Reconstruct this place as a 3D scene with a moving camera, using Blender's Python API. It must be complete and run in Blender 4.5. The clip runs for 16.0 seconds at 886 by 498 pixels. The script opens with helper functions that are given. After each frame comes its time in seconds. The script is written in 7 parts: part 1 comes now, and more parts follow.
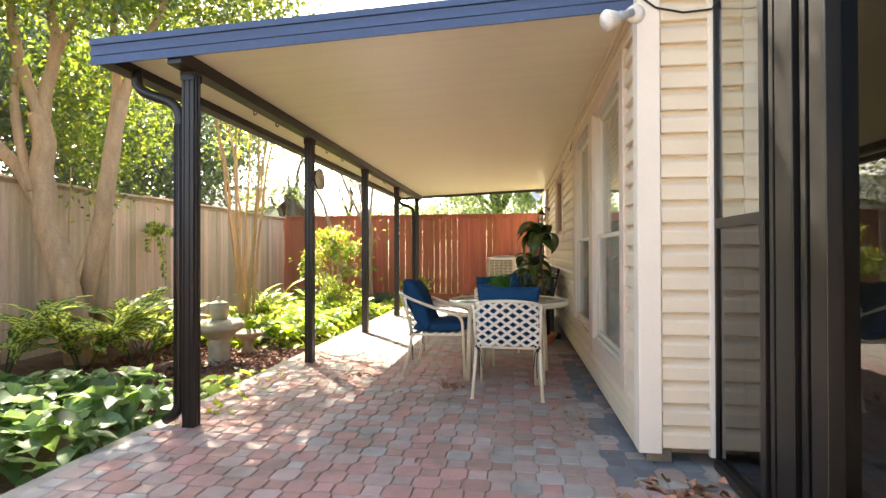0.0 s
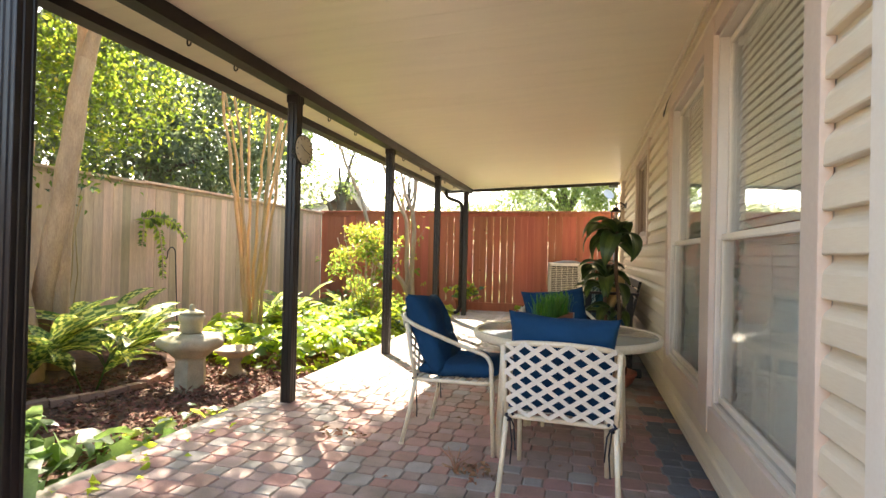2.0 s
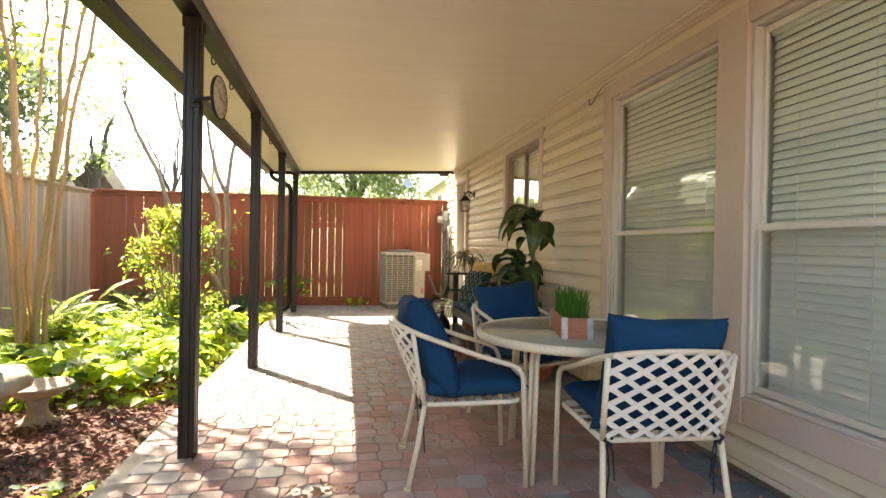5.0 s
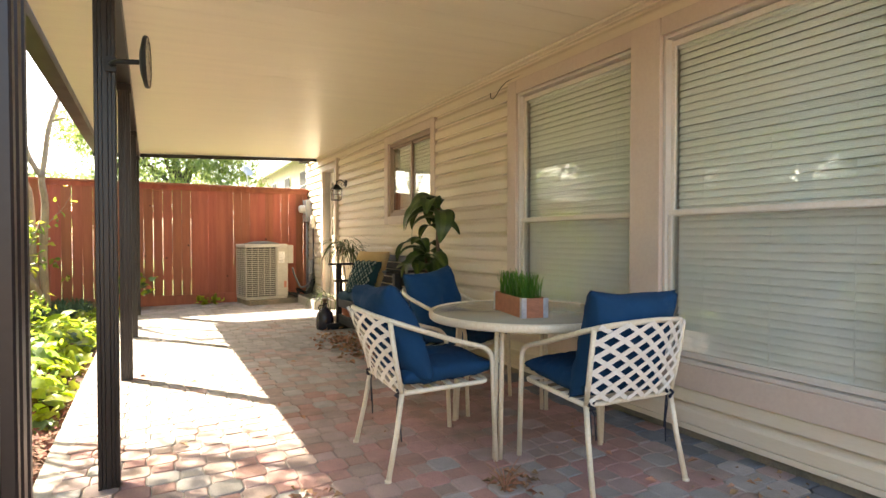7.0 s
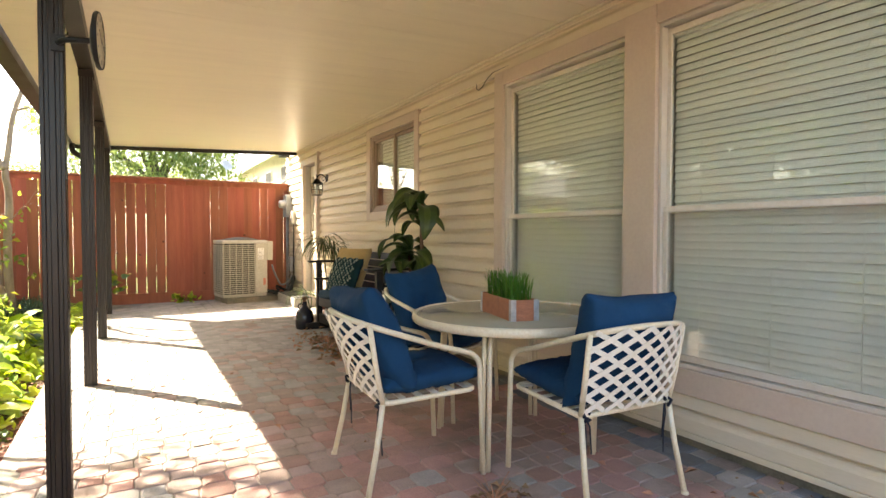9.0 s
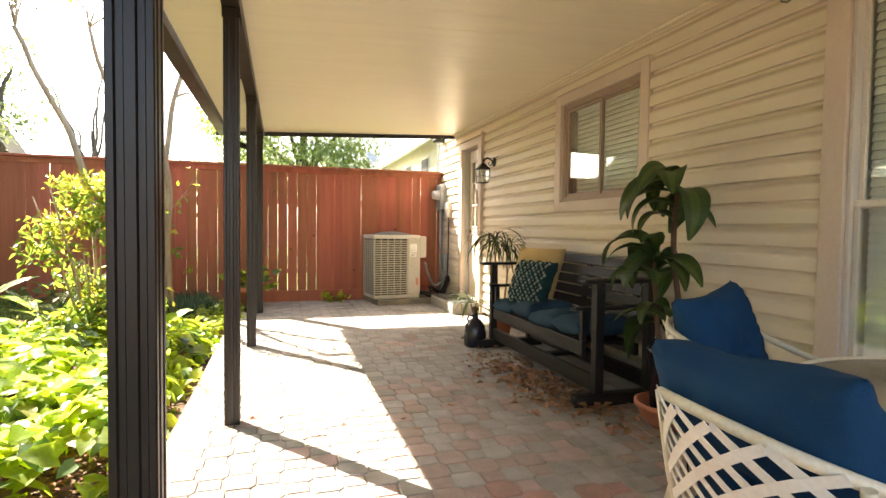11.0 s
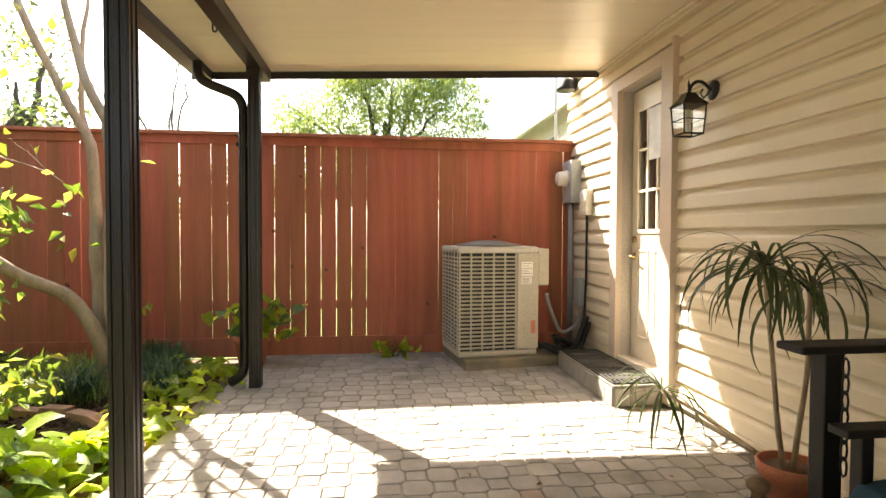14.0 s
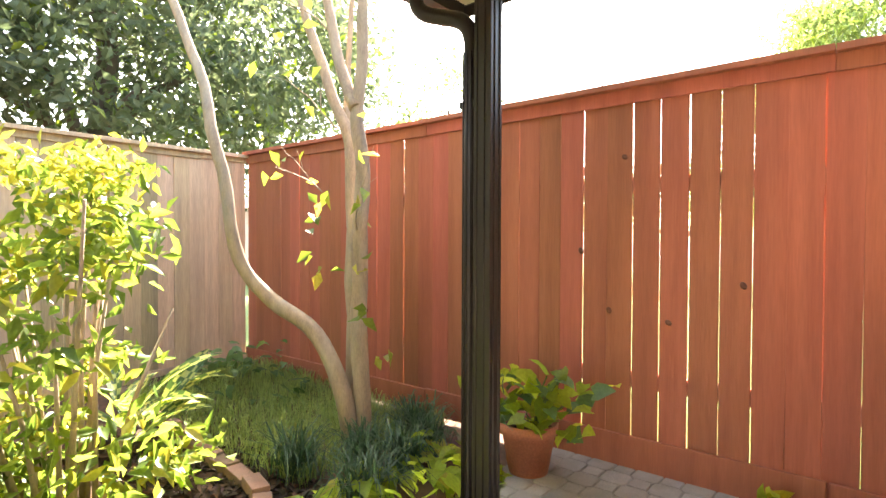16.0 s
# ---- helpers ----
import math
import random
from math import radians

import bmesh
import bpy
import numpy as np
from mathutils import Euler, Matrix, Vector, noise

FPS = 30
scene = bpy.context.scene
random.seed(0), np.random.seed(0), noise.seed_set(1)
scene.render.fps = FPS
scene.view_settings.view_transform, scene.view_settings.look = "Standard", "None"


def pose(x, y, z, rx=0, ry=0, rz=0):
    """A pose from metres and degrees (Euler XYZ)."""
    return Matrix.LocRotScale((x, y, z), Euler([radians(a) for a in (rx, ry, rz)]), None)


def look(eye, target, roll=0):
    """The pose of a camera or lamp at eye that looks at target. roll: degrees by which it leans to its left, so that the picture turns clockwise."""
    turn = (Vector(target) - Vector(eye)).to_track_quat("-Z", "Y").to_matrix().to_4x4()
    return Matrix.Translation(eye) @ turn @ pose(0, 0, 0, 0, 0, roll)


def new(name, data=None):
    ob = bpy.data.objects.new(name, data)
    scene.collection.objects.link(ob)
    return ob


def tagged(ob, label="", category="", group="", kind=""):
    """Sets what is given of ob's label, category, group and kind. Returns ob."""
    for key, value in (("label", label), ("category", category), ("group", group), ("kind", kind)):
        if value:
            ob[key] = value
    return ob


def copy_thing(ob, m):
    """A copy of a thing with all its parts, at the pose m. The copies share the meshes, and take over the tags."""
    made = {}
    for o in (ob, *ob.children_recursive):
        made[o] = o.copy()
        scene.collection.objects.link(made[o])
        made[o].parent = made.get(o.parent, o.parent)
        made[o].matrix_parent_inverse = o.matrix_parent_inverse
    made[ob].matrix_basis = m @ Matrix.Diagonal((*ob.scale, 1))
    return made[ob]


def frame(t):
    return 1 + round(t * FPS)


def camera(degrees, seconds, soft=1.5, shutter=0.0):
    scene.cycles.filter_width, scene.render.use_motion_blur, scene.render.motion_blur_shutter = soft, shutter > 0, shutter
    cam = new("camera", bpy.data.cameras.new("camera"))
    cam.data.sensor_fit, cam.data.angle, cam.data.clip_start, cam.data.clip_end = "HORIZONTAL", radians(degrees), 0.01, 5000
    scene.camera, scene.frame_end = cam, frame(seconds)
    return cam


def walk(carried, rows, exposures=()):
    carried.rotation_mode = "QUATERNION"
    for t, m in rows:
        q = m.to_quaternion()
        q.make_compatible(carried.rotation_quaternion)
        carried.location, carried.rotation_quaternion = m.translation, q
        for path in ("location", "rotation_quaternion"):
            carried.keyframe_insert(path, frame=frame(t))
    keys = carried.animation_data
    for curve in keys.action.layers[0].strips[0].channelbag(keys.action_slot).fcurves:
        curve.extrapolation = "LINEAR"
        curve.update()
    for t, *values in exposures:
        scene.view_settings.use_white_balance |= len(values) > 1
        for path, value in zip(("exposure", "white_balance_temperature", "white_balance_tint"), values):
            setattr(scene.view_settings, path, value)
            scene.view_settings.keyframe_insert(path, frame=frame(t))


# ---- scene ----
cam = camera(79.4, 16.0)
METRES, EYE, TILT, LEAN, TURN = 12.24, 1.2, 0.0, 0.0, 7.6
ROWS = [
    (0.0, 0.0, 0.0, 0.0, 0.0, 0.41, 0.17),
    (0.5, 0.0106, 0.0379, 0.0007, 3.37, 0.38, -0.56),
    (1.0, 0.0197, 0.0781, 0.0012, 5.34, 0.52, -0.84),
    (1.5, 0.0228, 0.1146, 0.0005, 6.53, 0.64, -0.99),
    (2.0, 0.0222, 0.1441, 0.0014, 7.06, 0.5, -1.35),
    (2.5, 0.0225, 0.1691, 0.0024, 7.15, 0.17, -1.27),
    (3.0, 0.0127, 0.184, 0.0016, 6.63, -0.47, -1.5),
    (3.5, -0.0071, 0.1947, 0.0006, 2.37, -0.7, -1.95),
    (4.0, -0.0335, 0.1982, 0.0013, -4.84, -0.28, -1.77),
    (6.5, -0.1355, 0.2343, -0.0015, -32.9, -0.84, -0.12),
    (7.0, -0.1379, 0.2376, -0.0018, -36.39, -1.09, 0.02),
    (7.5, -0.1377, 0.2362, -0.0011, -38.79, -1.16, 0.12),
    (8.0, -0.1355, 0.2316, -0.0007, -39.65, -1.16, 0.15),
    (10.5, -0.1157, 0.3388, -0.001, -29.02, -2.35, -0.6),
    (11.0, -0.1106, 0.3796, -0.0008, -24.5, -2.16, -0.7),
    (11.5, -0.1048, 0.422, -0.0005, -22.27, -2.08, -0.76),
    (12.0, -0.0911, 0.4658, -0.0006, -21.89, -2.01, -0.6),
    (12.5, -0.0779, 0.5136, -0.0005, -21.5, -1.94, -0.5),
    (13.0, -0.0608, 0.5598, 0.0006, -20.46, -1.76, -0.41),
    (13.5, -0.0391, 0.607, -0.0004, -18.29, -1.64, -0.16),
    (14.0, -0.0188, 0.6554, -0.0004, -14.52, -1.59, -0.24),
    (14.5, -0.0006, 0.7029, 0.0014, -6.45, -1.54, -0.22),
    (15.0, 0.0135, 0.7497, 0.0031, 5.29, -1.26, -0.29),
    (15.5, 0.0249, 0.7963, 0.0061, 17.65, -1.19, -0.2),
    (16.0, 0.0352, 0.8434, 0.007, 31.3, -1.03, -0.22),
]
# path: seconds, x, y, z, yaw, pitch, roll of the walk, in its own measure
walk(cam, [(t, pose(0, 0, EYE, TILT, LEAN, TURN) @ pose(METRES * x, METRES * y, METRES * z, 90 + pitch, roll, yaw)) for t, x, y, z, yaw, pitch, roll in ROWS],
     exposures=[(0.0, 2.93, 7500, 10), (3.0, 2.87, 7350, 10), (4.0, 2.82, 7400, 10), (7.0, 3.02, 7500, 10), (8.0, 3.10, 7650, 10), (10.5, 3.00, 7450, 10), (12.5, 2.86, 7500, 10), (14.5, 2.62, 7600, 10), (15.5, 3.36, 7450, 10), (16.0, 3.52, 7500, 10)])

# ---- daylight ----
SUN_TO = Vector((-0.60, 0.78, 1.0)).normalized()
world = bpy.data.worlds.new("sky")
scene.world = world
world.use_nodes = True
wt = world.node_tree
sky = wt.nodes.new("ShaderNodeTexSky")
sky.sky_type = "NISHITA"
sky.sun_disc = False
sky.sun_elevation = math.asin(SUN_TO.z)
sky.sun_rotation = math.atan2(SUN_TO.x, SUN_TO.y)
sky.air_density, sky.dust_density, sky.ozone_density = 1.0, 2.5, 1.0
wt.links.new(sky.outputs[0], wt.nodes["Background"].inputs[0])
wt.nodes["Background"].inputs[1].default_value = 0.14
sun = new("sun", bpy.data.lights.new("sun", "SUN"))
sun.data.energy, sun.data.angle, sun.data.color = 5.0, radians(0.55), (1.0, 0.955, 0.88)
sun.matrix_world = look((0, 0, 20), Vector((0, 0, 20)) - SUN_TO)


# ---- materials ----
def material(name, c1, c2=None, rough=0.6, metal=0.0, scale=6.0, fine=90.0, bump=0.15, spec=0.4, stretch=(1, 1, 1), each=0.0, dirt=None, dirt_amount=0.35, through_light=0.0, coat=0.0, grain_mix=0.35):
    """A node material: two tones mixed by broad stains, fine grain in colour and relief, and a shift for each object or island."""
    m = bpy.data.materials.new(name)
    m.use_nodes = True
    nt = m.node_tree
    n, l = nt.nodes, nt.links
    b = n["Principled BSDF"]
    tc = n.new("ShaderNodeTexCoord")
    mp = n.new("ShaderNodeMapping")
    mp.inputs["Scale"].default_value = stretch
    l.new(tc.outputs["Object"], mp.inputs["Vector"])
    info = n.new("ShaderNodeObjectInfo")
    off = n.new("ShaderNodeVectorMath")
    off.operation = "MULTIPLY_ADD"
    l.new(info.outputs["Random"], off.inputs[0])
    off.inputs[1].default_value = (37, 53, 71)
    l.new(mp.outputs[0], off.inputs[2])
    big, small = n.new("ShaderNodeTexNoise"), n.new("ShaderNodeTexNoise")
    for node, s, d in ((big, scale, 5), (small, fine, 3)):
        node.inputs["Scale"].default_value, node.inputs["Detail"].default_value = s, d
        l.new(off.outputs[0], node.inputs["Vector"])
    c2 = c2 or tuple(v * 0.72 for v in c1)
    ramp = n.new("ShaderNodeValToRGB")
    ramp.color_ramp.elements[0].position, ramp.color_ramp.elements[1].position = 0.32, 0.68
    ramp.color_ramp.elements[0].color, ramp.color_ramp.elements[1].color = (*c2, 1), (*c1, 1)
    l.new(big.outputs[0], ramp.inputs[0])
    col = ramp.outputs[0]
    grain = n.new("ShaderNodeMix")
    grain.data_type, grain.blend_type = "RGBA", "OVERLAY"
    grain.inputs[0].default_value = grain_mix
    l.new(col, grain.inputs[6])
    l.new(small.outputs[0], grain.inputs[7])
    col = grain.outputs[2]
    if dirt:
        dn = n.new("ShaderNodeTexNoise")
        dn.inputs["Scale"].default_value, dn.inputs["Detail"].default_value = scale * 0.37, 8
        l.new(off.outputs[0], dn.inputs["Vector"])
        dr = n.new("ShaderNodeValToRGB")
        dr.color_ramp.elements[0].position, dr.color_ramp.elements[1].position = 0.5, 0.72
        l.new(dn.outputs[0], dr.inputs[0])
        amount = n.new("ShaderNodeMath")
        amount.operation = "MULTIPLY"
        amount.inputs[1].default_value = dirt_amount
        l.new(dr.outputs[0], amount.inputs[0])
        mixd = n.new("ShaderNodeMix")
        mixd.data_type = "RGBA"
        l.new(amount.outputs[0], mixd.inputs[0])
        l.new(col, mixd.inputs[6])
        mixd.inputs[7].default_value = (*dirt, 1)
        col = mixd.outputs[2]
    if each:
        geo = n.new("ShaderNodeNewGeometry")
        add = n.new("ShaderNodeMath")
        add.operation = "ADD"
        l.new(info.outputs["Random"], add.inputs[0])
        l.new(geo.outputs["Random Per Island"], add.inputs[1])
        fr = n.new("ShaderNodeMath")
        fr.operation = "FRACT"
        l.new(add.outputs[0], fr.inputs[0])
        rng = n.new("ShaderNodeMapRange")
        rng.inputs[3].default_value, rng.inputs[4].default_value = 1 - each, 1 + each
        l.new(fr.outputs[0], rng.inputs[0])
        hsv = n.new("ShaderNodeHueSaturation")
        l.new(rng.outputs[0], hsv.inputs["Value"])
        l.new(col, hsv.inputs["Color"])
        hue = n.new("ShaderNodeMapRange")
        hue.inputs[3].default_value, hue.inputs[4].default_value = 0.5 + each * 0.06, 0.5 - each * 0.06
        l.new(fr.outputs[0], hue.inputs[0])
        l.new(hue.outputs[0], hsv.inputs["Hue"])
        col = hsv.outputs[0]
    l.new(col, b.inputs["Base Color"])
    rr = n.new("ShaderNodeMapRange")
    rr.inputs[3].default_value, rr.inputs[4].default_value = max(0.03, rough - 0.1), min(1.0, rough + 0.1)
    l.new(big.outputs[0], rr.inputs[0])
    l.new(rr.outputs[0], b.inputs["Roughness"])
    b.inputs["Metallic"].default_value = metal
    b.inputs["Specular IOR Level"].default_value = spec
    if coat:
        b.inputs["Coat Weight"].default_value, b.inputs["Coat Roughness"].default_value = coat, 0.15
    if bump:
        bm_ = n.new("ShaderNodeBump")
        bm_.inputs["Strength"].default_value, bm_.inputs["Distance"].default_value = bump, 0.004
        l.new(small.outputs[0], bm_.inputs["Height"])
        l.new(bm_.outputs[0], b.inputs["Normal"])
    if through_light:
        tr = n.new("ShaderNodeBsdfTranslucent")
        sat = n.new("ShaderNodeHueSaturation")
        sat.inputs["Hue"].default_value, sat.inputs["Saturation"].default_value, sat.inputs["Value"].default_value = 0.485, 1.05, 2.7
        l.new(col, sat.inputs["Color"])
        l.new(sat.outputs[0], tr.inputs["Color"])
        mx = n.new("ShaderNodeMixShader")
        mx.inputs[0].default_value = through_light
        l.new(b.outputs[0], mx.inputs[1])
        l.new(tr.outputs[0], mx.inputs[2])
        l.new(mx.outputs[0], n["Material Output"].inputs[0])
    return m


def glass_material(name, tint=(1, 1, 1), clear=0.85, mirror=0.06):
    """Window glass: mostly clear, with a real mirror reflection at grazing angles."""
    m = bpy.data.materials.new(name)
    m.use_nodes = True
    n, l = m.node_tree.nodes, m.node_tree.links
    n.remove(n["Principled BSDF"])
    tr, gl, mx, fr = n.new("ShaderNodeBsdfTransparent"), n.new("ShaderNodeBsdfGlossy"), n.new("ShaderNodeMixShader"), n.new("ShaderNodeLayerWeight")
    pw, ad = n.new("ShaderNodeMath"), n.new("ShaderNodeMath")
    pw.operation, ad.operation = "POWER", "MULTIPLY_ADD"
    pw.inputs[1].default_value, ad.inputs[1].default_value, ad.inputs[2].default_value = 4.0, 0.9, mirror
    tr.inputs[0].default_value = (*[clear * c for c in tint], 1)
    gl.inputs["Roughness"].default_value = 0.02
    fr.inputs["Blend"].default_value = 0.5
    l.new(fr.outputs["Facing"], pw.inputs[0])
    l.new(pw.outputs[0], ad.inputs[0])
    l.new(ad.outputs[0], mx.inputs[0])
    l.new(tr.outputs[0], mx.inputs[1])
    l.new(gl.outputs[0], mx.inputs[2])
    l.new(mx.outputs[0], n["Material Output"].inputs[0])
    return m


BRONZE = material("dark_bronze_paint", (0.017, 0.0125, 0.0105), (0.012, 0.009, 0.008), rough=0.38, spec=0.38, scale=3, bump=0.05, dirt=(0.06, 0.05, 0.042), dirt_amount=0.15)
DARKBRONZE = material("near_black_bronze", (0.0075, 0.0065, 0.0062), (0.0055, 0.005, 0.0048), rough=0.34, spec=0.4, scale=3, bump=0.04, dirt=(0.03, 0.026, 0.023), dirt_amount=0.15)
FASCIA = material("slate_blue_fascia", (0.045, 0.075, 0.15), (0.035, 0.058, 0.115), rough=0.5, spec=0.35, scale=2, bump=0.05)
SOFFIT = material("cream_ceiling_panel", (0.74, 0.66, 0.50), (0.69, 0.61, 0.46), rough=0.36, spec=0.45, scale=1.2, fine=60, stretch=(1, 9, 1), bump=0.06, grain_mix=0.1)
SIDING = material("cream_vinyl_siding", (0.70, 0.61, 0.46), (0.64, 0.55, 0.41), rough=0.5, spec=0.35, scale=1.5, fine=70, stretch=(1, 0.25, 3), bump=0.08, dirt=(0.40, 0.35, 0.27), dirt_amount=0.25, grain_mix=0.12)
TRIM = material("taupe_painted_trim", (0.60, 0.49, 0.395), (0.54, 0.44, 0.355), rough=0.55, scale=2, fine=50, bump=0.08, dirt=(0.36, 0.28, 0.22), dirt_amount=0.25, grain_mix=0.1)
CORNER = material("cream_corner_post", (0.74, 0.68, 0.58), (0.69, 0.63, 0.53), rough=0.5, scale=2, bump=0.05, dirt=(0.45, 0.40, 0.33), dirt_amount=0.25, grain_mix=0.1)
SASH = material("almond_window_sash", (0.72, 0.66, 0.55), (0.66, 0.60, 0.50), rough=0.4, scale=3, bump=0.04)
ALU = material("dull_aluminium", (0.62, 0.57, 0.49), (0.56, 0.51, 0.44), rough=0.42, metal=0.1, scale=3, bump=0.03, grain_mix=0.08)
BLIND = material("white_blind_slat", (0.88, 0.87, 0.81), (0.85, 0.84, 0.78), rough=0.5, scale=2, bump=0.03, through_light=0.12)
ROOM = material("dim_room_paint", (0.50, 0.46, 0.40), rough=0.8, scale=1, bump=0.05)
GLASS = glass_material("window_glass", (0.98, 1.0, 0.98), 0.97)
FRAME_BROWN = material("brown_window_frame", (0.34, 0.25, 0.19), (0.29, 0.21, 0.16), rough=0.5, scale=3, bump=0.04, grain_mix=0.1)
DARKGLASS = glass_material("tinted_glass", (0.75, 0.78, 0.78), 0.32)
PANELGREY = material("grey_lower_panel", (0.10, 0.10, 0.105), (0.085, 0.085, 0.09), rough=0.45, scale=2, bump=0.05)
CEDAR = material("weathered_tan_fence_wood", (0.58, 0.405, 0.25), (0.45, 0.31, 0.195), rough=0.85, scale=3.0, fine=28, stretch=(6, 6, 0.35), bump=0.5, each=0.32, dirt=(0.27, 0.205, 0.15), dirt_amount=0.5)
REDWOOD = material("red_stained_fence_wood", (0.40, 0.130, 0.074), (0.325, 0.098, 0.056), rough=0.72, scale=2.4, fine=26, stretch=(6, 6, 0.35), bump=0.4, each=0.15, dirt=(0.17, 0.06, 0.035), dirt_amount=0.4, grain_mix=0.2)
LAWN = material("sunny_lawn", (0.12, 0.17, 0.03), (0.085, 0.13, 0.025), rough=0.9, scale=3, fine=60, bump=0.8)
KNOT = material("dark_knot_wood", (0.15, 0.055, 0.032), rough=0.8, bump=0.3)
MULCH = material("brown_mulch_soil", (0.15, 0.075, 0.045), (0.06, 0.034, 0.023), rough=0.95, scale=14, fine=120, bump=0.9, dirt=(0.22, 0.14, 0.09))
SAND = material("grey_joint_sand", (0.33, 0.295, 0.25), (0.20, 0.18, 0.15), rough=0.95, scale=5, fine=220, bump=0.6, dirt=(0.06, 0.06, 0.045))
PAVER = {}
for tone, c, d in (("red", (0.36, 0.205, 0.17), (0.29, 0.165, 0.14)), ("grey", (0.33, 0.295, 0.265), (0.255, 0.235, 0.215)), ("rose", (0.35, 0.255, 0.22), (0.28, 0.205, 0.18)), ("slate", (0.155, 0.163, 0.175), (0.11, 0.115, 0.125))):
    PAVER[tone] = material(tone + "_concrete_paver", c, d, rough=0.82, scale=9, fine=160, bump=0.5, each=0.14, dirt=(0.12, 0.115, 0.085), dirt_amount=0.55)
CONCRETE = material("grey_concrete", (0.33, 0.30, 0.265), (0.24, 0.22, 0.19), rough=0.85, scale=6, fine=120, bump=0.4, dirt=(0.13, 0.12, 0.09))
FOUNDATION = material("stained_slab_edge", (0.26, 0.22, 0.16), (0.15, 0.14, 0.11), rough=0.9, scale=5, fine=80, bump=0.4)
BRICK = material("garden_brick", (0.34, 0.19, 0.135), (0.25, 0.15, 0.11), rough=0.85, scale=12, fine=140, bump=0.5, each=0.2, dirt=(0.15, 0.12, 0.09))


# ---- mesh helpers ----
def box(bm, x0, y0, z0, x1, y1, z1, bevel=0.0, m=None):
    r = bmesh.ops.create_cube(bm, size=1.0, matrix=Matrix.Translation(((x0 + x1) / 2, (y0 + y1) / 2, (z0 + z1) / 2)) @ Matrix.Diagonal((abs(x1 - x0), abs(y1 - y0), abs(z1 - z0), 1)))
    vs = r["verts"]
    if bevel:
        es = list({e for v in vs for e in v.link_edges})
        out = bmesh.ops.bevel(bm, geom=es, offset=bevel, segments=2, affect="EDGES", profile=0.6)
        vs = list({v for f in out["faces"] for v in f.verts} | {v for v in vs if v.is_valid})
        vs = [v for v in vs if v.is_valid]
    if m is not None:
        bmesh.ops.transform(bm, matrix=m, verts=vs)
    return vs


def lathe(bm, profile, seg=24, centre=(0, 0, 0), sides_flat=False):
    """Turns (radius, height) pairs about z."""
    rings = []
    for r, z in profile:
        rings.append([bm.verts.new((centre[0] + r * math.cos(2 * math.pi * i / seg), centre[1] + r * math.sin(2 * math.pi * i / seg), centre[2] + z)) for i in range(seg)])
    for a, b in zip(rings, rings[1:]):
        for i in range(seg):
            f = bm.faces.new((a[i], a[(i + 1) % seg], b[(i + 1) % seg], b[i]))
            f.smooth = not sides_flat
    bm.faces.new(list(reversed(rings[0])))
    bm.faces.new(rings[-1])


def tube(bm, pts, radius, seg=8, radii=None, flat=None):
    """A round bar along points; radii per point, or flat=(w, d) for an oval section."""
    pts = [Vector(p) for p in pts]
    rings, up = [], Vector((0, 0, 1))
    side = None
    for i, p in enumerate(pts):
        d = (pts[min(i + 1, len(pts) - 1)] - pts[max(i - 1, 0)]).normalized()
        if side is None:
            side = d.cross(up) if abs(d.dot(up)) < 0.95 else d.cross(Vector((0, 1, 0)))
        side = (side - d * side.dot(d)).normalized()
        other = d.cross(side)
        r = radii[i] if radii else radius
        ring = []
        for k in range(seg):
            a = 2 * math.pi * k / seg
            w, h = (flat if flat else (r, r))
            ring.append(bm.verts.new(p + side * w * math.cos(a) + other * h * math.sin(a)))
        rings.append(ring)
    for a, b in zip(rings, rings[1:]):
        for k in range(seg):
            f = bm.faces.new((a[k], a[(k + 1) % seg], b[(k + 1) % seg], b[k]))
            f.smooth = True
    bm.faces.new(list(reversed(rings[0])))
    bm.faces.new(rings[-1])


def rounded(pts, cut=0.05, n=4):
    """Rounds the corners of a line of points."""
    pts = [Vector(p) for p in pts]
    out = [pts[0]]
    for a, b, c in zip(pts, pts[1:], pts[2:]):
        p, q = b + (a - b).normalized() * min(cut, (a - b).length / 2), b + (c - b).normalized() * min(cut, (c - b).length / 2)
        for i in range(n + 1):
            s = i / n
            out.append(p * (1 - s) ** 2 + b * 2 * s * (1 - s) + q * s * s)
    return out + [pts[-1]]


def mesh_of(name, bm, mat):
    bmesh.ops.recalc_face_normals(bm, faces=bm.faces)
    me = bpy.data.meshes.new(name)
    bm.to_mesh(me)
    bm.free()
    for m in (mat if isinstance(mat, (list, tuple)) else [mat]):
        me.materials.append(m)
    return me


def part(name, bm, mat=None, parent=None, label="", m=None):
    """Links a bmesh (or a finished mesh) as one object under a thing."""
    me = mesh_of(name, bm, mat) if isinstance(bm, bmesh.types.BMesh) else bm
    ob = new(name, me)
    ob.parent = parent
    if m is not None:
        ob.matrix_basis = m
    if label:
        ob["label"] = label
    return ob


def thing(name, m, label, category, group="", kind=""):
    e = new(name)
    e.empty_display_size = 0.1
    e.matrix_basis = m
    return tagged(e, label, category, group, kind)


def setting(name, bm, mat, label, category):
    return tagged(part(name, bm, mat), label, category, kind="structure")


def raw_mesh(name, verts, faces, mat, smooth=False, slots=None):
    me = bpy.data.meshes.new(name)
    me.from_pydata(verts, [], faces)
    for m in (mat if isinstance(mat, (list, tuple)) else [mat]):
        me.materials.append(m)
    if slots is not None:
        me.polygons.foreach_set("material_index", slots)
    if smooth:
        me.polygons.foreach_set("use_smooth", [True] * len(me.polygons))
    me.update()
    return me


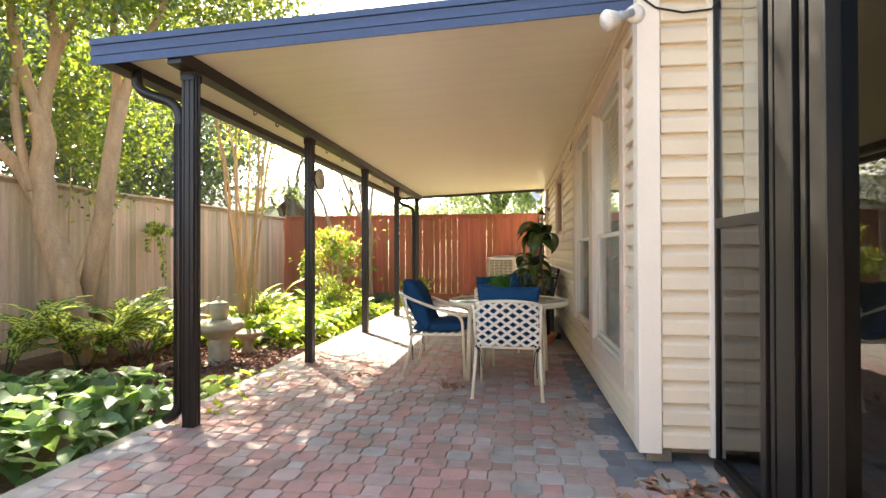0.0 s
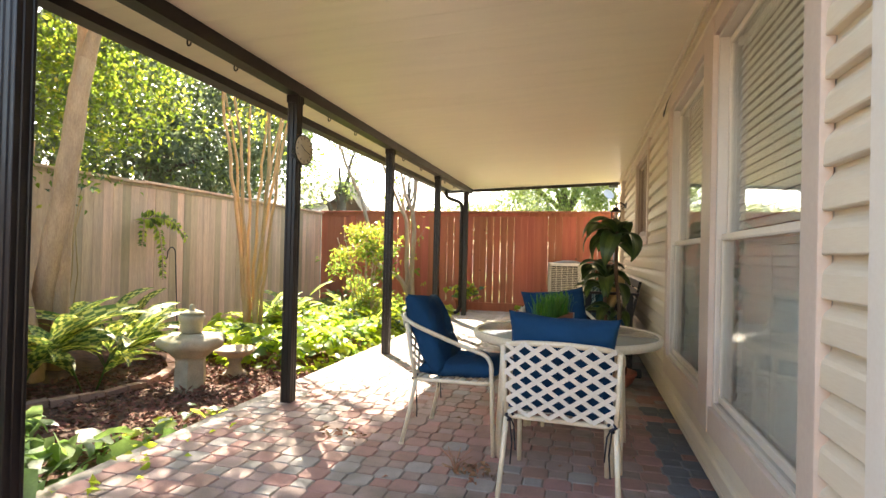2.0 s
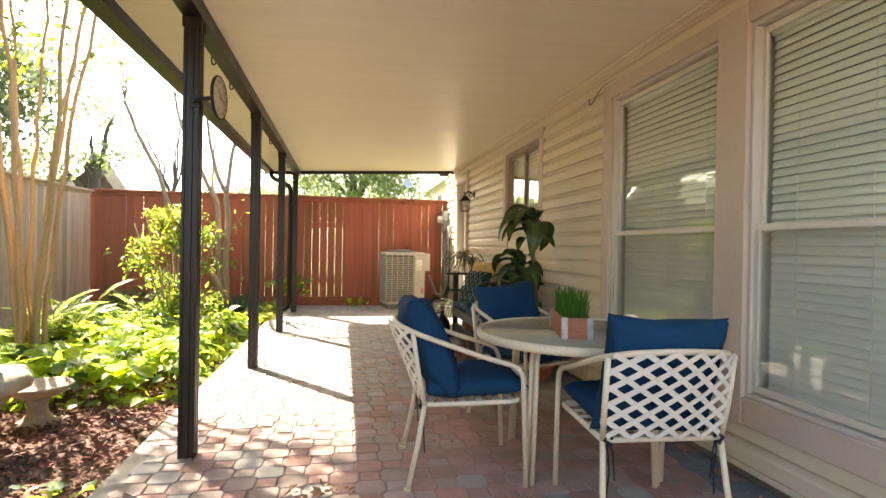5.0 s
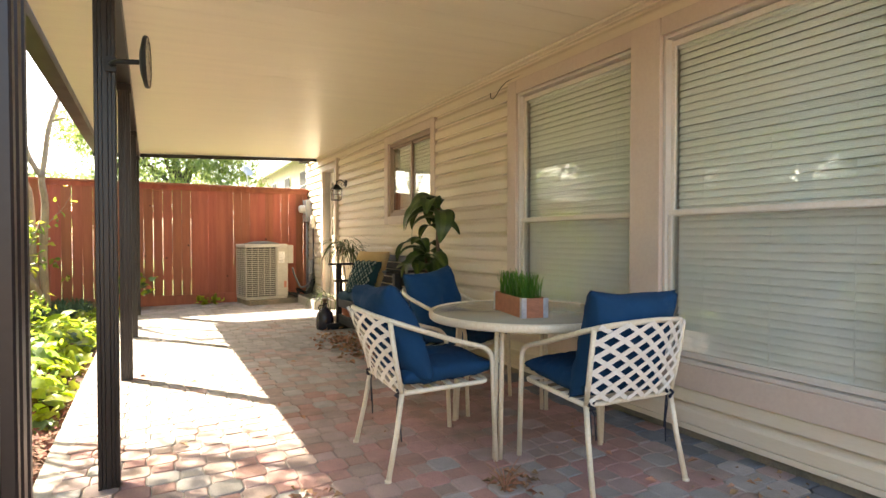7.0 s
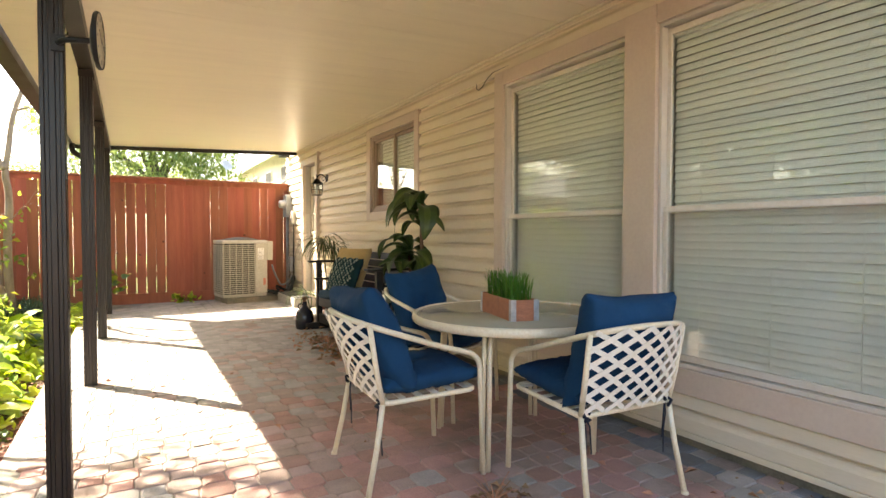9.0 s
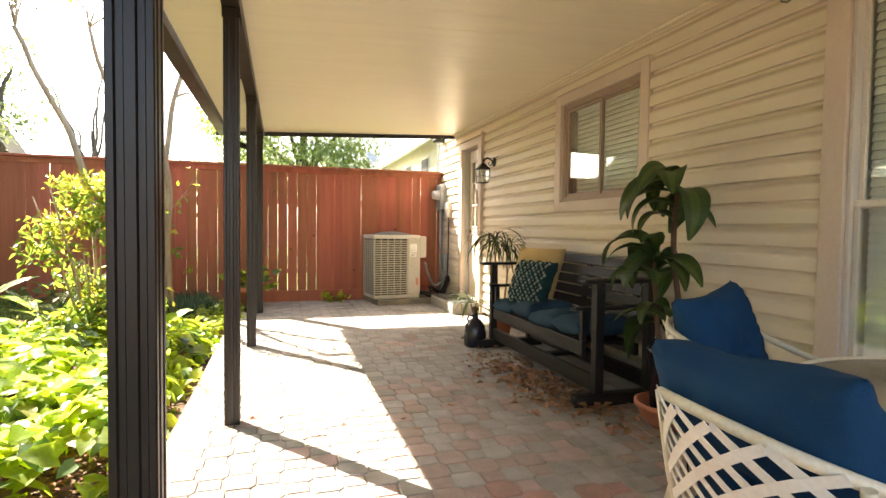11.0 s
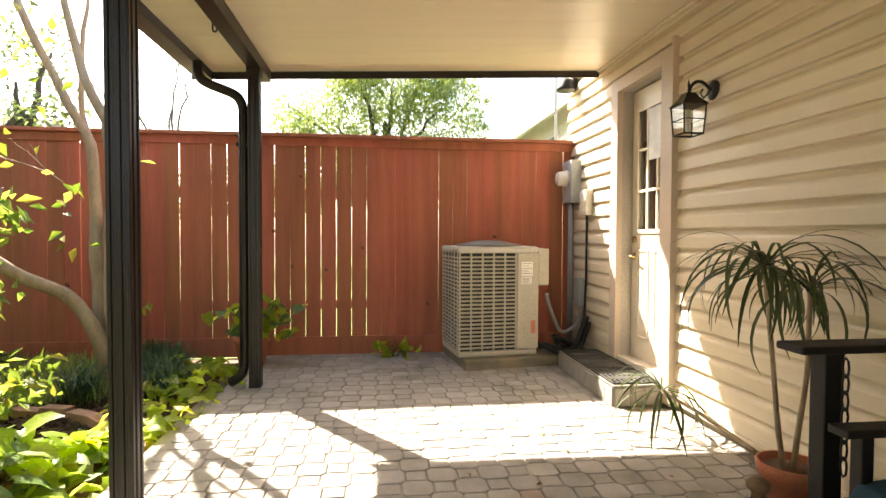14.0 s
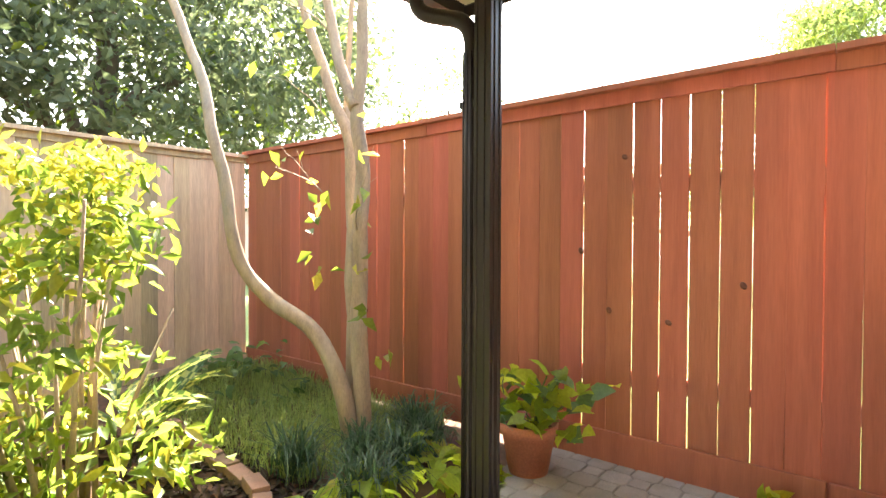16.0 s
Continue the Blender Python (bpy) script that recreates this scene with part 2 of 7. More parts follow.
# ---- plan ----
WALL = 0.74                 # outer face of the sheathing behind the siding
PATIO_L = -2.56             # garden edge of the paving
POST_X, POSTS_Y = -2.235, (3.46, 5.64, 7.85, 10.05, 12.2)
ROOF_Y0, ROOF_Y1 = 3.25, 12.62
GUTTER_X = -2.82
Z_BEAM, Z_WALL = 2.56, 2.69  # under side of the roof over the posts and at the house
FENCE_Y, FENCE_X = 13.32, -5.98
SLOPE = (Z_WALL - Z_BEAM) / (WALL - POST_X)
def roof_z(x):
    return Z_BEAM + SLOPE * (x - POST_X)


# ---- ground ----
bm = bmesh.new()
bmesh.ops.create_grid(bm, x_segments=2, y_segments=2, size=400)
bmesh.ops.translate(bm, vec=(0, 0, -0.16), verts=bm.verts)
setting("ground", bm, MULCH, "brown soil and mulch under the garden and beyond", "ground")
def bed_z(x, y):
    """Height of the garden soil: low beside the paving, higher towards the fences."""
    return -0.155 + 0.11 * min(1, max(0, (y - 10.8) / 1.6)) + 0.08 * min(1, max(0, (-4.2 - x) / 1.4)) + 0.02 * noise.noise(Vector((x * 1.3, y * 1.3, 0)))


bm = bmesh.new()
NX, NY = 48, 170
grid = [[bm.verts.new((PATIO_L + 0.0 - (FENCE_X * -1 + PATIO_L) * i / NX, -6 + 19.4 * j / NY, 0)) for i in range(NX + 1)] for j in range(NY + 1)]
for row in grid:
    for v in row:
        v.co.z = bed_z(v.co.x, v.co.y) + 0.012 * noise.noise(Vector((v.co.x * 9, v.co.y * 9, 2)))
for j in range(NY):
    for i in range(NX):
        bm.faces.new((grid[j][i], grid[j][i + 1], grid[j + 1][i + 1], grid[j + 1][i])).smooth = True
setting("garden_bed", bm, MULCH, "brown mulch bed along the paving", "ground")
bm = bmesh.new()
box(bm, PATIO_L, -6, -0.2, 2.6, FENCE_Y + 0.4, -0.0095)
floor = setting("floor", bm, SAND, "patio of interlocking red and grey concrete pavers", "floor")

# ---- house ----
OPEN = [(3.69, 4.90, 0.44, 2.42), (5.13, 6.38, 0.44, 2.42), (7.97, 9.19, 1.47, 2.42), (11.50, 12.19, 0.16, 2.385)]
WALL_Y0, WALL_Y1, WALL_TOP = 3.2, 13.42, 3.3


def wall_pieces(y0, y1, z0, z1):
    """Rectangles of the wall face left over round the openings."""
    out, ys = [], sorted({y0, y1, *[v for o in OPEN for v in o[:2]]})
    for a, b in zip(ys, ys[1:]):
        mid = (a + b) / 2
        z = z0
        for o in sorted([o for o in OPEN if o[0] < mid < o[1]], key=lambda o: o[2]):
            out.append((a, b, z, o[2]))
            z = o[3]
        out.append((a, b, z, z1))
    return out


bm = bmesh.new()
for a, b, z0, z1 in wall_pieces(WALL_Y0, WALL_Y1, 0.08, WALL_TOP):
    box(bm, WALL, a, z0, WALL + 0.16, b, z1)
wall_house = setting("wall_house", bm, ROOM, "house wall clad in cream vinyl lap siding", "wall")
bm = bmesh.new()
box(bm, WALL + 0.163, 3.2, 0.08, 5.0, 3.36, WALL_TOP)
wall_south = setting("wall_south", bm, ROOM, "short house wall clad in cream vinyl siding", "wall")
bm = bmesh.new()
box(bm, WALL + 0.163, WALL_Y1 - 0.16, 0.08, 5.0, WALL_Y1, WALL_TOP)
box(bm, 4.84, 3.363, 0.08, 5.0, WALL_Y1 - 0.163, WALL_TOP)
setting("wall_back", bm, ROOM, "plain closed walls of the house", "wall")
bm = bmesh.new()
box(bm, WALL + 0.163, 3.363, 0.0, 4.837, WALL_Y1 - 0.163, 0.1)
setting("house_floor", bm, ROOM, "dim floor inside the house", "floor")
bm = bmesh.new()
box(bm, WALL - 0.25, 2.6, WALL_TOP + 0.003, 5.3, WALL_Y1 + 0.1, WALL_TOP + 0.12)
setting("ceiling_house", bm, ROOM, "plain flat top closing the house", "ceiling")
bm = bmesh.new()
box(bm, WALL + 0.012, 3.212, -0.1, WALL + 0.15, WALL_Y1 - 0.01, 0.078)
setting("foundation", bm, FOUNDATION, "stained concrete slab edge under the siding", "foundation")

LAP = 0.1277
PROFILE = [(0.030, 0.0), (0.034, 0.005), (0.030, 0.072), (0.024, 0.086), (0.009, 0.102), (0.003, 0.112), (0.002, LAP + 0.004)]


def lap_board(a, b, z, clip0=None, clip1=None):
    """One course of siding from a to b, profile turned outwards (-x), cut between two heights."""
    lo, hi = (clip0 if clip0 is not None else z), (clip1 if clip1 is not None else z + LAP + 0.004)
    pts = []
    for (d0, h0), (d1, h1) in zip(PROFILE, PROFILE[1:]):
        for d, h in ((d0, h0), (d1, h1)):
            hh = min(max(z + h, lo), hi)
            k = 0 if h1 == h0 else min(max((hh - z - h0) / (h1 - h0), 0), 1)
            p = (d0 + (d1 - d0) * k, hh)
            if not pts or (abs(pts[-1][1] - p[1]) > 1e-4 or abs(pts[-1][0] - p[0]) > 1e-4):
                pts.append(p)
    if len(pts) < 2 or pts[-1][1] - pts[0][1] < 0.004:
        return None
    v = []
    for y in (a, b):
        v += [(0.002, y, pts[0][1])] + [(-d, y, h) for d, h in pts] + [(0.002, y, pts[-1][1])]
    n = len(pts) + 2
    faces = [(i, i + 1, n + i + 1, n + i) for i in range(n - 1)] + [tuple(range(n)), tuple(range(2 * n - 1, n - 1, -1))]
    return v, faces


TRIMMED = [(3.56, 6.50, 0.30, 2.53), (7.87, 9.30, 1.37, 2.53), (11.31, 12.31, 0.0, 2.49)]
course = 0
while 0.09 + course * LAP < WALL_TOP - 0.1:
    z = 0.09 + course * LAP
    cuts = [(WALL_Y0 + 0.004, WALL_Y1, z, z + LAP + 0.004)]
    for t0, t1, tz0, tz1 in TRIMMED:
        nxt = []
        for a, b, lo, hi in cuts:
            if t1 <= a or t0 >= b or tz1 <= lo or tz0 >= hi:
                nxt.append((a, b, lo, hi))
                continue
            nxt.append((a, t0, lo, hi))
            nxt.append((t1, b, lo, hi))
            if tz0 > lo + 0.004:
                nxt.append((t0, t1, lo, tz0))
            if tz1 < hi - 0.004:
                nxt.append((t0, t1, tz1, hi))
        cuts = [c for c in nxt if c[1] - c[0] > 0.01]
    for a, b, lo, hi in cuts:
        made = lap_board(a, b, z, lo, hi)
        if made:
            part("siding_board", raw_mesh("siding_board", made[0], made[1], SIDING), None, m=pose(WALL, 0, 0)).parent = wall_house
    made = lap_board(WALL + 0.09, 1.27, z)
    vs = [(y, x, zz) for x, y, zz in made[0]]
    part("siding_board", raw_mesh("siding_board", vs, [tuple(reversed(f)) for f in made[1]], SIDING), None, m=pose(0, WALL_Y0, 0)).parent = wall_south
    course += 1

bm = bmesh.new()
box(bm, 1.275, WALL_Y0 - 0.03, 0.06, 1.36, WALL_Y0 - 0.002, WALL_TOP, 0.004)
setting("inner_trim", bm, CORNER, "pale board ending the siding inside the sunroom", "trim")
# corner post of the siding and the strips round it
bm = bmesh.new()
box(bm, WALL - 0.040, WALL_Y0 - 0.040, 0.06, WALL + 0.085, WALL_Y0 - 0.002, WALL_TOP, 0.004)
box(bm, WALL - 0.040, WALL_Y0 - 0.0015, 0.06, WALL - 0.002, WALL_Y0 + 0.085, WALL_TOP, 0.004)
setting("corner_trim", bm, CORNER, "cream vinyl corner post of the siding", "trim")
bm = bmesh.new()
box(bm, 1.085, WALL_Y0 - 0.042, 0.05, 1.112, WALL_Y0 - 0.002, WALL_TOP, 0.003)
setting("end_trim", bm, CORNER, "narrow white strip ending the siding", "trim")
bm = bmesh.new()
box(bm, WALL - 0.034, WALL_Y0 + 0.09, 0.055, WALL - 0.003, 11.3, 0.088, 0.004)
setting("starter_strip", bm, SIDING, "starter strip under the lowest siding board", "trim")


def trim_frame(name, y0, y1, z0, z1, wo, x_face, depth, label, mat=TRIM, sides=("l", "r", "t", "b")):
    """Boards round an opening; wo = widths left, right, top, bottom, outside the opening."""
    e = thing(name, pose(0, 0, 0), label, "trim", kind="structure")
    l_, r_, t_, b_ = wo
    for s, dims in (("l", (y1, y1 + l_, z0 - b_, z1 + t_)), ("r", (y0 - r_, y0, z0 - b_, z1 + t_)), ("t", (y0 + 0.001, y1 - 0.001, z1, z1 + t_)), ("b", (y0 + 0.001, y1 - 0.001, z0 - b_, z0))):
        if s in sides:
            bm = bmesh.new()
            box(bm, x_face, dims[0], dims[2], x_face + depth, dims[1], dims[3], 0.004)
            part("trim_board", bm, mat, e)
    return e


def sash_window(name, y0, y1, z0, z1, label):
    e = thing(name, pose(0, 0, 0), label, "window", kind="structure")
    mid = z0 + (z1 - z0) * 0.447
    x = WALL - 0.005
    bm = bmesh.new()
    for d in ((y0, y0 + 0.022, z0, z1), (y1 - 0.022, y1, z0, z1), (y0 + 0.022, y1 - 0.022, z1 - 0.022, z1), (y0 + 0.022, y1 - 0.022, z0, z0 + 0.022)):
        box(bm, x - 0.018, d[0], d[2], x + 0.075, d[1], d[3], 0.003)
    part("window_frame", bm, ALU, e, "dull silver metal frame")
    for nm, a, b, dx in (("upper_sash", mid - 0.012, z1 - 0.03, 0.03), ("lower_sash", z0 + 0.03, mid + 0.03, 0.006)):
        bm = bmesh.new()
        for d in ((y0 + 0.022, y0 + 0.048, a, b), (y1 - 0.048, y1 - 0.022, a, b), (y0 + 0.048, y1 - 0.048, b - 0.035, b), (y0 + 0.048, y1 - 0.048, a, a + 0.035)):
            box(bm, x + dx, d[0], d[2], x + dx + 0.022, d[1], d[3], 0.003)
        s = part(nm, bm, SASH, e)
        bm = bmesh.new()
        box(bm, x + dx + 0.009, y0 + 0.044, a + 0.03, x + dx + 0.013, y1 - 0.044, b - 0.03)
        g = part("pane", bm, GLASS, s)
        g.visible_shadow = False
    # insect screen over the lower half
    bm = bmesh.new()
    bm.faces.new([bm.verts.new((x - 0.012, yy, zz)) for yy, zz in ((y0 + 0.032, z0 + 0.032), (y1 - 0.032, z0 + 0.032), (y1 - 0.032, mid), (y0 + 0.032, mid))])
    sc = part("insect_screen", bm, SCREEN, e, "fine grey insect screen")
    sc.visible_shadow = False
    return e


def blind(y0, y1, z0, z1, x, label):
    e = thing("window_blind", pose(0, 0, 0), label, "blind")
    n = round((z1 - z0 - 0.05) / 0.0445)
    v = [(-0.0226, y0, -0.0018), (-0.009, y0, 0.001), (0.009, y0, 0.001), (0.0226, y0, -0.0018), (-0.0226, y1, -0.0018), (-0.009, y1, 0.001), (0.009, y1, 0.001), (0.0226, y1, -0.0018)]
    v = v + [(a, b, c - 0.0025) for a, b, c in v]
    f = [(i, i + 1, i + 5, i + 4) for i in range(3)] + [(i + 8, i + 12, i + 13, i + 9) for i in range(3)] + [(0, 4, 12, 8), (3, 11, 15, 7)]
    slat_mesh = raw_mesh("slat", v, f, BLIND)
    for i in range(n):
        rot = -71 + 0.8 * math.sin(i * 1.7)
        part("slat", slat_mesh, None, e, m=pose(x, 0, z0 + 0.04 + i * 0.0445, 0, rot, 0))
    bm = bmesh.new()
    box(bm, x - 0.025, y0, z1 - 0.05, x + 0.025, y1, z1, 0.004)
    part("head_rail", bm, BLIND, e)
    bm = bmesh.new()
    box(bm, x - 0.02, y0, z0, x + 0.02, y1, z0 + 0.018, 0.004)
    part("bottom_rail", bm, BLIND, e)
    for yy in (y0 + 0.18, (y0 + y1) / 2, y1 - 0.18):
        bm = bmesh.new()
        tube(bm, [(x - 0.024, yy, z0 + 0.01), (x - 0.024, yy, z1 - 0.04)], 0.0016, 5)
        part("ladder_cord", bm, BLIND, e)


SCREEN = bpy.data.materials.new("insect_screen_mesh")
SCREEN.use_nodes = True
_n, _l = SCREEN.node_tree.nodes, SCREEN.node_tree.links
_d, _t, _m = _n.new("ShaderNodeBsdfDiffuse"), _n.new("ShaderNodeBsdfTransparent"), _n.new("ShaderNodeMixShader")
_d.inputs[0].default_value = (0.56, 0.54, 0.49, 1)
_m.inputs[0].default_value = 0.16
_l.new(_t.outputs[0], _m.inputs[1]), _l.new(_d.outputs[0], _m.inputs[2]), _l.new(_m.outputs[0], _n["Material Output"].inputs[0])
trim_frame("window_trim_1", 3.69, 4.90, 0.44, 2.42, (0.115, 0.13, 0.11, 0.14), WALL - 0.045, 0.04, "wide taupe boards round the twin windows", sides=("r", "t", "b"))
trim_frame("window_trim_2", 5.13, 6.38, 0.44, 2.42, (0.12, 0.115, 0.11, 0.14), WALL - 0.045, 0.04, "wide taupe boards round the twin windows", sides=("l", "t", "b"))
bm = bmesh.new()
box(bm, WALL - 0.05, 4.901, 0.30, WALL - 0.004, 5.129, 2.53, 0.004)
setting("mullion_trim", bm, TRIM, "wide taupe post between the twin windows", "trim")
trim_frame("window_trim_3", 7.97, 9.19, 1.47, 2.42, (0.11, 0.10, 0.10, 0.10), WALL - 0.045, 0.04, "taupe boards round the small window")
sash_window("window_1", 3.692, 4.898, 0.442, 2.418, "large sash window with closed white blinds")
sash_window("window_2", 5.132, 6.378, 0.442, 2.418, "large sash window with closed white blinds")
blind(3.72, 4.86, 0.47, 2.39, WALL + 0.085, "white horizontal slat blind, lowered and closed")
blind(5.17, 6.34, 0.47, 2.39, WALL + 0.085, "white horizontal slat blind, lowered and closed")
# slider window
e = thing("window_3", pose(0, 0, 0), "small sliding window with taupe frame and blinds", "window", kind="structure")
bm = bmesh.new()
for d in ((7.972, 8.020, 1.472, 2.418), (9.140, 9.188, 1.472, 2.418), (8.021, 9.139, 2.37, 2.418), (8.021, 9.139, 1.472, 1.52)):
    box(bm, WALL - 0.012, d[0], d[2], WALL + 0.085, d[1], d[3], 0.003)
part("window_frame", bm, FRAME_BROWN, e)
for a, b, dx in ((8.021, 8.600, 0.03), (8.560, 9.139, 0.008)):
    bm = bmesh.new()
    for d in ((a, a + 0.03, 1.521, 2.369), (b - 0.03, b, 1.521, 2.369), (a + 0.031, b - 0.031, 2.34, 2.369), (a + 0.031, b - 0.031, 1.521, 1.55)):
        box(bm, WALL + dx, d[0], d[2], WALL + dx + 0.02, d[1], d[3], 0.002)
    s = part("sash", bm, FRAME_BROWN, e)
    bm = bmesh.new()
    box(bm, WALL + dx + 0.008, a + 0.025, 1.545, WALL + dx + 0.012, b - 0.025, 2.345)
    part("pane", bm, GLASS, s).visible_shadow = False
blind(8.030, 9.130, 1.49, 2.40, WALL + 0.115, "white slat blind behind the small window")

# ---- patio roof ----
def sloped_box(bm, x0, x1, y0, y1, dz0, dz1, bevel=0.0):
    vs = box(bm, x0, y0, 0, x1, y1, 1, bevel)
    for v in vs:
        v.co.z = roof_z(v.co.x) + dz0 + (dz1 - dz0) * v.co.z


bm = bmesh.new()
X0, X1, PW = -2.66, WALL - 0.03, 0.305
k = 0
y = ROOF_Y0 + 0.012
while y < ROOF_Y1 - 0.05:
    w = min(PW, ROOF_Y1 - 0.012 - y)
    sloped_box(bm, X0, X1, y + 0.0012, y + w - 0.0012, 0.0, 0.05, 0.0015)
    y += PW
ceiling = setting("ceiling", bm, SOFFIT, "cream metal patio ceiling of narrow glossy panels", "ceiling")
bm = bmesh.new()
sloped_box(bm, -2.66, WALL - 0.001, ROOF_Y0 + 0.01, ROOF_Y1 - 0.01, 0.054, 0.085)
setting("roof_deck", bm, BRONZE, "flat top sheet of the patio roof", "roof")


def fascia(name, y, sgn, mat, label):
    e = thing(name, pose(0, 0, 0), label, "fascia", kind="structure")
    for i, (a, b, d) in enumerate(((-0.062, -0.003, 0.012), (0.0, 0.032, 0.018), (0.035, 0.067, 0.012), (0.07, 0.112, 0.024))):
        bm = bmesh.new()
        sloped_box(bm, GUTTER_X - 0.01, WALL - 0.035, min(y, y + sgn * d), max(y, y + sgn * d), a, b, 0.003)
        part("fascia_rib", bm, mat, e)
    return e


fascia("fascia_near", ROOF_Y0 + 0.009, -1, FASCIA, "slate blue ribbed fascia of the patio roof")
fascia("fascia_far", ROOF_Y1 - 0.009, 1, BRONZE, "dark bronze edge of the patio roof")
bm = bmesh.new()
sloped_box(bm, POST_X - 0.05, POST_X + 0.05, ROOF_Y0 + 0.02, ROOF_Y1 - 0.02, -0.095, -0.003, 0.004)
setting("roof_beam", bm, BRONZE, "dark bronze roof beam over the posts", "beam")
bm = bmesh.new()
prof = [(GUTTER_X, 0.075), (GUTTER_X - 0.008, 0.07), (GUTTER_X, 0.02), (GUTTER_X + 0.03, -0.06), (GUTTER_X + 0.15, -0.06), (GUTTER_X + 0.15, 0.05), (GUTTER_X + 0.146, 0.05), (GUTTER_X + 0.146, -0.054), (GUTTER_X + 0.034, -0.054), (GUTTER_X + 0.006, 0.02), (GUTTER_X + 0.006, 0.07)]
ends = []
for yy in (ROOF_Y0 + 0.012, ROOF_Y1 - 0.012):
    ends.append([bm.verts.new((px, yy, roof_z(-2.7) + pz)) for px, pz in prof])
for i in range(len(prof)):
    bm.faces.new((ends[0][i], ends[0][(i + 1) % len(prof)], ends[1][(i + 1) % len(prof)], ends[1][i]))
bm.faces.new(ends[0]), bm.faces.new(list(reversed(ends[1])))
setting("gutter", bm, BRONZE, "dark bronze rain gutter along the roof edge", "gutter")
bm = bmesh.new()
box(bm, WALL - 0.062, ROOF_Y0 + 0.03, Z_WALL - 0.022, WALL - 0.036, ROOF_Y1 - 0.02, Z_WALL - 0.004, 0.006)
setting("ceiling_trim", bm, SOFFIT, "cream strip where ceiling meets siding", "trim")


def ribbed_post(w, z0, z1):
    """A square post whose faces carry three raised ribs."""
    bm = bmesh.new()
    h, sec = w / 2, []
    for k in range(4):
        a = k * math.pi / 2
        ca, sa = math.cos(a), math.sin(a)
        for u, d in ((-0.94, 0), (-0.66, 0), (-0.58, -0.006), (-0.30, -0.006), (-0.22, 0), (0.22, 0), (0.30, -0.006), (0.58, -0.006), (0.66, 0), (0.94, 0)):
            px, py = h + d, u * h
            sec.append((px * ca - py * sa, px * sa + py * ca))
    lo = [bm.verts.new((x, y, z0)) for x, y in sec]
    hi = [bm.verts.new((x, y, z1)) for x, y in sec]
    n = len(sec)
    for i in range(n):
        bm.faces.new((lo[i], lo[(i + 1) % n], hi[(i + 1) % n], hi[i]))
    bm.faces.new(list(reversed(lo))), bm.faces.new(hi)
    return bm


post = thing("patio_post", pose(POST_X, POSTS_Y[0], 0), "dark bronze ribbed metal post carrying the patio roof", "post", "patio roof posts")
part("shaft", ribbed_post(0.088, 0.0, Z_BEAM - 0.098), BRONZE, post)
for sy in (-1, 1):
    bm = bmesh.new()
    box(bm, -0.05, sy * 0.046, Z_BEAM - 0.16, 0.05, sy * 0.05, Z_BEAM - 0.10, 0.001)
    part("bracket", bm, BRONZE, post)
for yy in POSTS_Y[1:]:
    copy_thing(post, pose(POST_X, yy, 0))


def downspout(y, side):
    e = thing("downspout", pose(POST_X - 0.085, y, 0), "dark bronze rectangular downspout with curved elbows beside a post", "downspout", "roof downspouts")
    bm = bmesh.new()
    path = rounded([(-0.33, 0, 2.50), (-0.33, 0, 2.36), (0, 0, 2.24), (0, 0, 0.10), (-0.11, 0, 0.035)], 0.11, 7)
    tube(bm, path, 0.03, 14, flat=(0.037, 0.035))
    part("pipe", bm, BRONZE, e)
    bm = bmesh.new()
    box(bm, -0.046, -0.03, 1.86, 0.036, 0.03, 1.89, 0.002)
    part("strap", bm, BRONZE, e)
    for px in (-0.02, 0.0, 0.02):
        bm = bmesh.new()
        tube(bm, [(px, -0.036, 0.16), (px, -0.036, 2.10)], 0.004, 6)
        part("rib", bm, BRONZE, e)


downspout(POSTS_Y[0], 1)
downspout(POSTS_Y[4], 1)

# hooks under the beam edge
hook = thing("ceiling_hook", pose(POST_X + 0.0, 4.5, Z_BEAM - 0.095), "small black metal hook screwed under the roof beam", "hook", "roof hooks")
bm = bmesh.new()
tube(bm, [(-0.07, 0, 0.09), (-0.07, 0, 0.0), (-0.07, 0, -0.01)] + [(-0.07 + 0.013 - 0.013 * math.cos(a), 0, -0.01 - 0.017 * math.sin(a)) for a in (0.5, 1.0, 1.6, 2.2, 2.8, 3.3)], 0.0055, 6)
part("hook_wire", bm, BRONZE, hook)
for yy in (4.95, 6.35, 6.95, 8.5, 9.3, 10.7, 11.4):
    copy_thing(hook, pose(POST_X + 0.0, yy, Z_BEAM - 0.095))

# ---- fences ----
rng = random.Random(5)


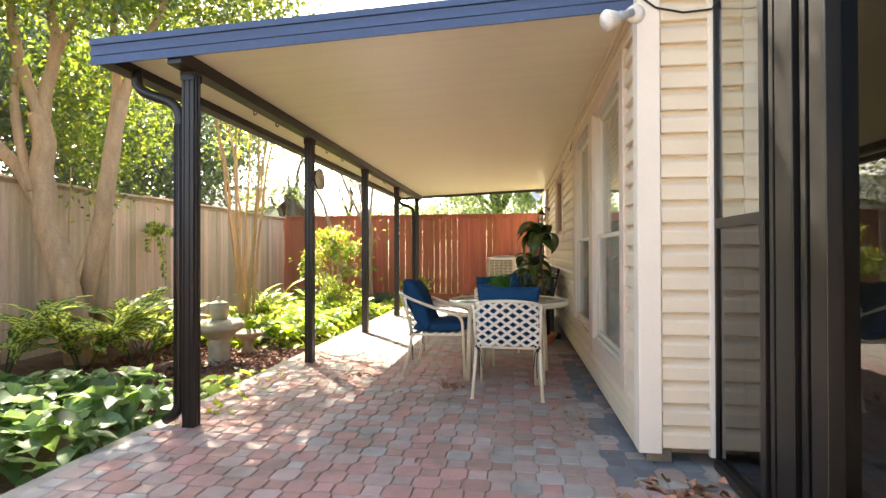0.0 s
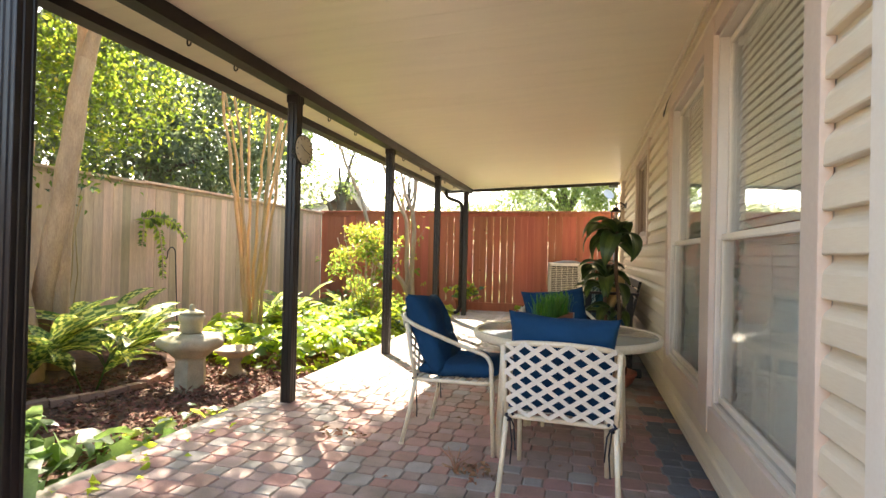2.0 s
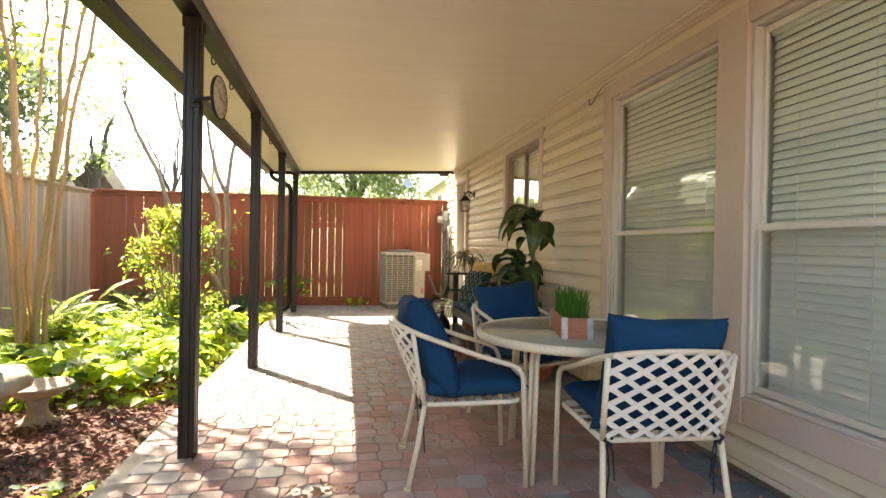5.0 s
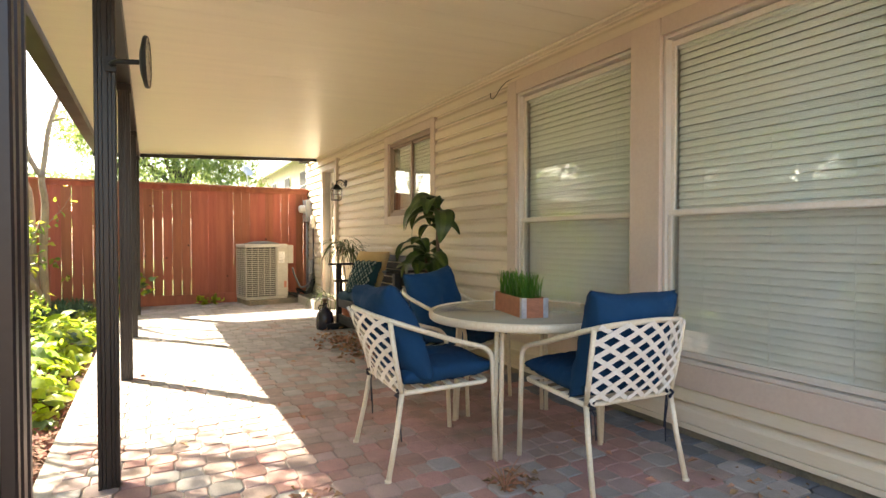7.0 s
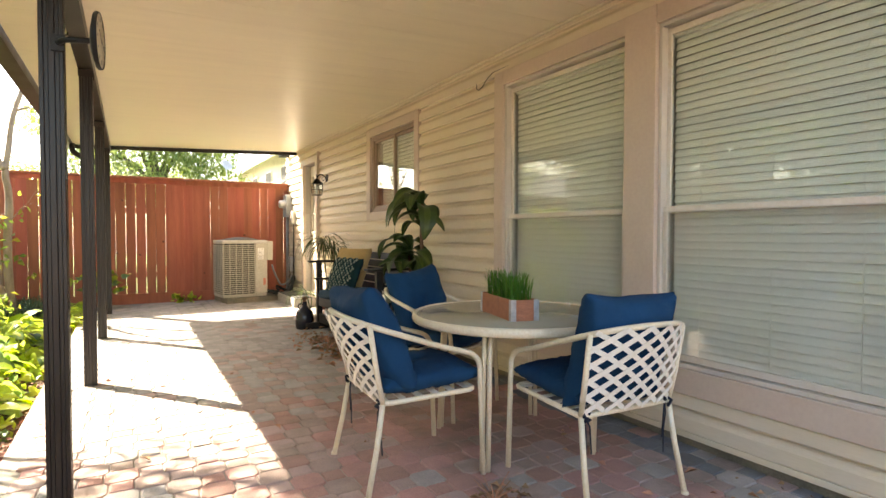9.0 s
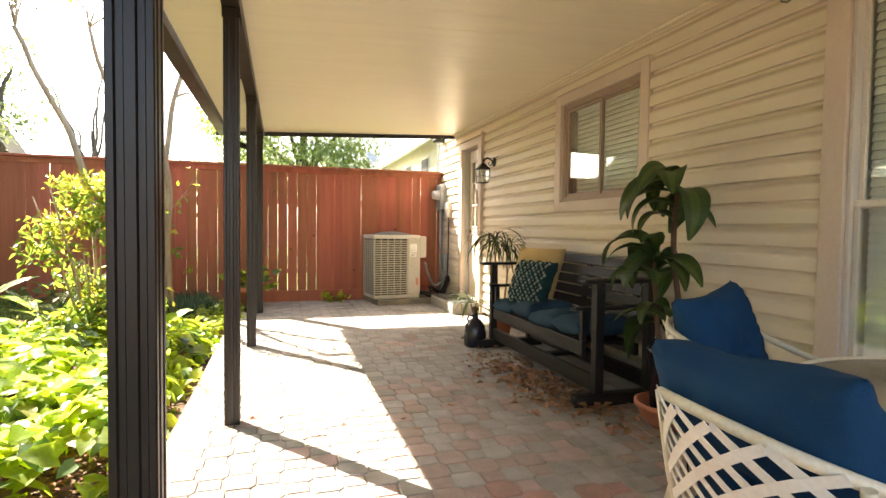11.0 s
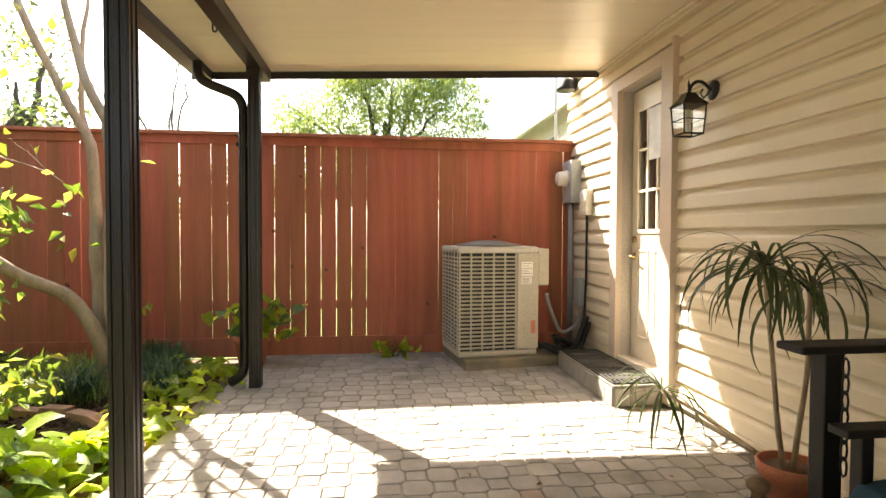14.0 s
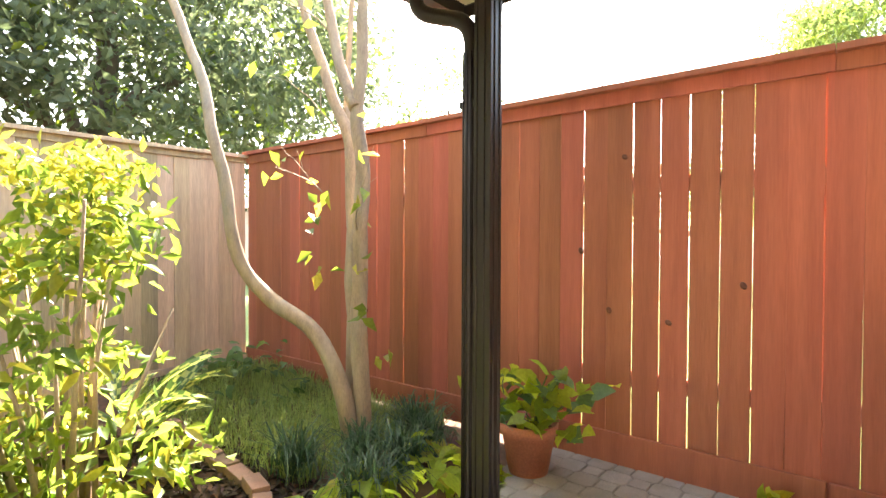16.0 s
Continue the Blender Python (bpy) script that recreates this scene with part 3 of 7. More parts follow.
def fence(name, length, mat, label, m, height, board, gap, gap_chance, foot=0.0):
    """Upright boards on rails, a kick board below and a cap on top; runs along local x, face towards local -y."""
    e = thing(name, m, label, "fence", kind="structure")
    meshes = []
    for k in range(5):
        bm = bmesh.new()
        box(bm, 0, -0.009, 0, board, 0.009, height - 0.07 + foot, 0.003)
        meshes.append(mesh_of("board", bm, mat))
    x, i = 0.0, 0
    while x < length - 0.05:
        g = gap * rng.uniform(0.6, 1.5) if rng.random() < gap_chance else 0.0012
        part("board", meshes[i % 5], None, e, m=pose(x + 0.0, rng.uniform(-0.003, 0.003), 0.03 - foot + rng.uniform(-0.006, 0.006), 0, rng.uniform(-0.16, 0.16), 0))
        x += board + g
        i += 1
    x = 0.0
    while x < length - 0.2:
        w = min(2.44, length - x)
        for nm, dims in (("kick_board", (x, -0.036, -0.012 - 2 * foot, x + w - 0.012, -0.0135, 0.175 - foot)), ("rail", (x, 0.012, 0.45, x + w - 0.004, 0.05, 0.54)), ("rail", (x, 0.012, 1.55, x + w - 0.004, 0.05, 1.64)), ("fascia_board", (x, -0.03, height - 0.115, x + w - 0.004, -0.011, height - 0.035)), ("cap", (x, -0.075, height - 0.033, x + w - 0.003, 0.075, height))):
            if nm == "fascia_board" and height < 2.15:
                dims = (x, -0.028, height - 0.09, x + w - 0.004, -0.0105, height - 0.035)
            bm = bmesh.new()
            box(bm, dims[0], dims[1], dims[2], dims[3], dims[4], dims[5], 0.003)
            part(nm, bm, mat, e, m=pose(0, 0, rng.uniform(-0.006, 0.0), 0, rng.uniform(-0.05, 0.05) * (3 if nm == "kick_board" else 1), 0))
        bm = bmesh.new()
        box(bm, x - 0.045, 0.052, -0.2, x + 0.045, 0.142, height - 0.04, 0.004)
        part("post", bm, mat, e)
        x += 2.44
    return e


far_fence = fence("fence_far", 8.0, REDWOOD, "red-stained wooden board fence with narrow gaps and cap", pose(FENCE_X + 0.02, FENCE_Y, 0), 2.17, 0.1435, 0.0045, 0.58)
bm = bmesh.new()
lathe(bm, [(0.0, 0.0), (0.016, 0.0), (0.013, 0.0025), (0.0, 0.003)], 10)
bmesh.ops.transform(bm, matrix=pose(0, 0, 0, 90, 0, 0) @ Matrix.Diagonal((1, 0.75, 1, 1)), verts=bm.verts)
knot_mesh = mesh_of("knot", bm, KNOT)
for i in range(9):
    part("knot", knot_mesh, None, far_fence, m=pose(rng.uniform(1.6, 6.4), -0.0118, rng.uniform(0.3, 1.9), 0, rng.uniform(0, 90), 0) @ Matrix.Scale(rng.uniform(0.8, 1.7), 4))
fence("fence_side", 20.0, CEDAR, "weathered tan wooden board fence with cap rail", pose(FENCE_X, FENCE_Y - 20.02, 0, 0, 0, 90), 2.14, 0.143, 0.004, 0.2, 0.1)
bm = bmesh.new()
bmesh.ops.create_grid(bm, x_segments=4, y_segments=4, size=14)
bmesh.ops.translate(bm, vec=(-2.0, FENCE_Y + 14.5, -0.14), verts=bm.verts)
setting("neighbour_lawn", bm, LAWN, "sunny green lawn beyond the red fence", "ground")
bm = bmesh.new()
box(bm, FENCE_X, -6.1, -0.2, 2.6, -6.0, 2.0)
setting("wall_rear", bm, CEDAR, "plain wooden fence closing the yard", "fence")

# ---- more materials ----
CREAM = material("cream_enamel_tube", (0.73, 0.65, 0.485), (0.66, 0.58, 0.42), rough=0.35, spec=0.5, scale=6, bump=0.05, dirt=(0.42, 0.34, 0.22), dirt_amount=0.3)
STRAP = material("white_vinyl_strap", (0.78, 0.74, 0.66), (0.70, 0.66, 0.57), rough=0.45, scale=8, bump=0.05)
BLUE = material("navy_canvas", (0.007, 0.046, 0.112), (0.005, 0.033, 0.080), rough=0.9, spec=0.2, scale=4, fine=420, bump=0.35)
TEAL = material("faded_blue_canvas", (0.026, 0.064, 0.098), (0.017, 0.042, 0.068), rough=0.9, spec=0.2, scale=5, fine=380, bump=0.4)
TIE = material("dark_tie_cord", (0.012, 0.016, 0.03), rough=0.8, bump=0.2)
TABLETOP = material("speckled_table_glass", (0.34, 0.31, 0.235), (0.30, 0.275, 0.21), rough=0.17, spec=0.5, scale=5, fine=300, bump=0.06)
PLANTER = material("orange_cedar_box", (0.48, 0.19, 0.10), (0.36, 0.14, 0.075), rough=0.7, scale=5, fine=50, stretch=(1, 6, 6), bump=0.3)
GALV = material("galvanised_steel", (0.62, 0.63, 0.64), rough=0.35, metal=0.5, scale=18, bump=0.05)
BLACKWOOD = material("black_painted_wood", (0.010, 0.0095, 0.0098), (0.007, 0.0066, 0.007), rough=0.5, spec=0.35, scale=5, fine=40, stretch=(6, 0.6, 6), bump=0.25, dirt=(0.03, 0.027, 0.025), dirt_amount=0.3)
IRON = material("black_iron", (0.018, 0.017, 0.017), rough=0.5, metal=0.3, spec=0.4, scale=8, bump=0.1)
MUSTARD = material("mustard_linen", (0.55, 0.40, 0.19), (0.47, 0.335, 0.155), rough=0.9, spec=0.2, scale=6, fine=350, bump=0.4)
PATTERN_D = material("dark_teal_weave", (0.012, 0.05, 0.06), rough=0.9, spec=0.2, scale=8, fine=300, bump=0.5)
PATTERN_L = material("pale_woven_stripe", (0.35, 0.42, 0.38), rough=0.9, spec=0.2, scale=8, fine=300, bump=0.5)
TERRACOTTA = material("terracotta_clay", (0.50, 0.17, 0.095), (0.40, 0.13, 0.075), rough=0.75, scale=7, fine=90, bump=0.25, dirt=(0.45, 0.33, 0.26))
GLAZE = material("dark_blue_ceramic", (0.016, 0.016, 0.028), (0.02, 0.018, 0.022), rough=0.22, spec=0.5, scale=7, bump=0.08)
CORK = material("dark_cork", (0.15, 0.09, 0.05), rough=0.85, bump=0.4)
STONE = material("mossy_cast_stone", (0.38, 0.325, 0.235), (0.27, 0.235, 0.165), rough=0.9, scale=8, fine=90, bump=0.5, dirt=(0.22, 0.235, 0.10), dirt_amount=0.55)
STONE2 = material("brown_cast_stone", (0.34, 0.27, 0.20), (0.25, 0.20, 0.15), rough=0.9, scale=9, fine=90, bump=0.5, dirt=(0.15, 0.14, 0.09))
ACSHEET = material("beige_ac_enamel", (0.46, 0.43, 0.36), (0.42, 0.39, 0.325), rough=0.45, scale=3, bump=0.05, dirt=(0.27, 0.235, 0.18), dirt_amount=0.3)
ACTOP = material("pale_ac_cover", (0.56, 0.54, 0.49), (0.50, 0.48, 0.43), rough=0.45, scale=3, bump=0.05, dirt=(0.33, 0.30, 0.25), dirt_amount=0.3)
ACGUARD = material("grey_fan_guard", (0.16, 0.16, 0.155), (0.12, 0.12, 0.115), rough=0.5, scale=20, bump=0.1)
ACDARK = material("dark_coil", (0.03, 0.03, 0.028), rough=0.7, scale=30, bump=0.2)
LABELW = material("white_label", (0.78, 0.77, 0.74), rough=0.5, bump=0.02)
LABELP = material("faded_red_label", (0.62, 0.22, 0.16), rough=0.5, bump=0.02)
INK = material("grey_ink", (0.22, 0.20, 0.18), rough=0.6, bump=0.0)
METERGREY = material("grey_metal_box", (0.36, 0.385, 0.40), (0.32, 0.34, 0.355), rough=0.5, scale=4, bump=0.06, dirt=(0.22, 0.21, 0.19))
PVC = material("grey_conduit", (0.30, 0.31, 0.315), rough=0.5, scale=6, bump=0.05)
BOXWHITE = material("off_white_plastic", (0.66, 0.63, 0.56), rough=0.5, scale=4, bump=0.05)
FOAM = material("black_foam_pipe", (0.02, 0.02, 0.02), rough=0.9, bump=0.3)
DOOR = material("cream_painted_door", (0.72, 0.64, 0.52), (0.67, 0.59, 0.47), rough=0.42, scale=2, bump=0.04)
BRASS = material("aged_brass", (0.42, 0.30, 0.14), rough=0.32, metal=0.9, scale=20, bump=0.05)
PAPER = material("white_paper", (0.85, 0.85, 0.83), rough=0.7, bump=0.02)
RUBBER = material("dark_rubber_mat", (0.045, 0.043, 0.04), rough=0.8, scale=12, bump=0.3, dirt=(0.20, 0.18, 0.15))
DIAL = material("aged_clock_face", (0.70, 0.63, 0.48), (0.62, 0.55, 0.40), rough=0.5, scale=10, bump=0.03)
BARK = material("crape_myrtle_bark", (0.43, 0.27, 0.145), (0.31, 0.19, 0.10), rough=0.8, scale=5, fine=34, stretch=(3, 3, 0.7), bump=0.35, dirt=(0.24, 0.17, 0.115), dirt_amount=0.55)
BARK2 = material("yellow_brown_stems", (0.46, 0.30, 0.13), (0.36, 0.23, 0.11), rough=0.8, scale=6, fine=40, stretch=(3, 3, 0.7), bump=0.3, each=0.15)
BARK3 = material("pale_grey_bark", (0.40, 0.30, 0.205), (0.27, 0.20, 0.14), rough=0.85, scale=7, fine=45, stretch=(3, 3, 0.8), bump=0.5, dirt=(0.40, 0.36, 0.29), dirt_amount=0.4)
OAKBARK = material("dark_oak_bark", (0.10, 0.08, 0.06), rough=0.9, scale=6, bump=0.6)


def leaf_mat(name, c, c2, through_light=0.4, rough=0.45, each=0.28):
    return material(name, c, c2, rough=rough, spec=0.4, scale=5, fine=60, bump=0.1, each=each, through_light=through_light)


L_CRAPE = leaf_mat("crape_leaf", (0.100, 0.150, 0.022), (0.070, 0.110, 0.017), 0.42)
# oak green is greyed to put distance haze into the leaf colour
L_OAK = leaf_mat("hazed_oak_leaf", (0.080, 0.105, 0.055), (0.060, 0.083, 0.043), 0.28, 0.55)
L_WILLOW = leaf_mat("willow_leaf", (0.15, 0.20, 0.066), (0.12, 0.165, 0.052), 0.42)
L_LIME = leaf_mat("lime_groundcover_leaf", (0.22, 0.29, 0.042), (0.165, 0.23, 0.034), 0.68)
L_GREEN = leaf_mat("groundcover_leaf", (0.085, 0.148, 0.042), (0.062, 0.112, 0.032), 0.38)
L_PALE = leaf_mat("pale_variegated_leaf", (0.165, 0.235, 0.095), (0.085, 0.150, 0.045), 0.25)
L_GINGER = leaf_mat("ginger_leaf", (0.075, 0.13, 0.03), (0.055, 0.10, 0.024), 0.42)
L_STRIPE = leaf_mat("yellow_leaf_stripe", (0.42, 0.44, 0.12), (0.33, 0.36, 0.09), 0.35)
L_SHRUB = leaf_mat("shrub_leaf", (0.105, 0.16, 0.03), (0.08, 0.125, 0.022), 0.5)
L_NEW = leaf_mat("yellow_new_leaf", (0.26, 0.27, 0.04), (0.21, 0.21, 0.035), 0.42)
CANE = material("brown_cane", (0.13, 0.075, 0.045), (0.08, 0.048, 0.03), rough=0.8, scale=8, bump=0.4)
L_CORN = leaf_mat("corn_plant_leaf", (0.036, 0.068, 0.018), (0.026, 0.050, 0.014), 0.25, 0.42)
L_CORNMID = leaf_mat("corn_leaf_midrib", (0.062, 0.100, 0.026), (0.048, 0.080, 0.021), 0.25, 0.38)
L_DRAC = leaf_mat("narrow_dark_leaf", (0.05, 0.072, 0.026), (0.035, 0.052, 0.018), 0.2)
L_GRASS = leaf_mat("lawn_blade", (0.20, 0.26, 0.085), (0.155, 0.21, 0.065), 0.5)
L_LIRIOPE = leaf_mat("liriope_blade", (0.045, 0.095, 0.038), (0.034, 0.072, 0.03), 0.25)
L_FAKE = leaf_mat("bright_grass_blade", (0.055, 0.17, 0.02), (0.04, 0.13, 0.016), 0.3)
DRYLEAF = material("dry_brown_leaf", (0.40, 0.225, 0.125), (0.22, 0.115, 0.065), rough=0.85, scale=12, bump=0.3, each=0.35)
CHIP = material("bark_chip", (0.215, 0.10, 0.060), (0.115, 0.056, 0.036), rough=0.95, scale=20, bump=0.5, each=0.45)

# ---- house details ----
# back door in its recess
e = thing("door_1", pose(0, 0, 0), "closed cream back door with nine-pane glass above panels", "door", kind="structure")
DX = WALL + 0.085
DY0, DY1, DZ0, DZ1 = 11.52, 12.175, 0.19, 2.37
bm = bmesh.new()
gy0, gy1, gz0, gz1 = DY0 + 0.10, DY1 - 0.10, 1.22, 2.21
for d in ((DY0, gy0, DZ0, DZ1), (gy1, DY1, DZ0, DZ1), (gy0, gy1, gz1, DZ1), (gy0, gy1, DZ0, gz0)):
    box(bm, DX, d[0], d[2], DX + 0.042, d[1], d[3])
part("door_slab", bm, DOOR, e)
bm = bmesh.new()
for d in ((gy0 - 0.012, gy0 + 0.02, gz0 - 0.012, gz1 + 0.012), (gy1 - 0.02, gy1 + 0.012, gz0 - 0.012, gz1 + 0.012), (gy0 + 0.02, gy1 - 0.02, gz0 - 0.012, gz0 + 0.02), (gy0 + 0.02, gy1 - 0.02, gz1 - 0.02, gz1 + 0.012)):
    box(bm, DX - 0.012, d[0], d[2], DX - 0.001, d[1], d[3], 0.003)
part("glazing_frame", bm, DOOR, e)
for i in (1, 2):
    yy, zz = gy0 + (gy1 - gy0) * i / 3, gz0 + (gz1 - gz0) * i / 3
    bm = bmesh.new()
    box(bm, DX - 0.008, yy - 0.011, gz0 + 0.02, DX + 0.008, yy + 0.011, gz1 - 0.02, 0.002)
    part("muntin", bm, DOOR, e)
    bm = bmesh.new()
    box(bm, DX - 0.006, gy0 + 0.02, zz - 0.011, DX + 0.006, gy1 - 0.02, zz + 0.011, 0.002)
    part("muntin", bm, DOOR, e)
bm = bmesh.new()
box(bm, DX + 0.016, gy0, gz0, DX + 0.02, gy1, gz1)
part("pane", bm, GLASS, e).visible_shadow = False
bm = bmesh.new()
box(bm, DX - 0.0145, gy0 + 0.0, 1.78, DX - 0.013, gy0 + 0.27, gz1 - 0.03)
part("paper_notice", bm, PAPER, e, "white sheet taped over the glass")
for a, b in ((DY0 + 0.085, (DY0 + DY1) / 2 - 0.04), ((DY0 + DY1) / 2 + 0.04, DY1 - 0.085)):
    bm = bmesh.new()
    for d in ((a, a + 0.018, 0.36, 1.08), (b - 0.018, b, 0.36, 1.08), (a + 0.018, b - 0.018, 0.36, 0.378), (a + 0.018, b - 0.018, 1.062, 1.08)):
        box(bm, DX - 0.008, d[0], d[2], DX - 0.0005, d[1], d[3], 0.003)
    part("panel_moulding", bm, DOOR, e)
    bm = bmesh.new()
    box(bm, DX - 0.005, a + 0.045, 0.405, DX - 0.0005, b - 0.045, 1.035, 0.003)
    part("door_panel", bm, DOOR, e)
bm = bmesh.new()
tube(bm, [(DX, DY1 - 0.055, 1.02), (DX - 0.012, DY1 - 0.055, 1.02)], 0.03, 16)
tube(bm, rounded([(DX - 0.01, DY1 - 0.055, 1.02), (DX - 0.055, DY1 - 0.055, 1.02), (DX - 0.058, DY1 - 0.15, 1.015)], 0.02), 0.009, 10)
part("door_handle", bm, BRASS, e, "brass lever handle")
bm = bmesh.new()
tube(bm, [(DX, DY1 - 0.055, 1.16), (DX - 0.018, DY1 - 0.055, 1.16)], 0.026, 16)
part("deadbolt", bm, BRASS, e, "round brass deadbolt")
bm = bmesh.new()
box(bm, WALL - 0.03, 11.501, 0.13, DX + 0.06, 12.189, 0.185, 0.004)
part("threshold", bm, ALU, e)
e = thing("door_trim", pose(0, 0, 0), "wide cream and taupe boards round the back door", "trim", kind="structure")
for d in ((WALL - 0.05, 12.191, 0.02, WALL + 0.16, 12.31, 2.49), (WALL - 0.05, 11.33, 0.02, WALL + 0.16, 11.499, 2.49), (WALL - 0.05, 11.4995, 2.386, WALL + 0.16, 12.1905, 2.49), (WALL - 0.075, 11.305, 0.10, WALL - 0.003, 11.329, 2.53)):
    bm = bmesh.new()
    box(bm, *d, 0.004)
    part("trim_board", bm, TRIM, e)
# step with mats
step = thing("door_step", pose(0, 0, 0), "low step of grey concrete pavers before the back door", "step", kind="structure")
bm = bmesh.new()
box(bm, 0.34, 11.43, -0.02, WALL - 0.05, 12.54, 0.135)
part("step_core", bm, CONCRETE, step)
bm = bmesh.new()
box(bm, 0, 0, 0, 0.016, 0.118, 0.125, 0.005)
brick_f = mesh_of("step_brick", bm, CONCRETE)
bm = bmesh.new()
box(bm, 0, 0, 0, 0.106, 0.014, 0.125, 0.005)
brick_s = mesh_of("step_brick", bm, CONCRETE)
for i in range(9):
    part("step_brick", brick_f, None, step, m=pose(0.322, 11.432 + i * 0.1235, 0.004))
for i in range(3):
    part("step_brick", brick_s, None, step, m=pose(0.342 + i * 0.11, 11.413, 0.004))
bm = bmesh.new()
box(bm, 0.328, 11.42, 0.136, WALL - 0.05, 12.55, 0.15, 0.005)
part("step_top", bm, CONCRETE, step)


def holed_mat(y0, y1, x0, x1, z, nx, ny, label):
    e = thing("door_mat", pose(0, 0, z), label, "mat", "rubber mats on the step")
    bm = bmesh.new()
    for i in range(nx + 1):
        xx = x0 + (x1 - x0) * i / nx
        box(bm, xx - 0.006, y0, 0, xx + 0.006, y1, 0.014)
    for j in range(ny + 1):
        yy = y0 + (y1 - y0) * j / ny
        box(bm, x0, yy - 0.005, 0.001, x1, yy + 0.005, 0.0125)
    part("mat_grid", bm, RUBBER, e)
    for j in range(2):
        bm = bmesh.new()
        box(bm, x0 + 0.02, y0 + (y1 - y0) * (0.3 + 0.4 * j) - 0.035, 0.002, x1 - 0.02, y0 + (y1 - y0) * (0.3 + 0.4 * j) + 0.035, 0.0155, 0.003)
        part("mat_band", bm, RUBBER, e)


holed_mat(11.45, 11.84, 0.345, 0.67, 0.151, 9, 10, "dark rubber mat with a pierced grid on the step")
holed_mat(11.88, 12.52, 0.345, 0.67, 0.151, 9, 17, "dark rubber mat with a pierced grid on the step")

# wall lantern beside the door
e = thing("wall_lantern", pose(WALL - 0.026, 10.93, 1.965), "black iron wall lantern with seeded glass panes", "lantern")
bm = bmesh.new()
lathe(bm, [(0.0, 0), (0.058, 0), (0.058, 0.01), (0.045, 0.018), (0.02, 0.025)], 18)
bmesh.ops.transform(bm, matrix=pose(0, 0, 0.10, 0, -90, 0), verts=bm.verts)
part("back_plate", bm, IRON, e)
bm = bmesh.new()
tube(bm, rounded([(-0.02, 0, 0.10), (-0.09, 0, 0.16), (-0.15, 0, 0.13), (-0.165, 0, 0.075)], 0.05), 0.010, 8)
tube(bm, [(-0.03, 0, 0.09), (-0.07, 0, 0.05), (-0.09, 0, 0.08), (-0.075, 0, 0.105)], 0.006, 8)
part("bracket", bm, IRON, e)
cx = -0.165
bm = bmesh.new()
for i, (r0, r1, z0, z1) in enumerate(((0.082, 0.040, 0.0, 0.05), (0.040, 0.028, 0.05, 0.075))):
    ring = [[bm.verts.new((cx + r * sx, r * sy, z)) for sx, sy in ((-1, -1), (1, -1), (1, 1), (-1, 1))] for r, z in ((r0, z0), (r1, z1))]
    for k in range(4):
        bm.faces.new((ring[0][k], ring[0][(k + 1) % 4], ring[1][(k + 1) % 4], ring[1][k]))
    bm.faces.new(ring[0]), bm.faces.new(ring[1])
part("roof", bm, IRON, e)
bm = bmesh.new()
lathe(bm, [(0.002, 0.085), (0.008, 0.095), (0.005, 0.11), (0.009, 0.12), (0.003, 0.15), (0.0, 0.165)], 10, (cx, 0, 0))
part("finial", bm, IRON, e)
bm = bmesh.new()
for sx in (-1, 1):
    for sy in (-1, 1):
        tube(bm, [(cx + 0.070 * sx, 0.070 * sy, 0.0), (cx + 0.06 * sx, 0.06 * sy, -0.17)], 0.005, 6)
    tube(bm, [(cx + 0.06 * sx, -0.06, -0.17), (cx + 0.06 * sx, 0.06, -0.17)], 0.006, 6)
    tube(bm, [(cx - 0.06, 0.06 * sx, -0.17), (cx + 0.06, 0.06 * sx, -0.17)], 0.006, 6)
    tube(bm, [(cx + 0.065 * sx, -0.065, -0.085), (cx + 0.065 * sx, 0.065, -0.085)], 0.003, 6)
    tube(bm, [(cx - 0.065, 0.065 * sx, -0.085), (cx + 0.065, 0.065 * sx, -0.085)], 0.003, 6)
part("cage", bm, IRON, e)
for k in range(4):
    bm = bmesh.new()
    vs = [bm.verts.new(v) for v in ((-0.066, 0.067, -0.004), (0.066, 0.067, -0.004), (0.057, 0.058, -0.166), (-0.057, 0.058, -0.166))]
    bm.faces.new(vs)
    bmesh.ops.solidify(bm, geom=bm.faces, thickness=0.002)
    bmesh.ops.transform(bm, matrix=pose(cx, 0, 0, 0, 0, 90 * k), verts=bm.verts)
    part("pane", bm, GLASS, e)
bm = bmesh.new()
lathe(bm, [(0.008, -0.16), (0.012, -0.15), (0.012, -0.10), (0.02, -0.09), (0.026, -0.06), (0.018, -0.03), (0.004, -0.02)], 12, (cx, 0, 0))
part("bulb", bm, BOXWHITE, e)

# electric meter, service box and pipes
e = thing("electric_meter", pose(WALL - 0.022, 13.15, 1.52), "grey electric meter box with round glass meter", "meter")
bm = bmesh.new()
box(bm, -0.11, -0.12, 0, 0, 0.13, 0.42, 0.008)
part("meter_box", bm, METERGREY, e)
bm = bmesh.new()
lathe(bm, [(0.0, 0), (0.085, 0), (0.085, 0.02), (0.075, 0.025), (0.072, 0.09), (0.06, 0.105), (0.0, 0.108)], 24)
bmesh.ops.transform(bm, matrix=pose(-0.11, 0.0, 0.24, 0, -90, 0), verts=bm.verts)
part("meter_dial", bm, BOXWHITE, e)
bm = bmesh.new()
tube(bm, [(-0.055, 0.03, 0.0), (-0.055, 0.03, -1.45)], 0.028, 12)
part("conduit", bm, PVC, e)
e = thing("service_box", pose(WALL - 0.022, 12.82, 1.38), "off-white telephone service box with cable", "box")
bm = bmesh.new()
box(bm, -0.075, -0.08, 0, 0, 0.08, 0.24, 0.012)
part("box_body", bm, BOXWHITE, e)
bm = bmesh.new()
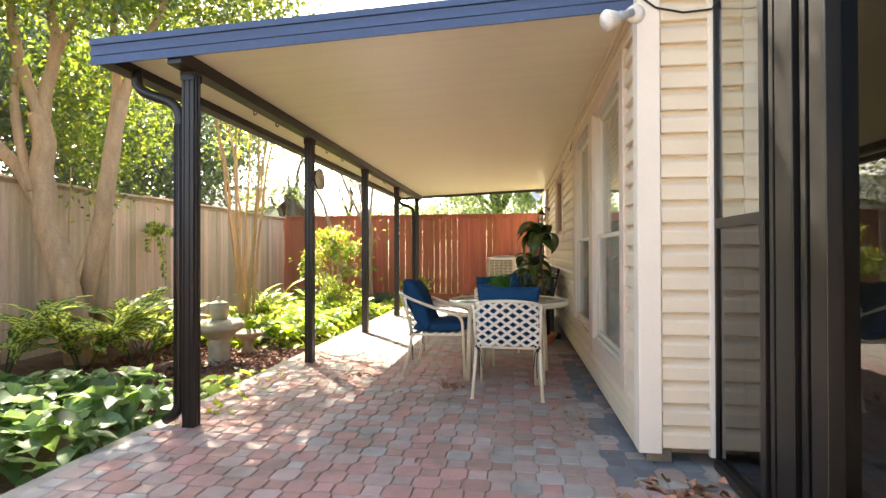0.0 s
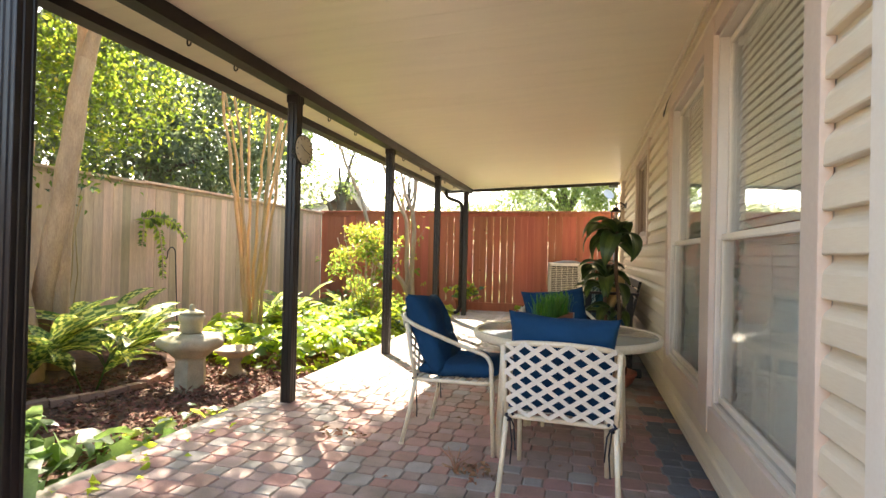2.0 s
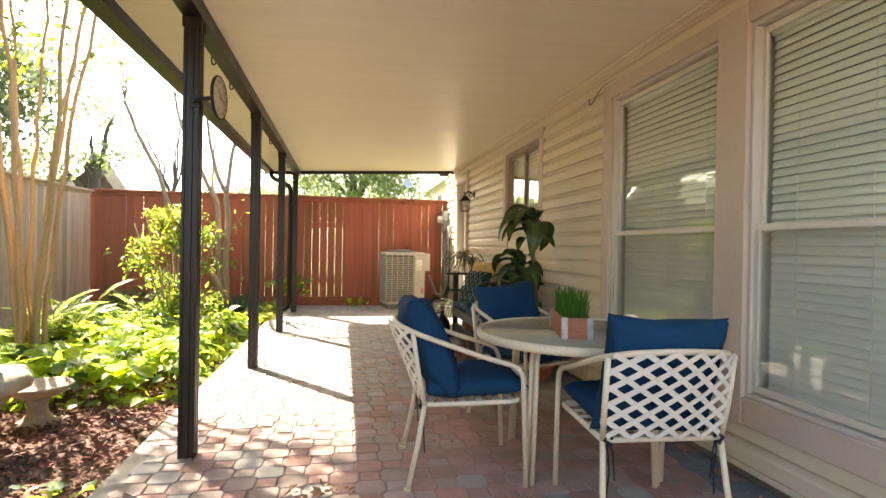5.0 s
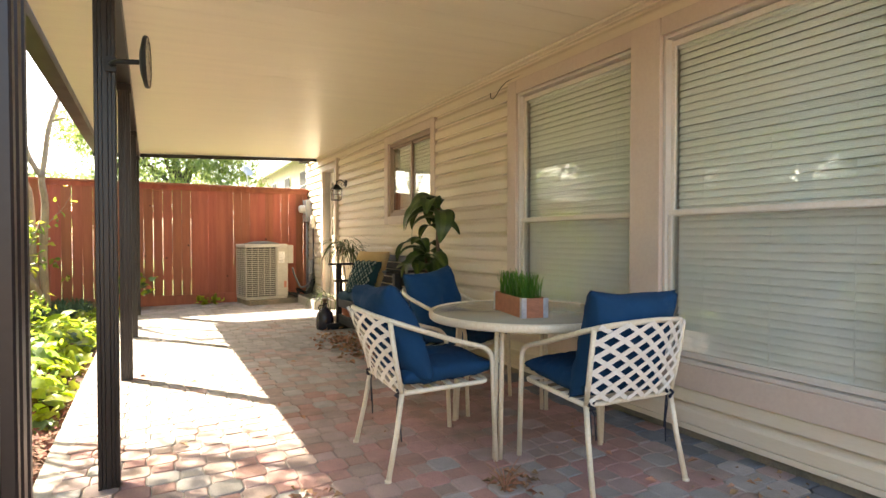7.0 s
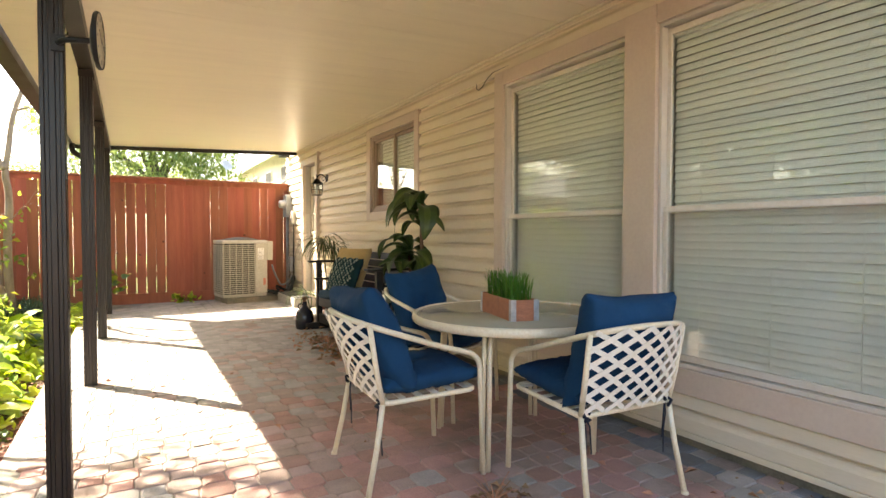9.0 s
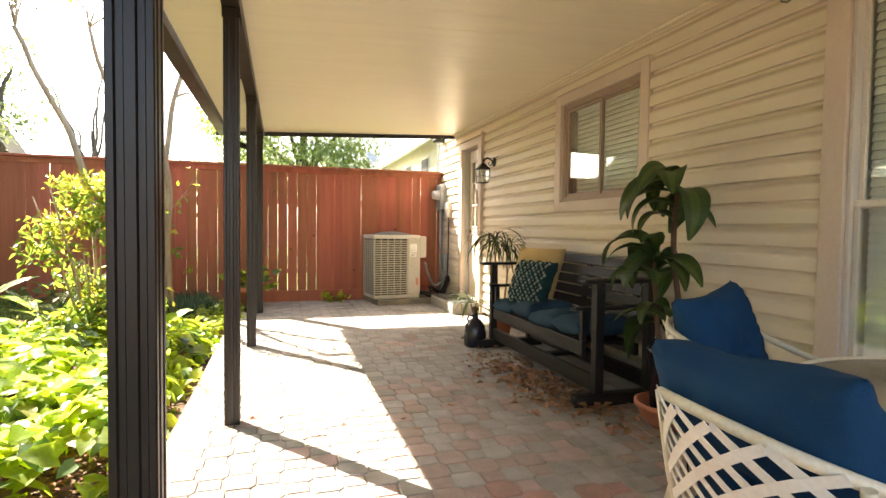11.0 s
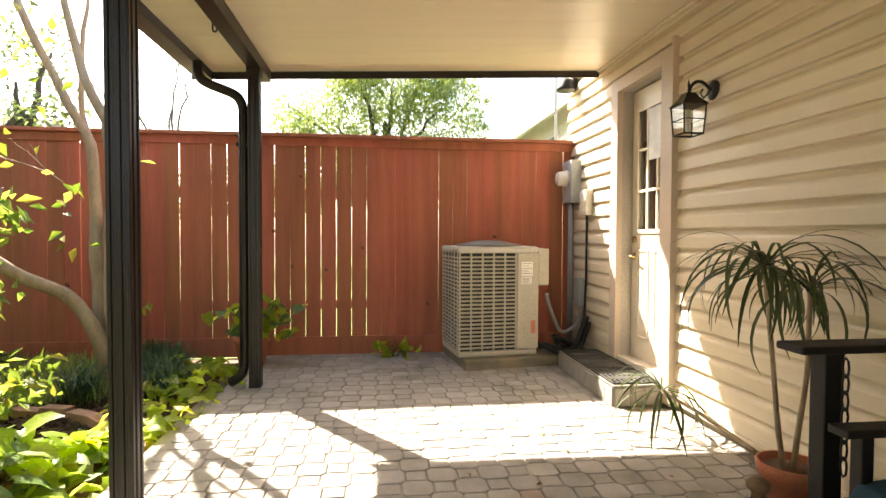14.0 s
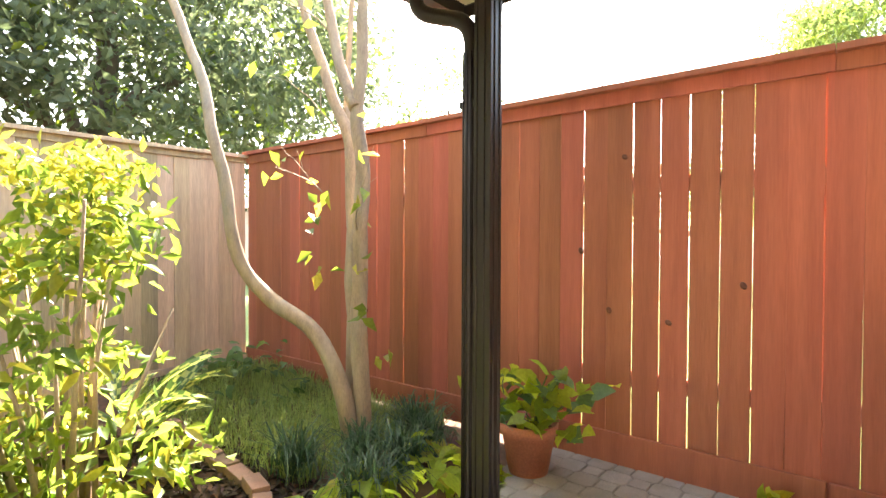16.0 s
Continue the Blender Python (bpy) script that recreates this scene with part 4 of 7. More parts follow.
box(bm, -0.083, -0.055, 0.03, -0.074, 0.055, 0.13, 0.005)
part("box_cover", bm, BOXWHITE, e)
bm = bmesh.new()
tube(bm, [(-0.03, 0, 0.0), (-0.03, 0.004, -0.6), (-0.035, 0.02, -0.95), (-0.05, 0.06, -1.30)], 0.011, 8)
part("cable", bm, FOAM, e)
e = thing("disconnect_box", pose(WALL - 0.022, 12.93, 0.50), "small grey electric disconnect box on the siding", "box")
bm = bmesh.new()
box(bm, -0.085, -0.06, 0, 0, 0.06, 0.26, 0.008)
part("box_body", bm, METERGREY, e)
bm = bmesh.new()
box(bm, -0.09, -0.066, 0.245, 0, 0.066, 0.268, 0.004)
part("box_lid", bm, METERGREY, e)
bm = bmesh.new()
tube(bm, rounded([(-0.04, -0.02, 0.0), (-0.06, -0.02, -0.16), (-0.25, -0.05, -0.28), (-0.40, -0.12, 0.02), (-0.44, -0.18, 0.14)], 0.1, 6), 0.017, 10)
part("flexible_conduit", bm, PVC, e)
e = thing("refrigerant_lines", pose(0.30, 12.72, 0.0), "black insulated refrigerant pipes coiled by the wall", "pipes")
for i, (dz, r, dy) in enumerate(((0.10, 0.03, 0.0), (0.06, 0.018, -0.08), (0.04, 0.012, 0.07))):
    bm = bmesh.new()
    tube(bm, rounded([(-0.14, 0.02, 0.26 - dz), (0.02, dy, 0.06 + dz), (0.16, dy - 0.08, 0.03 + dz * 0.6), (0.28, dy, 0.10 + dz), (0.37, dy + 0.04, 0.32 + dz)], 0.12, 6), r, 10)
    part("pipe", bm, FOAM, e)
for i in range(3):
    bm = bmesh.new()
    tube(bm, [(0.17 + 0.11 * math.cos(a * 0.5 + i), 0.02 + i * 0.03 + 0.05 * math.sin(a * 0.5 + i), 0.10 + 0.09 * math.sin(a * 0.5) + i * 0.03) for a in range(13)], 0.013, 8)
    part("coil", bm, FOAM, e)

# floods and wires
e = thing("corner_floodlight", pose(WALL - 0.05, WALL_Y0 - 0.03, 2.56), "white twin floodlight with one bulb on the house corner", "floodlight")
bm = bmesh.new()
lathe(bm, [(0.0, 0), (0.052, 0), (0.055, 0.012), (0.05, 0.03), (0.03, 0.04)], 18)
bmesh.ops.transform(bm, matrix=pose(0, 0, 0, 90, 0, 0), verts=bm.verts)
part("mount", bm, BOXWHITE, e)
bm = bmesh.new()
lathe(bm, [(0.0, 0), (0.022, 0.0), (0.024, 0.06), (0.03, 0.075), (0.03, 0.10)], 14)
bmesh.ops.transform(bm, matrix=pose(-0.02, -0.04, 0.0, 0, -112, 20), verts=bm.verts)
part("lamp_holder", bm, METERGREY, e)
bm = bmesh.new()
lathe(bm, [(0.022, 0.09), (0.035, 0.105), (0.055, 0.15), (0.06, 0.17), (0.052, 0.185), (0.0, 0.192)], 18)
bmesh.ops.transform(bm, matrix=pose(-0.02, -0.04, 0.0, 0, -112, 20), verts=bm.verts)
part("bulb", bm, BOXWHITE, e)
e = thing("wall_wire", pose(0, 0, 0), "thin black cable slung across the siding corner", "cable")
bm = bmesh.new()
tube(bm, [(WALL - 0.03, WALL_Y0 - 0.05, 2.66), (WALL + 0.06, WALL_Y0 - 0.055, 2.585), (0.95, WALL_Y0 - 0.05, 2.55), (1.10, WALL_Y0 - 0.05, 2.56), (1.13, WALL_Y0 - 0.1, 2.60), (1.10, 2.6, 2.80)], 0.006, 6)
part("cable_run", bm, IRON, e)
e = thing("dome_floodlight", pose(WALL - 0.022, 13.22, 2.66), "black dome floodlight on the siding above the fence", "floodlight")
bm = bmesh.new()
lathe(bm, [(0.10, 0), (0.098, 0.03), (0.08, 0.085), (0.045, 0.12), (0.0, 0.13)], 20, (-0.10, 0, 0))
part("dome", bm, IRON, e)
bm = bmesh.new()
box(bm, -0.05, -0.05, 0.02, 0.0, 0.05, 0.14, 0.006)
part("wall_mount", bm, IRON, e)
e = thing("wire_hook", pose(WALL - 0.02, 6.66, 2.47), "bent black wire hanging below the ceiling", "wire")
bm = bmesh.new()
tube(bm, [(0, -1.2, 0.10), (-0.005, -0.6, 0.10), (-0.01, -0.12, 0.09), (-0.025, -0.05, 0.05), (-0.03, 0.0, 0.0), (-0.03, 0.06, -0.02), (-0.028, 0.10, 0.0), (-0.02, 0.11, 0.045)], 0.004, 6)
part("wire_run", bm, IRON, e)

# glazed room beside the path
gl = thing("sunroom_wall", pose(1.12, 0, 0), "dark bronze framed glass wall of a sunroom", "window", kind="structure")


def bar(y0, y1, z0, z1, x0=-0.03, x1=0.05, mat=DARKBRONZE, name="window_frame", bev=0.004):
    bm = bmesh.new()
    box(bm, x0, y0, z0, x1, y1, z1, bev)
    return part(name, bm, mat, gl)


bar(3.140, 3.156, 0.0, 2.9, -0.012, 0.03)
bar(2.52, 3.134, 0.0, 0.05)
bar(2.52, 3.134, 1.33, 1.385, -0.015, 0.03)
bar(2.52, 3.134, 2.84, 2.9)
for k, (a, b, x0) in enumerate(((2.47, 2.517, -0.05), (2.435, 2.467, -0.03), (2.395, 2.432, -0.045), (2.36, 2.392, -0.03), (2.22, 2.357, -0.055), (2.185, 2.217, -0.03), (2.145, 2.182, -0.045), (2.11, 2.142, -0.03), (2.005, 2.107, -0.05))):
    bar(a, b, 0.0, 2.9, x0, 0.06)
bar(-6, 2.002, 0.0, 0.09)
bar(-6, 2.002, 2.84, 2.9)
for a, b, z0, z1, mat in ((2.522, 3.132, 1.387, 2.838, GLASS), (2.522, 3.132, 0.052, 1.328, DARKGLASS), (-5.9, 2.0, 0.092, 2.838, DARKGLASS)):
    bar(a, b, z0, z1, 0.004, 0.01, mat, "pane", 0).visible_shadow = False
bm = bmesh.new()
box(bm, 1.16, -6, -0.02, 2.6, 3.16, 0.02)
setting("sunroom_floor", bm, ROOM, "dim floor of the sunroom", "floor")
bm = bmesh.new()
box(bm, 2.6, -6.0, -0.2, 2.75, 3.16, 2.9)
setting("wall_sunroom", bm, ROOM, "plain back wall of the sunroom", "wall")
bm = bmesh.new()
box(bm, 1.06, -6.0, 2.903, 2.75, 3.16, 3.0)
setting("ceiling_sunroom", bm, ROOM, "plain ceiling of the sunroom", "ceiling")
# pale sheet added in place of a reflection on the pane
e = thing("folded_curtain", pose(1.36, 2.86, 1.62), "pale blue-white sheet standing in for a reflection in the glass", "curtain")
bm = bmesh.new()
cols = []
for j in range(9):
    zz = j / 8 * 1.2
    w = 0.05 + 0.23 * math.sin(min(1, zz / 0.7) * 1.5)
    cols.append([bm.verts.new((0.035 * math.sin(i * 1.5 + j * 0.2), (i / 12 - 0.5) * 2 * w + 0.06 * (1 - zz), zz)) for i in range(13)])
for a, b in zip(cols, cols[1:]):
    for i in range(12):
        bm.faces.new((a[i], a[i + 1], b[i + 1], b[i])).smooth = True
bmesh.ops.solidify(bm, geom=bm.faces, thickness=0.004)
part("cloth", bm, PAPER, e)

# clock on its bracket
e = thing("outdoor_clock", pose(POST_X, POSTS_Y[1], 1.99, 0, 0, -6), "round aged outdoor clock on a bracket from a post", "clock")
bm = bmesh.new()
tube(bm, rounded([(0.03, -0.046, 0), (0.06, -0.10, 0.0), (0.18, -0.135, 0.0)], 0.03), 0.012, 8)
box(bm, 0.005, -0.053, -0.035, 0.055, -0.0455, 0.035, 0.002)
part("bracket", bm, IRON, e)
for nm, prof, mat in (("case", [(0.0, 0.0), (0.06, 0.0), (0.112, 0.014), (0.117, 0.022), (0.115, 0.032), (0.111, 0.032), (0.110, 0.028), (0.0, 0.0275)], IRON), ("dial", [(0.0, 0.0285), (0.109, 0.0285), (0.109, 0.03), (0.0, 0.0305)], DIAL)):
    bm = bmesh.new()
    lathe(bm, prof, 32)
    bmesh.ops.transform(bm, matrix=pose(0.165, -0.14, 0, 0, 90, 0), verts=bm.verts)
    part(nm, bm, mat, e)
bm = bmesh.new()
for i in range(12):
    a = i * math.pi / 6
    box(bm, 0.1715, -0.004, 0.08, 0.1725, 0.004, 0.096, m=Matrix.Rotation(a, 4, "X"))
box(bm, 0.1728, -0.004, -0.01, 0.1738, 0.004, 0.055, m=Matrix.Rotation(0.9, 4, "X"))
box(bm, 0.174, -0.003, -0.01, 0.175, 0.003, 0.08, m=Matrix.Rotation(-1.9, 4, "X"))
bmesh.ops.translate(bm, vec=(0.025, -0.14, 0), verts=bm.verts)
part("markings", bm, INK, e)

# ---- air conditioner ----
bm = bmesh.new()
box(bm, 0.03, -0.05, -0.02, 0.98, 0.72, 0.085, 0.012)
tagged(part("equipment_pad", bm, FOUNDATION, m=pose(-0.565, 12.55, 0, 0, 0, 8)), "low concrete pad under the air conditioner", "pad")
ac = thing("air_conditioner", pose(-0.58, 12.61, 0.085, 0, 0, 7), "beige outdoor air conditioner with louvred sides", "air conditioner")
AW, AD, AH = 0.76, 0.60, 1.0
bm = bmesh.new()
box(bm, 0.02, 0.02, 0.02, AW - 0.02, AD - 0.02, AH - 0.058)
part("coil_core", bm, ACDARK, ac)
bm = bmesh.new()
box(bm, 0, 0, 0, AW, AD, 0.055, 0.02)
part("base_pan", bm, ACSHEET, ac)
bm = bmesh.new()
box(bm, -0.008, -0.008, AH - 0.06, AW + 0.008, AD + 0.008, AH, 0.024)
part("top_cover", bm, ACTOP, ac)
bm = bmesh.new()
lathe(bm, [(0.31, 0), (0.31, 0.012), (0.12, 0.05), (0.0, 0.055)], 28, (AW / 2, AD / 2, AH))
part("fan_guard", bm, ACGUARD, ac, "grey wire fan guard")
bm = bmesh.new()
box(bm, AW - 0.20, -0.012, 0.058, AW + 0.004, 0.22, AH - 0.061, 0.006)
part("corner_panel", bm, ACSHEET, ac)
bm = bmesh.new()
box(bm, AW + 0.005, -0.006, AH - 0.36, AW + 0.11, 0.28, AH - 0.02, 0.008)
part("control_box", bm, ACSHEET, ac)
nl = 24
bm = bmesh.new()
box(bm, 0, 0, 0, AW - 0.215, 0.016, 0.013, 0.002)
lf = mesh_of("louvre", bm, ACSHEET)
bm = bmesh.new()
box(bm, 0, 0, 0, 0.016, AD, 0.013, 0.002)
ls = mesh_of("louvre", bm, ACSHEET)
for i in range(nl):
    zz = 0.075 + i * (AH - 0.145) / nl
    part("louvre", lf, None, ac, m=pose(0.006, 0.0, zz, 25, 0, 0))
    part("louvre", ls, None, ac, m=pose(0.0, 0.0, zz, 0, 25, 0))
for i in range(6):
    bm = bmesh.new()
    xx = 0.012 + i * (AW - 0.225) / 5
    box(bm, xx - 0.008, -0.006, 0.055, xx + 0.008, 0.004, AH - 0.058, 0.003)
    part("vertical_bar", bm, ACSHEET, ac)
for i in range(6):
    bm = bmesh.new()
    yy = 0.03 + i * (AD - 0.06) / 5
    box(bm, -0.006, yy - 0.008, 0.055, 0.004, yy + 0.008, AH - 0.058, 0.003)
    part("vertical_bar", bm, ACSHEET, ac)
for nm, dims, mat in (("rating_label", (AW - 0.165, -0.0145, AH - 0.27, AW - 0.055, -0.0125, AH - 0.14), LABELW), ("rating_label", (AW - 0.165, -0.0145, AH - 0.345, AW - 0.065, -0.0125, AH - 0.28), LABELW), ("warning_label", (AW - 0.07, -0.0145, 0.20, AW - 0.025, -0.0125, 0.32), LABELP)):
    bm = bmesh.new()
    box(bm, *dims)
    lab = part(nm, bm, mat, ac)
    if nm == "rating_label":
        bm = bmesh.new()
        for k in range(5):
            zz = dims[5] - 0.012 - k * (dims[5] - dims[2] - 0.016) / 5
            box(bm, dims[0] + 0.008, -0.0152, zz - 0.004, dims[3] - 0.01 - 0.02 * (k % 2), -0.0148, zz)
        part("print_bars", bm, INK, lab)

# ---- table and chairs ----
TC = (-0.06, 5.27)
tb = thing("round_table", pose(TC[0], TC[1], 0, 0, 0, 10), "round cream metal patio table with speckled top", "table")
bm = bmesh.new()
lathe(bm, [(0.0, 0.715), (0.555, 0.715), (0.555, 0.7385), (0.0, 0.7387)], 64)
part("tabletop", bm, TABLETOP, tb)
bm = bmesh.new()
tube(bm, [(0.567 * math.cos(a * math.pi / 32), 0.567 * math.sin(a * math.pi / 32), 0.722) for a in range(65)], 0.02, 10, flat=(0.014, 0.024))
part("rim", bm, CREAM, tb)
for k in range(4):
    a = math.radians(25 + 90 * k) + math.pi
    for s in (-1, 1):
        bm = bmesh.new()
        nx, ny = -math.sin(a) * 0.016 * s, math.cos(a) * 0.016 * s
        tube(bm, rounded([(0.30 * math.cos(a) + nx, 0.30 * math.sin(a) + ny, 0.70), (0.43 * math.cos(a) + nx, 0.43 * math.sin(a) + ny, 0.69), (0.46 * math.cos(a) + nx, 0.46 * math.sin(a) + ny, 0.0)], 0.06), 0.0135, 10)
        part("leg", bm, CREAM, tb)


def cushion_mesh(name, w, d, h, mat, puff=0.5, sag=0.0, seed=1, tuft=True, lobes=1, pinch=0.05):
    """A stuffed pad: full in the middle, thin at the seams, with pulled corners and a button dimple."""
    bm = bmesh.new()
    n = 36
    r = random.Random(seed)
    grids = []
    for s in (1, -1):
        g = []
        for j in range(n + 1):
            row = []
            for i in range(n + 1):
                u, v = 2 * i / n - 1, 2 * j / n - 1
                lu = u if lobes == 1 else ((u + 1) * lobes / 2) % 1 * 2 - 1
                if lobes > 1 and i == n:
                    lu = 1
                e1 = max(0.0, 1 - abs(lu) ** 3.2) ** 0.5
                e2 = max(0.0, 1 - abs(v) ** 3.2) ** 0.5
                z = s * h / 2 * (0.10 + 0.90 * e1 * e2)
                if lobes > 1:
                    z = s * h / 2 * (0.35 + 0.65 * e1) * (0.08 + 0.92 * e2)
                if tuft:
                    z *= 1 - 0.45 * math.exp(-(lu * lu + v * v) / 0.02) * (1 if s > 0 else 0.6)
                z += 0.015 * noise.noise(Vector((u * 2.2, v * 2.2, seed * 3.1 + s))) + 0.008 * noise.noise(Vector((u * 4 + v * 3, v * 9, seed + s))) + 0.006 * abs(noise.noise(Vector((u * 9, v * 5, seed + s))))
                pin = 1 - pinch * (1 - abs(v) ** 2) * abs(u) ** 6
                pin2 = 1 - pinch * (1 - abs(u) ** 2) * abs(v) ** 6
                edge = max(abs(u), abs(v)) > 0.999
                if edge:
                    z = 0.004 * noise.noise(Vector((u * 5, v * 5, seed)))
                row.append((w / 2 * u * pin, d / 2 * v * pin2, z - sag * (u * u) * 0.0))
            g.append(row)
        grids.append(g)
    vt = [[bm.verts.new(p) for p in row] for row in grids[0]]
    vb = [[vt[j][i] if (i in (0, n) or j in (0, n)) else bm.verts.new(grids[1][j][i]) for i in range(n + 1)] for j in range(n + 1)]
    for j in range(n):
        for i in range(n):
            bm.faces.new((vt[j][i], vt[j][i + 1], vt[j + 1][i + 1], vt[j + 1][i])).smooth = True
            bm.faces.new((vb[j][i], vb[j + 1][i], vb[j + 1][i + 1], vb[j][i + 1])).smooth = True
    return mesh_of(name, bm, mat)


def chair_frame():
    """Cream tube armchair with a woven strap back; faces +y."""
    e = thing("patio_chair", pose(0, 0, 0), "cream metal armchair with woven white strap back", "chair", "chairs round the table")
    hw = 0.285
    # arms and top rail in one bent tube
    path = [(-hw, 0.29, 0.0), (-hw, 0.265, 0.60), (-hw - 0.005, 0.05, 0.66), (-hw, -0.24, 0.76), (-hw * 0.72, -0.355, 0.80), (0, -0.385, 0.812), (hw * 0.72, -0.355, 0.80), (hw, -0.24, 0.76), (hw + 0.005, 0.05, 0.66), (hw, 0.265, 0.60), (hw, 0.29, 0.0)]
    bm = bmesh.new()
    tube(bm, rounded(path, 0.075, 6), 0.0135, 10)
    part("arm_rail", bm, CREAM, e)
    bm = bmesh.new()
    seat = [(-0.262, -0.23, 0.415), (-0.272, 0.25, 0.43), (0.272, 0.25, 0.43), (0.262, -0.23, 0.415), (-0.262, -0.23, 0.415)]
    tube(bm, rounded(seat, 0.05, 4), 0.0125, 10)
    part("seat_frame", bm, CREAM, e)
    for s in (-1, 1):
        bm = bmesh.new()
        tube(bm, [(0.262 * s, -0.23, 0.415), (0.272 * s, -0.262, 0.22), (0.285 * s, -0.31, 0.0)], 0.013, 10)
        part("leg", bm, CREAM, e)
        bm = bmesh.new()
        tube(bm, [(0.262 * s, -0.23, 0.415), (0.270 * s, -0.262, 0.57), (0.274 * s, -0.295, 0.775)], 0.0125, 10)
        part("back_upright", bm, CREAM, e)
        bm = bmesh.new()
        lathe(bm, [(0.0, 0), (0.017, 0), (0.017, 0.012), (0.0, 0.014)], 12, (0.285 * s, -0.31, -0.001))
        part("foot_cap", bm, CREAM, e)
        bm = bmesh.new()
        tube(bm, [(0.245 * s, -0.225, 0.415), (0.240 * s, -0.235, 0.36), (0.232 * s, -0.23, 0.28), (0.240 * s, -0.225, 0.17)], 0.0038, 6)
        tube(bm, [(0.245 * s, -0.225, 0.415), (0.222 * s, -0.24, 0.37), (0.212 * s, -0.24, 0.25)], 0.0038, 6)
        tube(bm, [(0.225 * s, -0.245, 0.425), (0.245 * s, -0.225, 0.44), (0.262 * s, -0.25, 0.42), (0.235 * s, -0.255, 0.405), (0.252 * s, -0.24, 0.395)], 0.008, 6)
        part("cushion_tie", bm, TIE, e, "dark cord tying the cushion")

    def on_back(u, v):
        """Point of the strapped back: u -1..1 across, v 0..1 up."""
        x = 0.272 * u
        bow = 1 - u * u
        z = 0.43 + (0.355 + 0.025 * bow) * v
        y = -0.235 - 0.07 * v - bow * (0.085 * v + 0.03)
        return Vector((x, y, z))

    k, slant = 5, 1.9
    for sgn in (1, -1):
        for i in range(-2 * k, 2 * k + 1):
            u0 = i * 1.9 / k
            lo, hi = sorted(((-1.02 - u0) / (sgn * slant) + 0.5, (1.02 - u0) / (sgn * slant) + 0.5))
            lo, hi = max(0.0, lo), min(1.0, hi)
            if hi - lo < 0.06:
                continue
            v, f = [], []
            for q in range(9):
                t = lo + (hi - lo) * q / 8
                u = u0 + sgn * (t - 0.5) * slant
                p = on_back(u, t)
                du = (on_back(u + 0.02, t) - on_back(u - 0.02, t)).normalized()
                dv = (on_back(u, t + 0.02) - on_back(u, t - 0.02)).normalized()
                nrm = du.cross(dv).normalized()
                along = (dv * 0.355 + du * sgn * slant * 0.272).normalized()
                side = nrm.cross(along).normalized() * 0.0115
                p = p + nrm * 0.0024 * sgn
                v += [p + side + nrm * 0.0012, p - side + nrm * 0.0012, p - side - nrm * 0.0012, p + side - nrm * 0.0012]
                if q:
                    b = 4 * (q - 1)
                    f += [(b + n, b + (n + 1) % 4, b + 4 + (n + 1) % 4, b + 4 + n) for n in range(4)]
            f += [(3, 2, 1, 0), (32, 33, 34, 35)]
            part("strap", raw_mesh("strap", [tuple(p) for p in v], f, STRAP), None, e)
    for i in range(6):
        yy = -0.20 + i * 0.085
        bm = bmesh.new()
        box(bm, -0.255, yy - 0.017, 0.412 + i * 0.003, 0.255, yy + 0.017, 0.415 + i * 0.003)
        part("seat_strap", bm, STRAP, e)
    return e


chair = chair_frame()
CHAIRS = [(-0.04, 4.68, -4.0), (-0.73, 5.29, -94.0), (-0.08, 6.05, -155.0)]
chair.matrix_basis = pose(CHAIRS[0][0], CHAIRS[0][1], 0, 0, 0, CHAIRS[0][2])
for x, y, a in CHAIRS[1:]:
    copy_thing(chair, pose(x, y, 0, 0, 0, a))
seat_pad = cushion_mesh("seat_cushion", 0.51, 0.53, 0.13, BLUE, seed=3)
back_pad = cushion_mesh("back_cushion", 0.535, 0.54, 0.20, BLUE, seed=7, pinch=0.10)
for i, (x, y, a) in enumerate(CHAIRS):
    m = pose(x, y, 0, 0, 0, a)
    tagged(part("seat_cushion", seat_pad, None, m=m @ pose(0, 0.04, 0.488, 2, 0, 0)), "navy canvas seat cushion on a patio chair", "cushion", "blue chair cushions")
    lean, lift = ((76, 0.675), (66, 0.69), (72, 0.69))[i]
    tagged(part("back_cushion", back_pad, None, m=m @ pose((0, 0.01, -0.01)[i], (-0.185, -0.20, -0.19)[i], lift, 180 - lean, (2, -4, 5)[i], (0, 3, -2)[i])), "navy canvas back cushion leaning on a patio chair", "cushion", "blue chair cushions")

# planter box of grass on the table
bxm = pose(-0.14, 5.21, 0.739, 0, 0, -14)
pb = thing("planter_box", bxm, "orange wooden planter box with metal corners on the table", "planter")
for d in ((-0.078, -0.22, 0, 0.078, -0.205, 0.11), (-0.078, 0.205, 0, 0.078, 0.22, 0.11), (-0.078, -0.2048, 0.0, -0.064, 0.2048, 0.11), (0.064, -0.2048, 0.0, 0.078, 0.2048, 0.11), (-0.0638, -0.2048, 0.0, 0.0638, 0.2048, 0.085)):
    bm = bmesh.new()
    box(bm, *d, 0.002)
    part("board", bm, PLANTER, pb)
for sx in (-1, 1):
    for sy in (-1, 1):
        bm = bmesh.new()
        box(bm, sx * 0.079, sy * 0.222, 0, sx * 0.050, sy * 0.2205, 0.112)
        box(bm, sx * 0.0785, sy * 0.222, 0, sx * 0.080, sy * 0.195, 0.112)
        part("metal_corner", bm, GALV, pb, "galvanised corner strip")


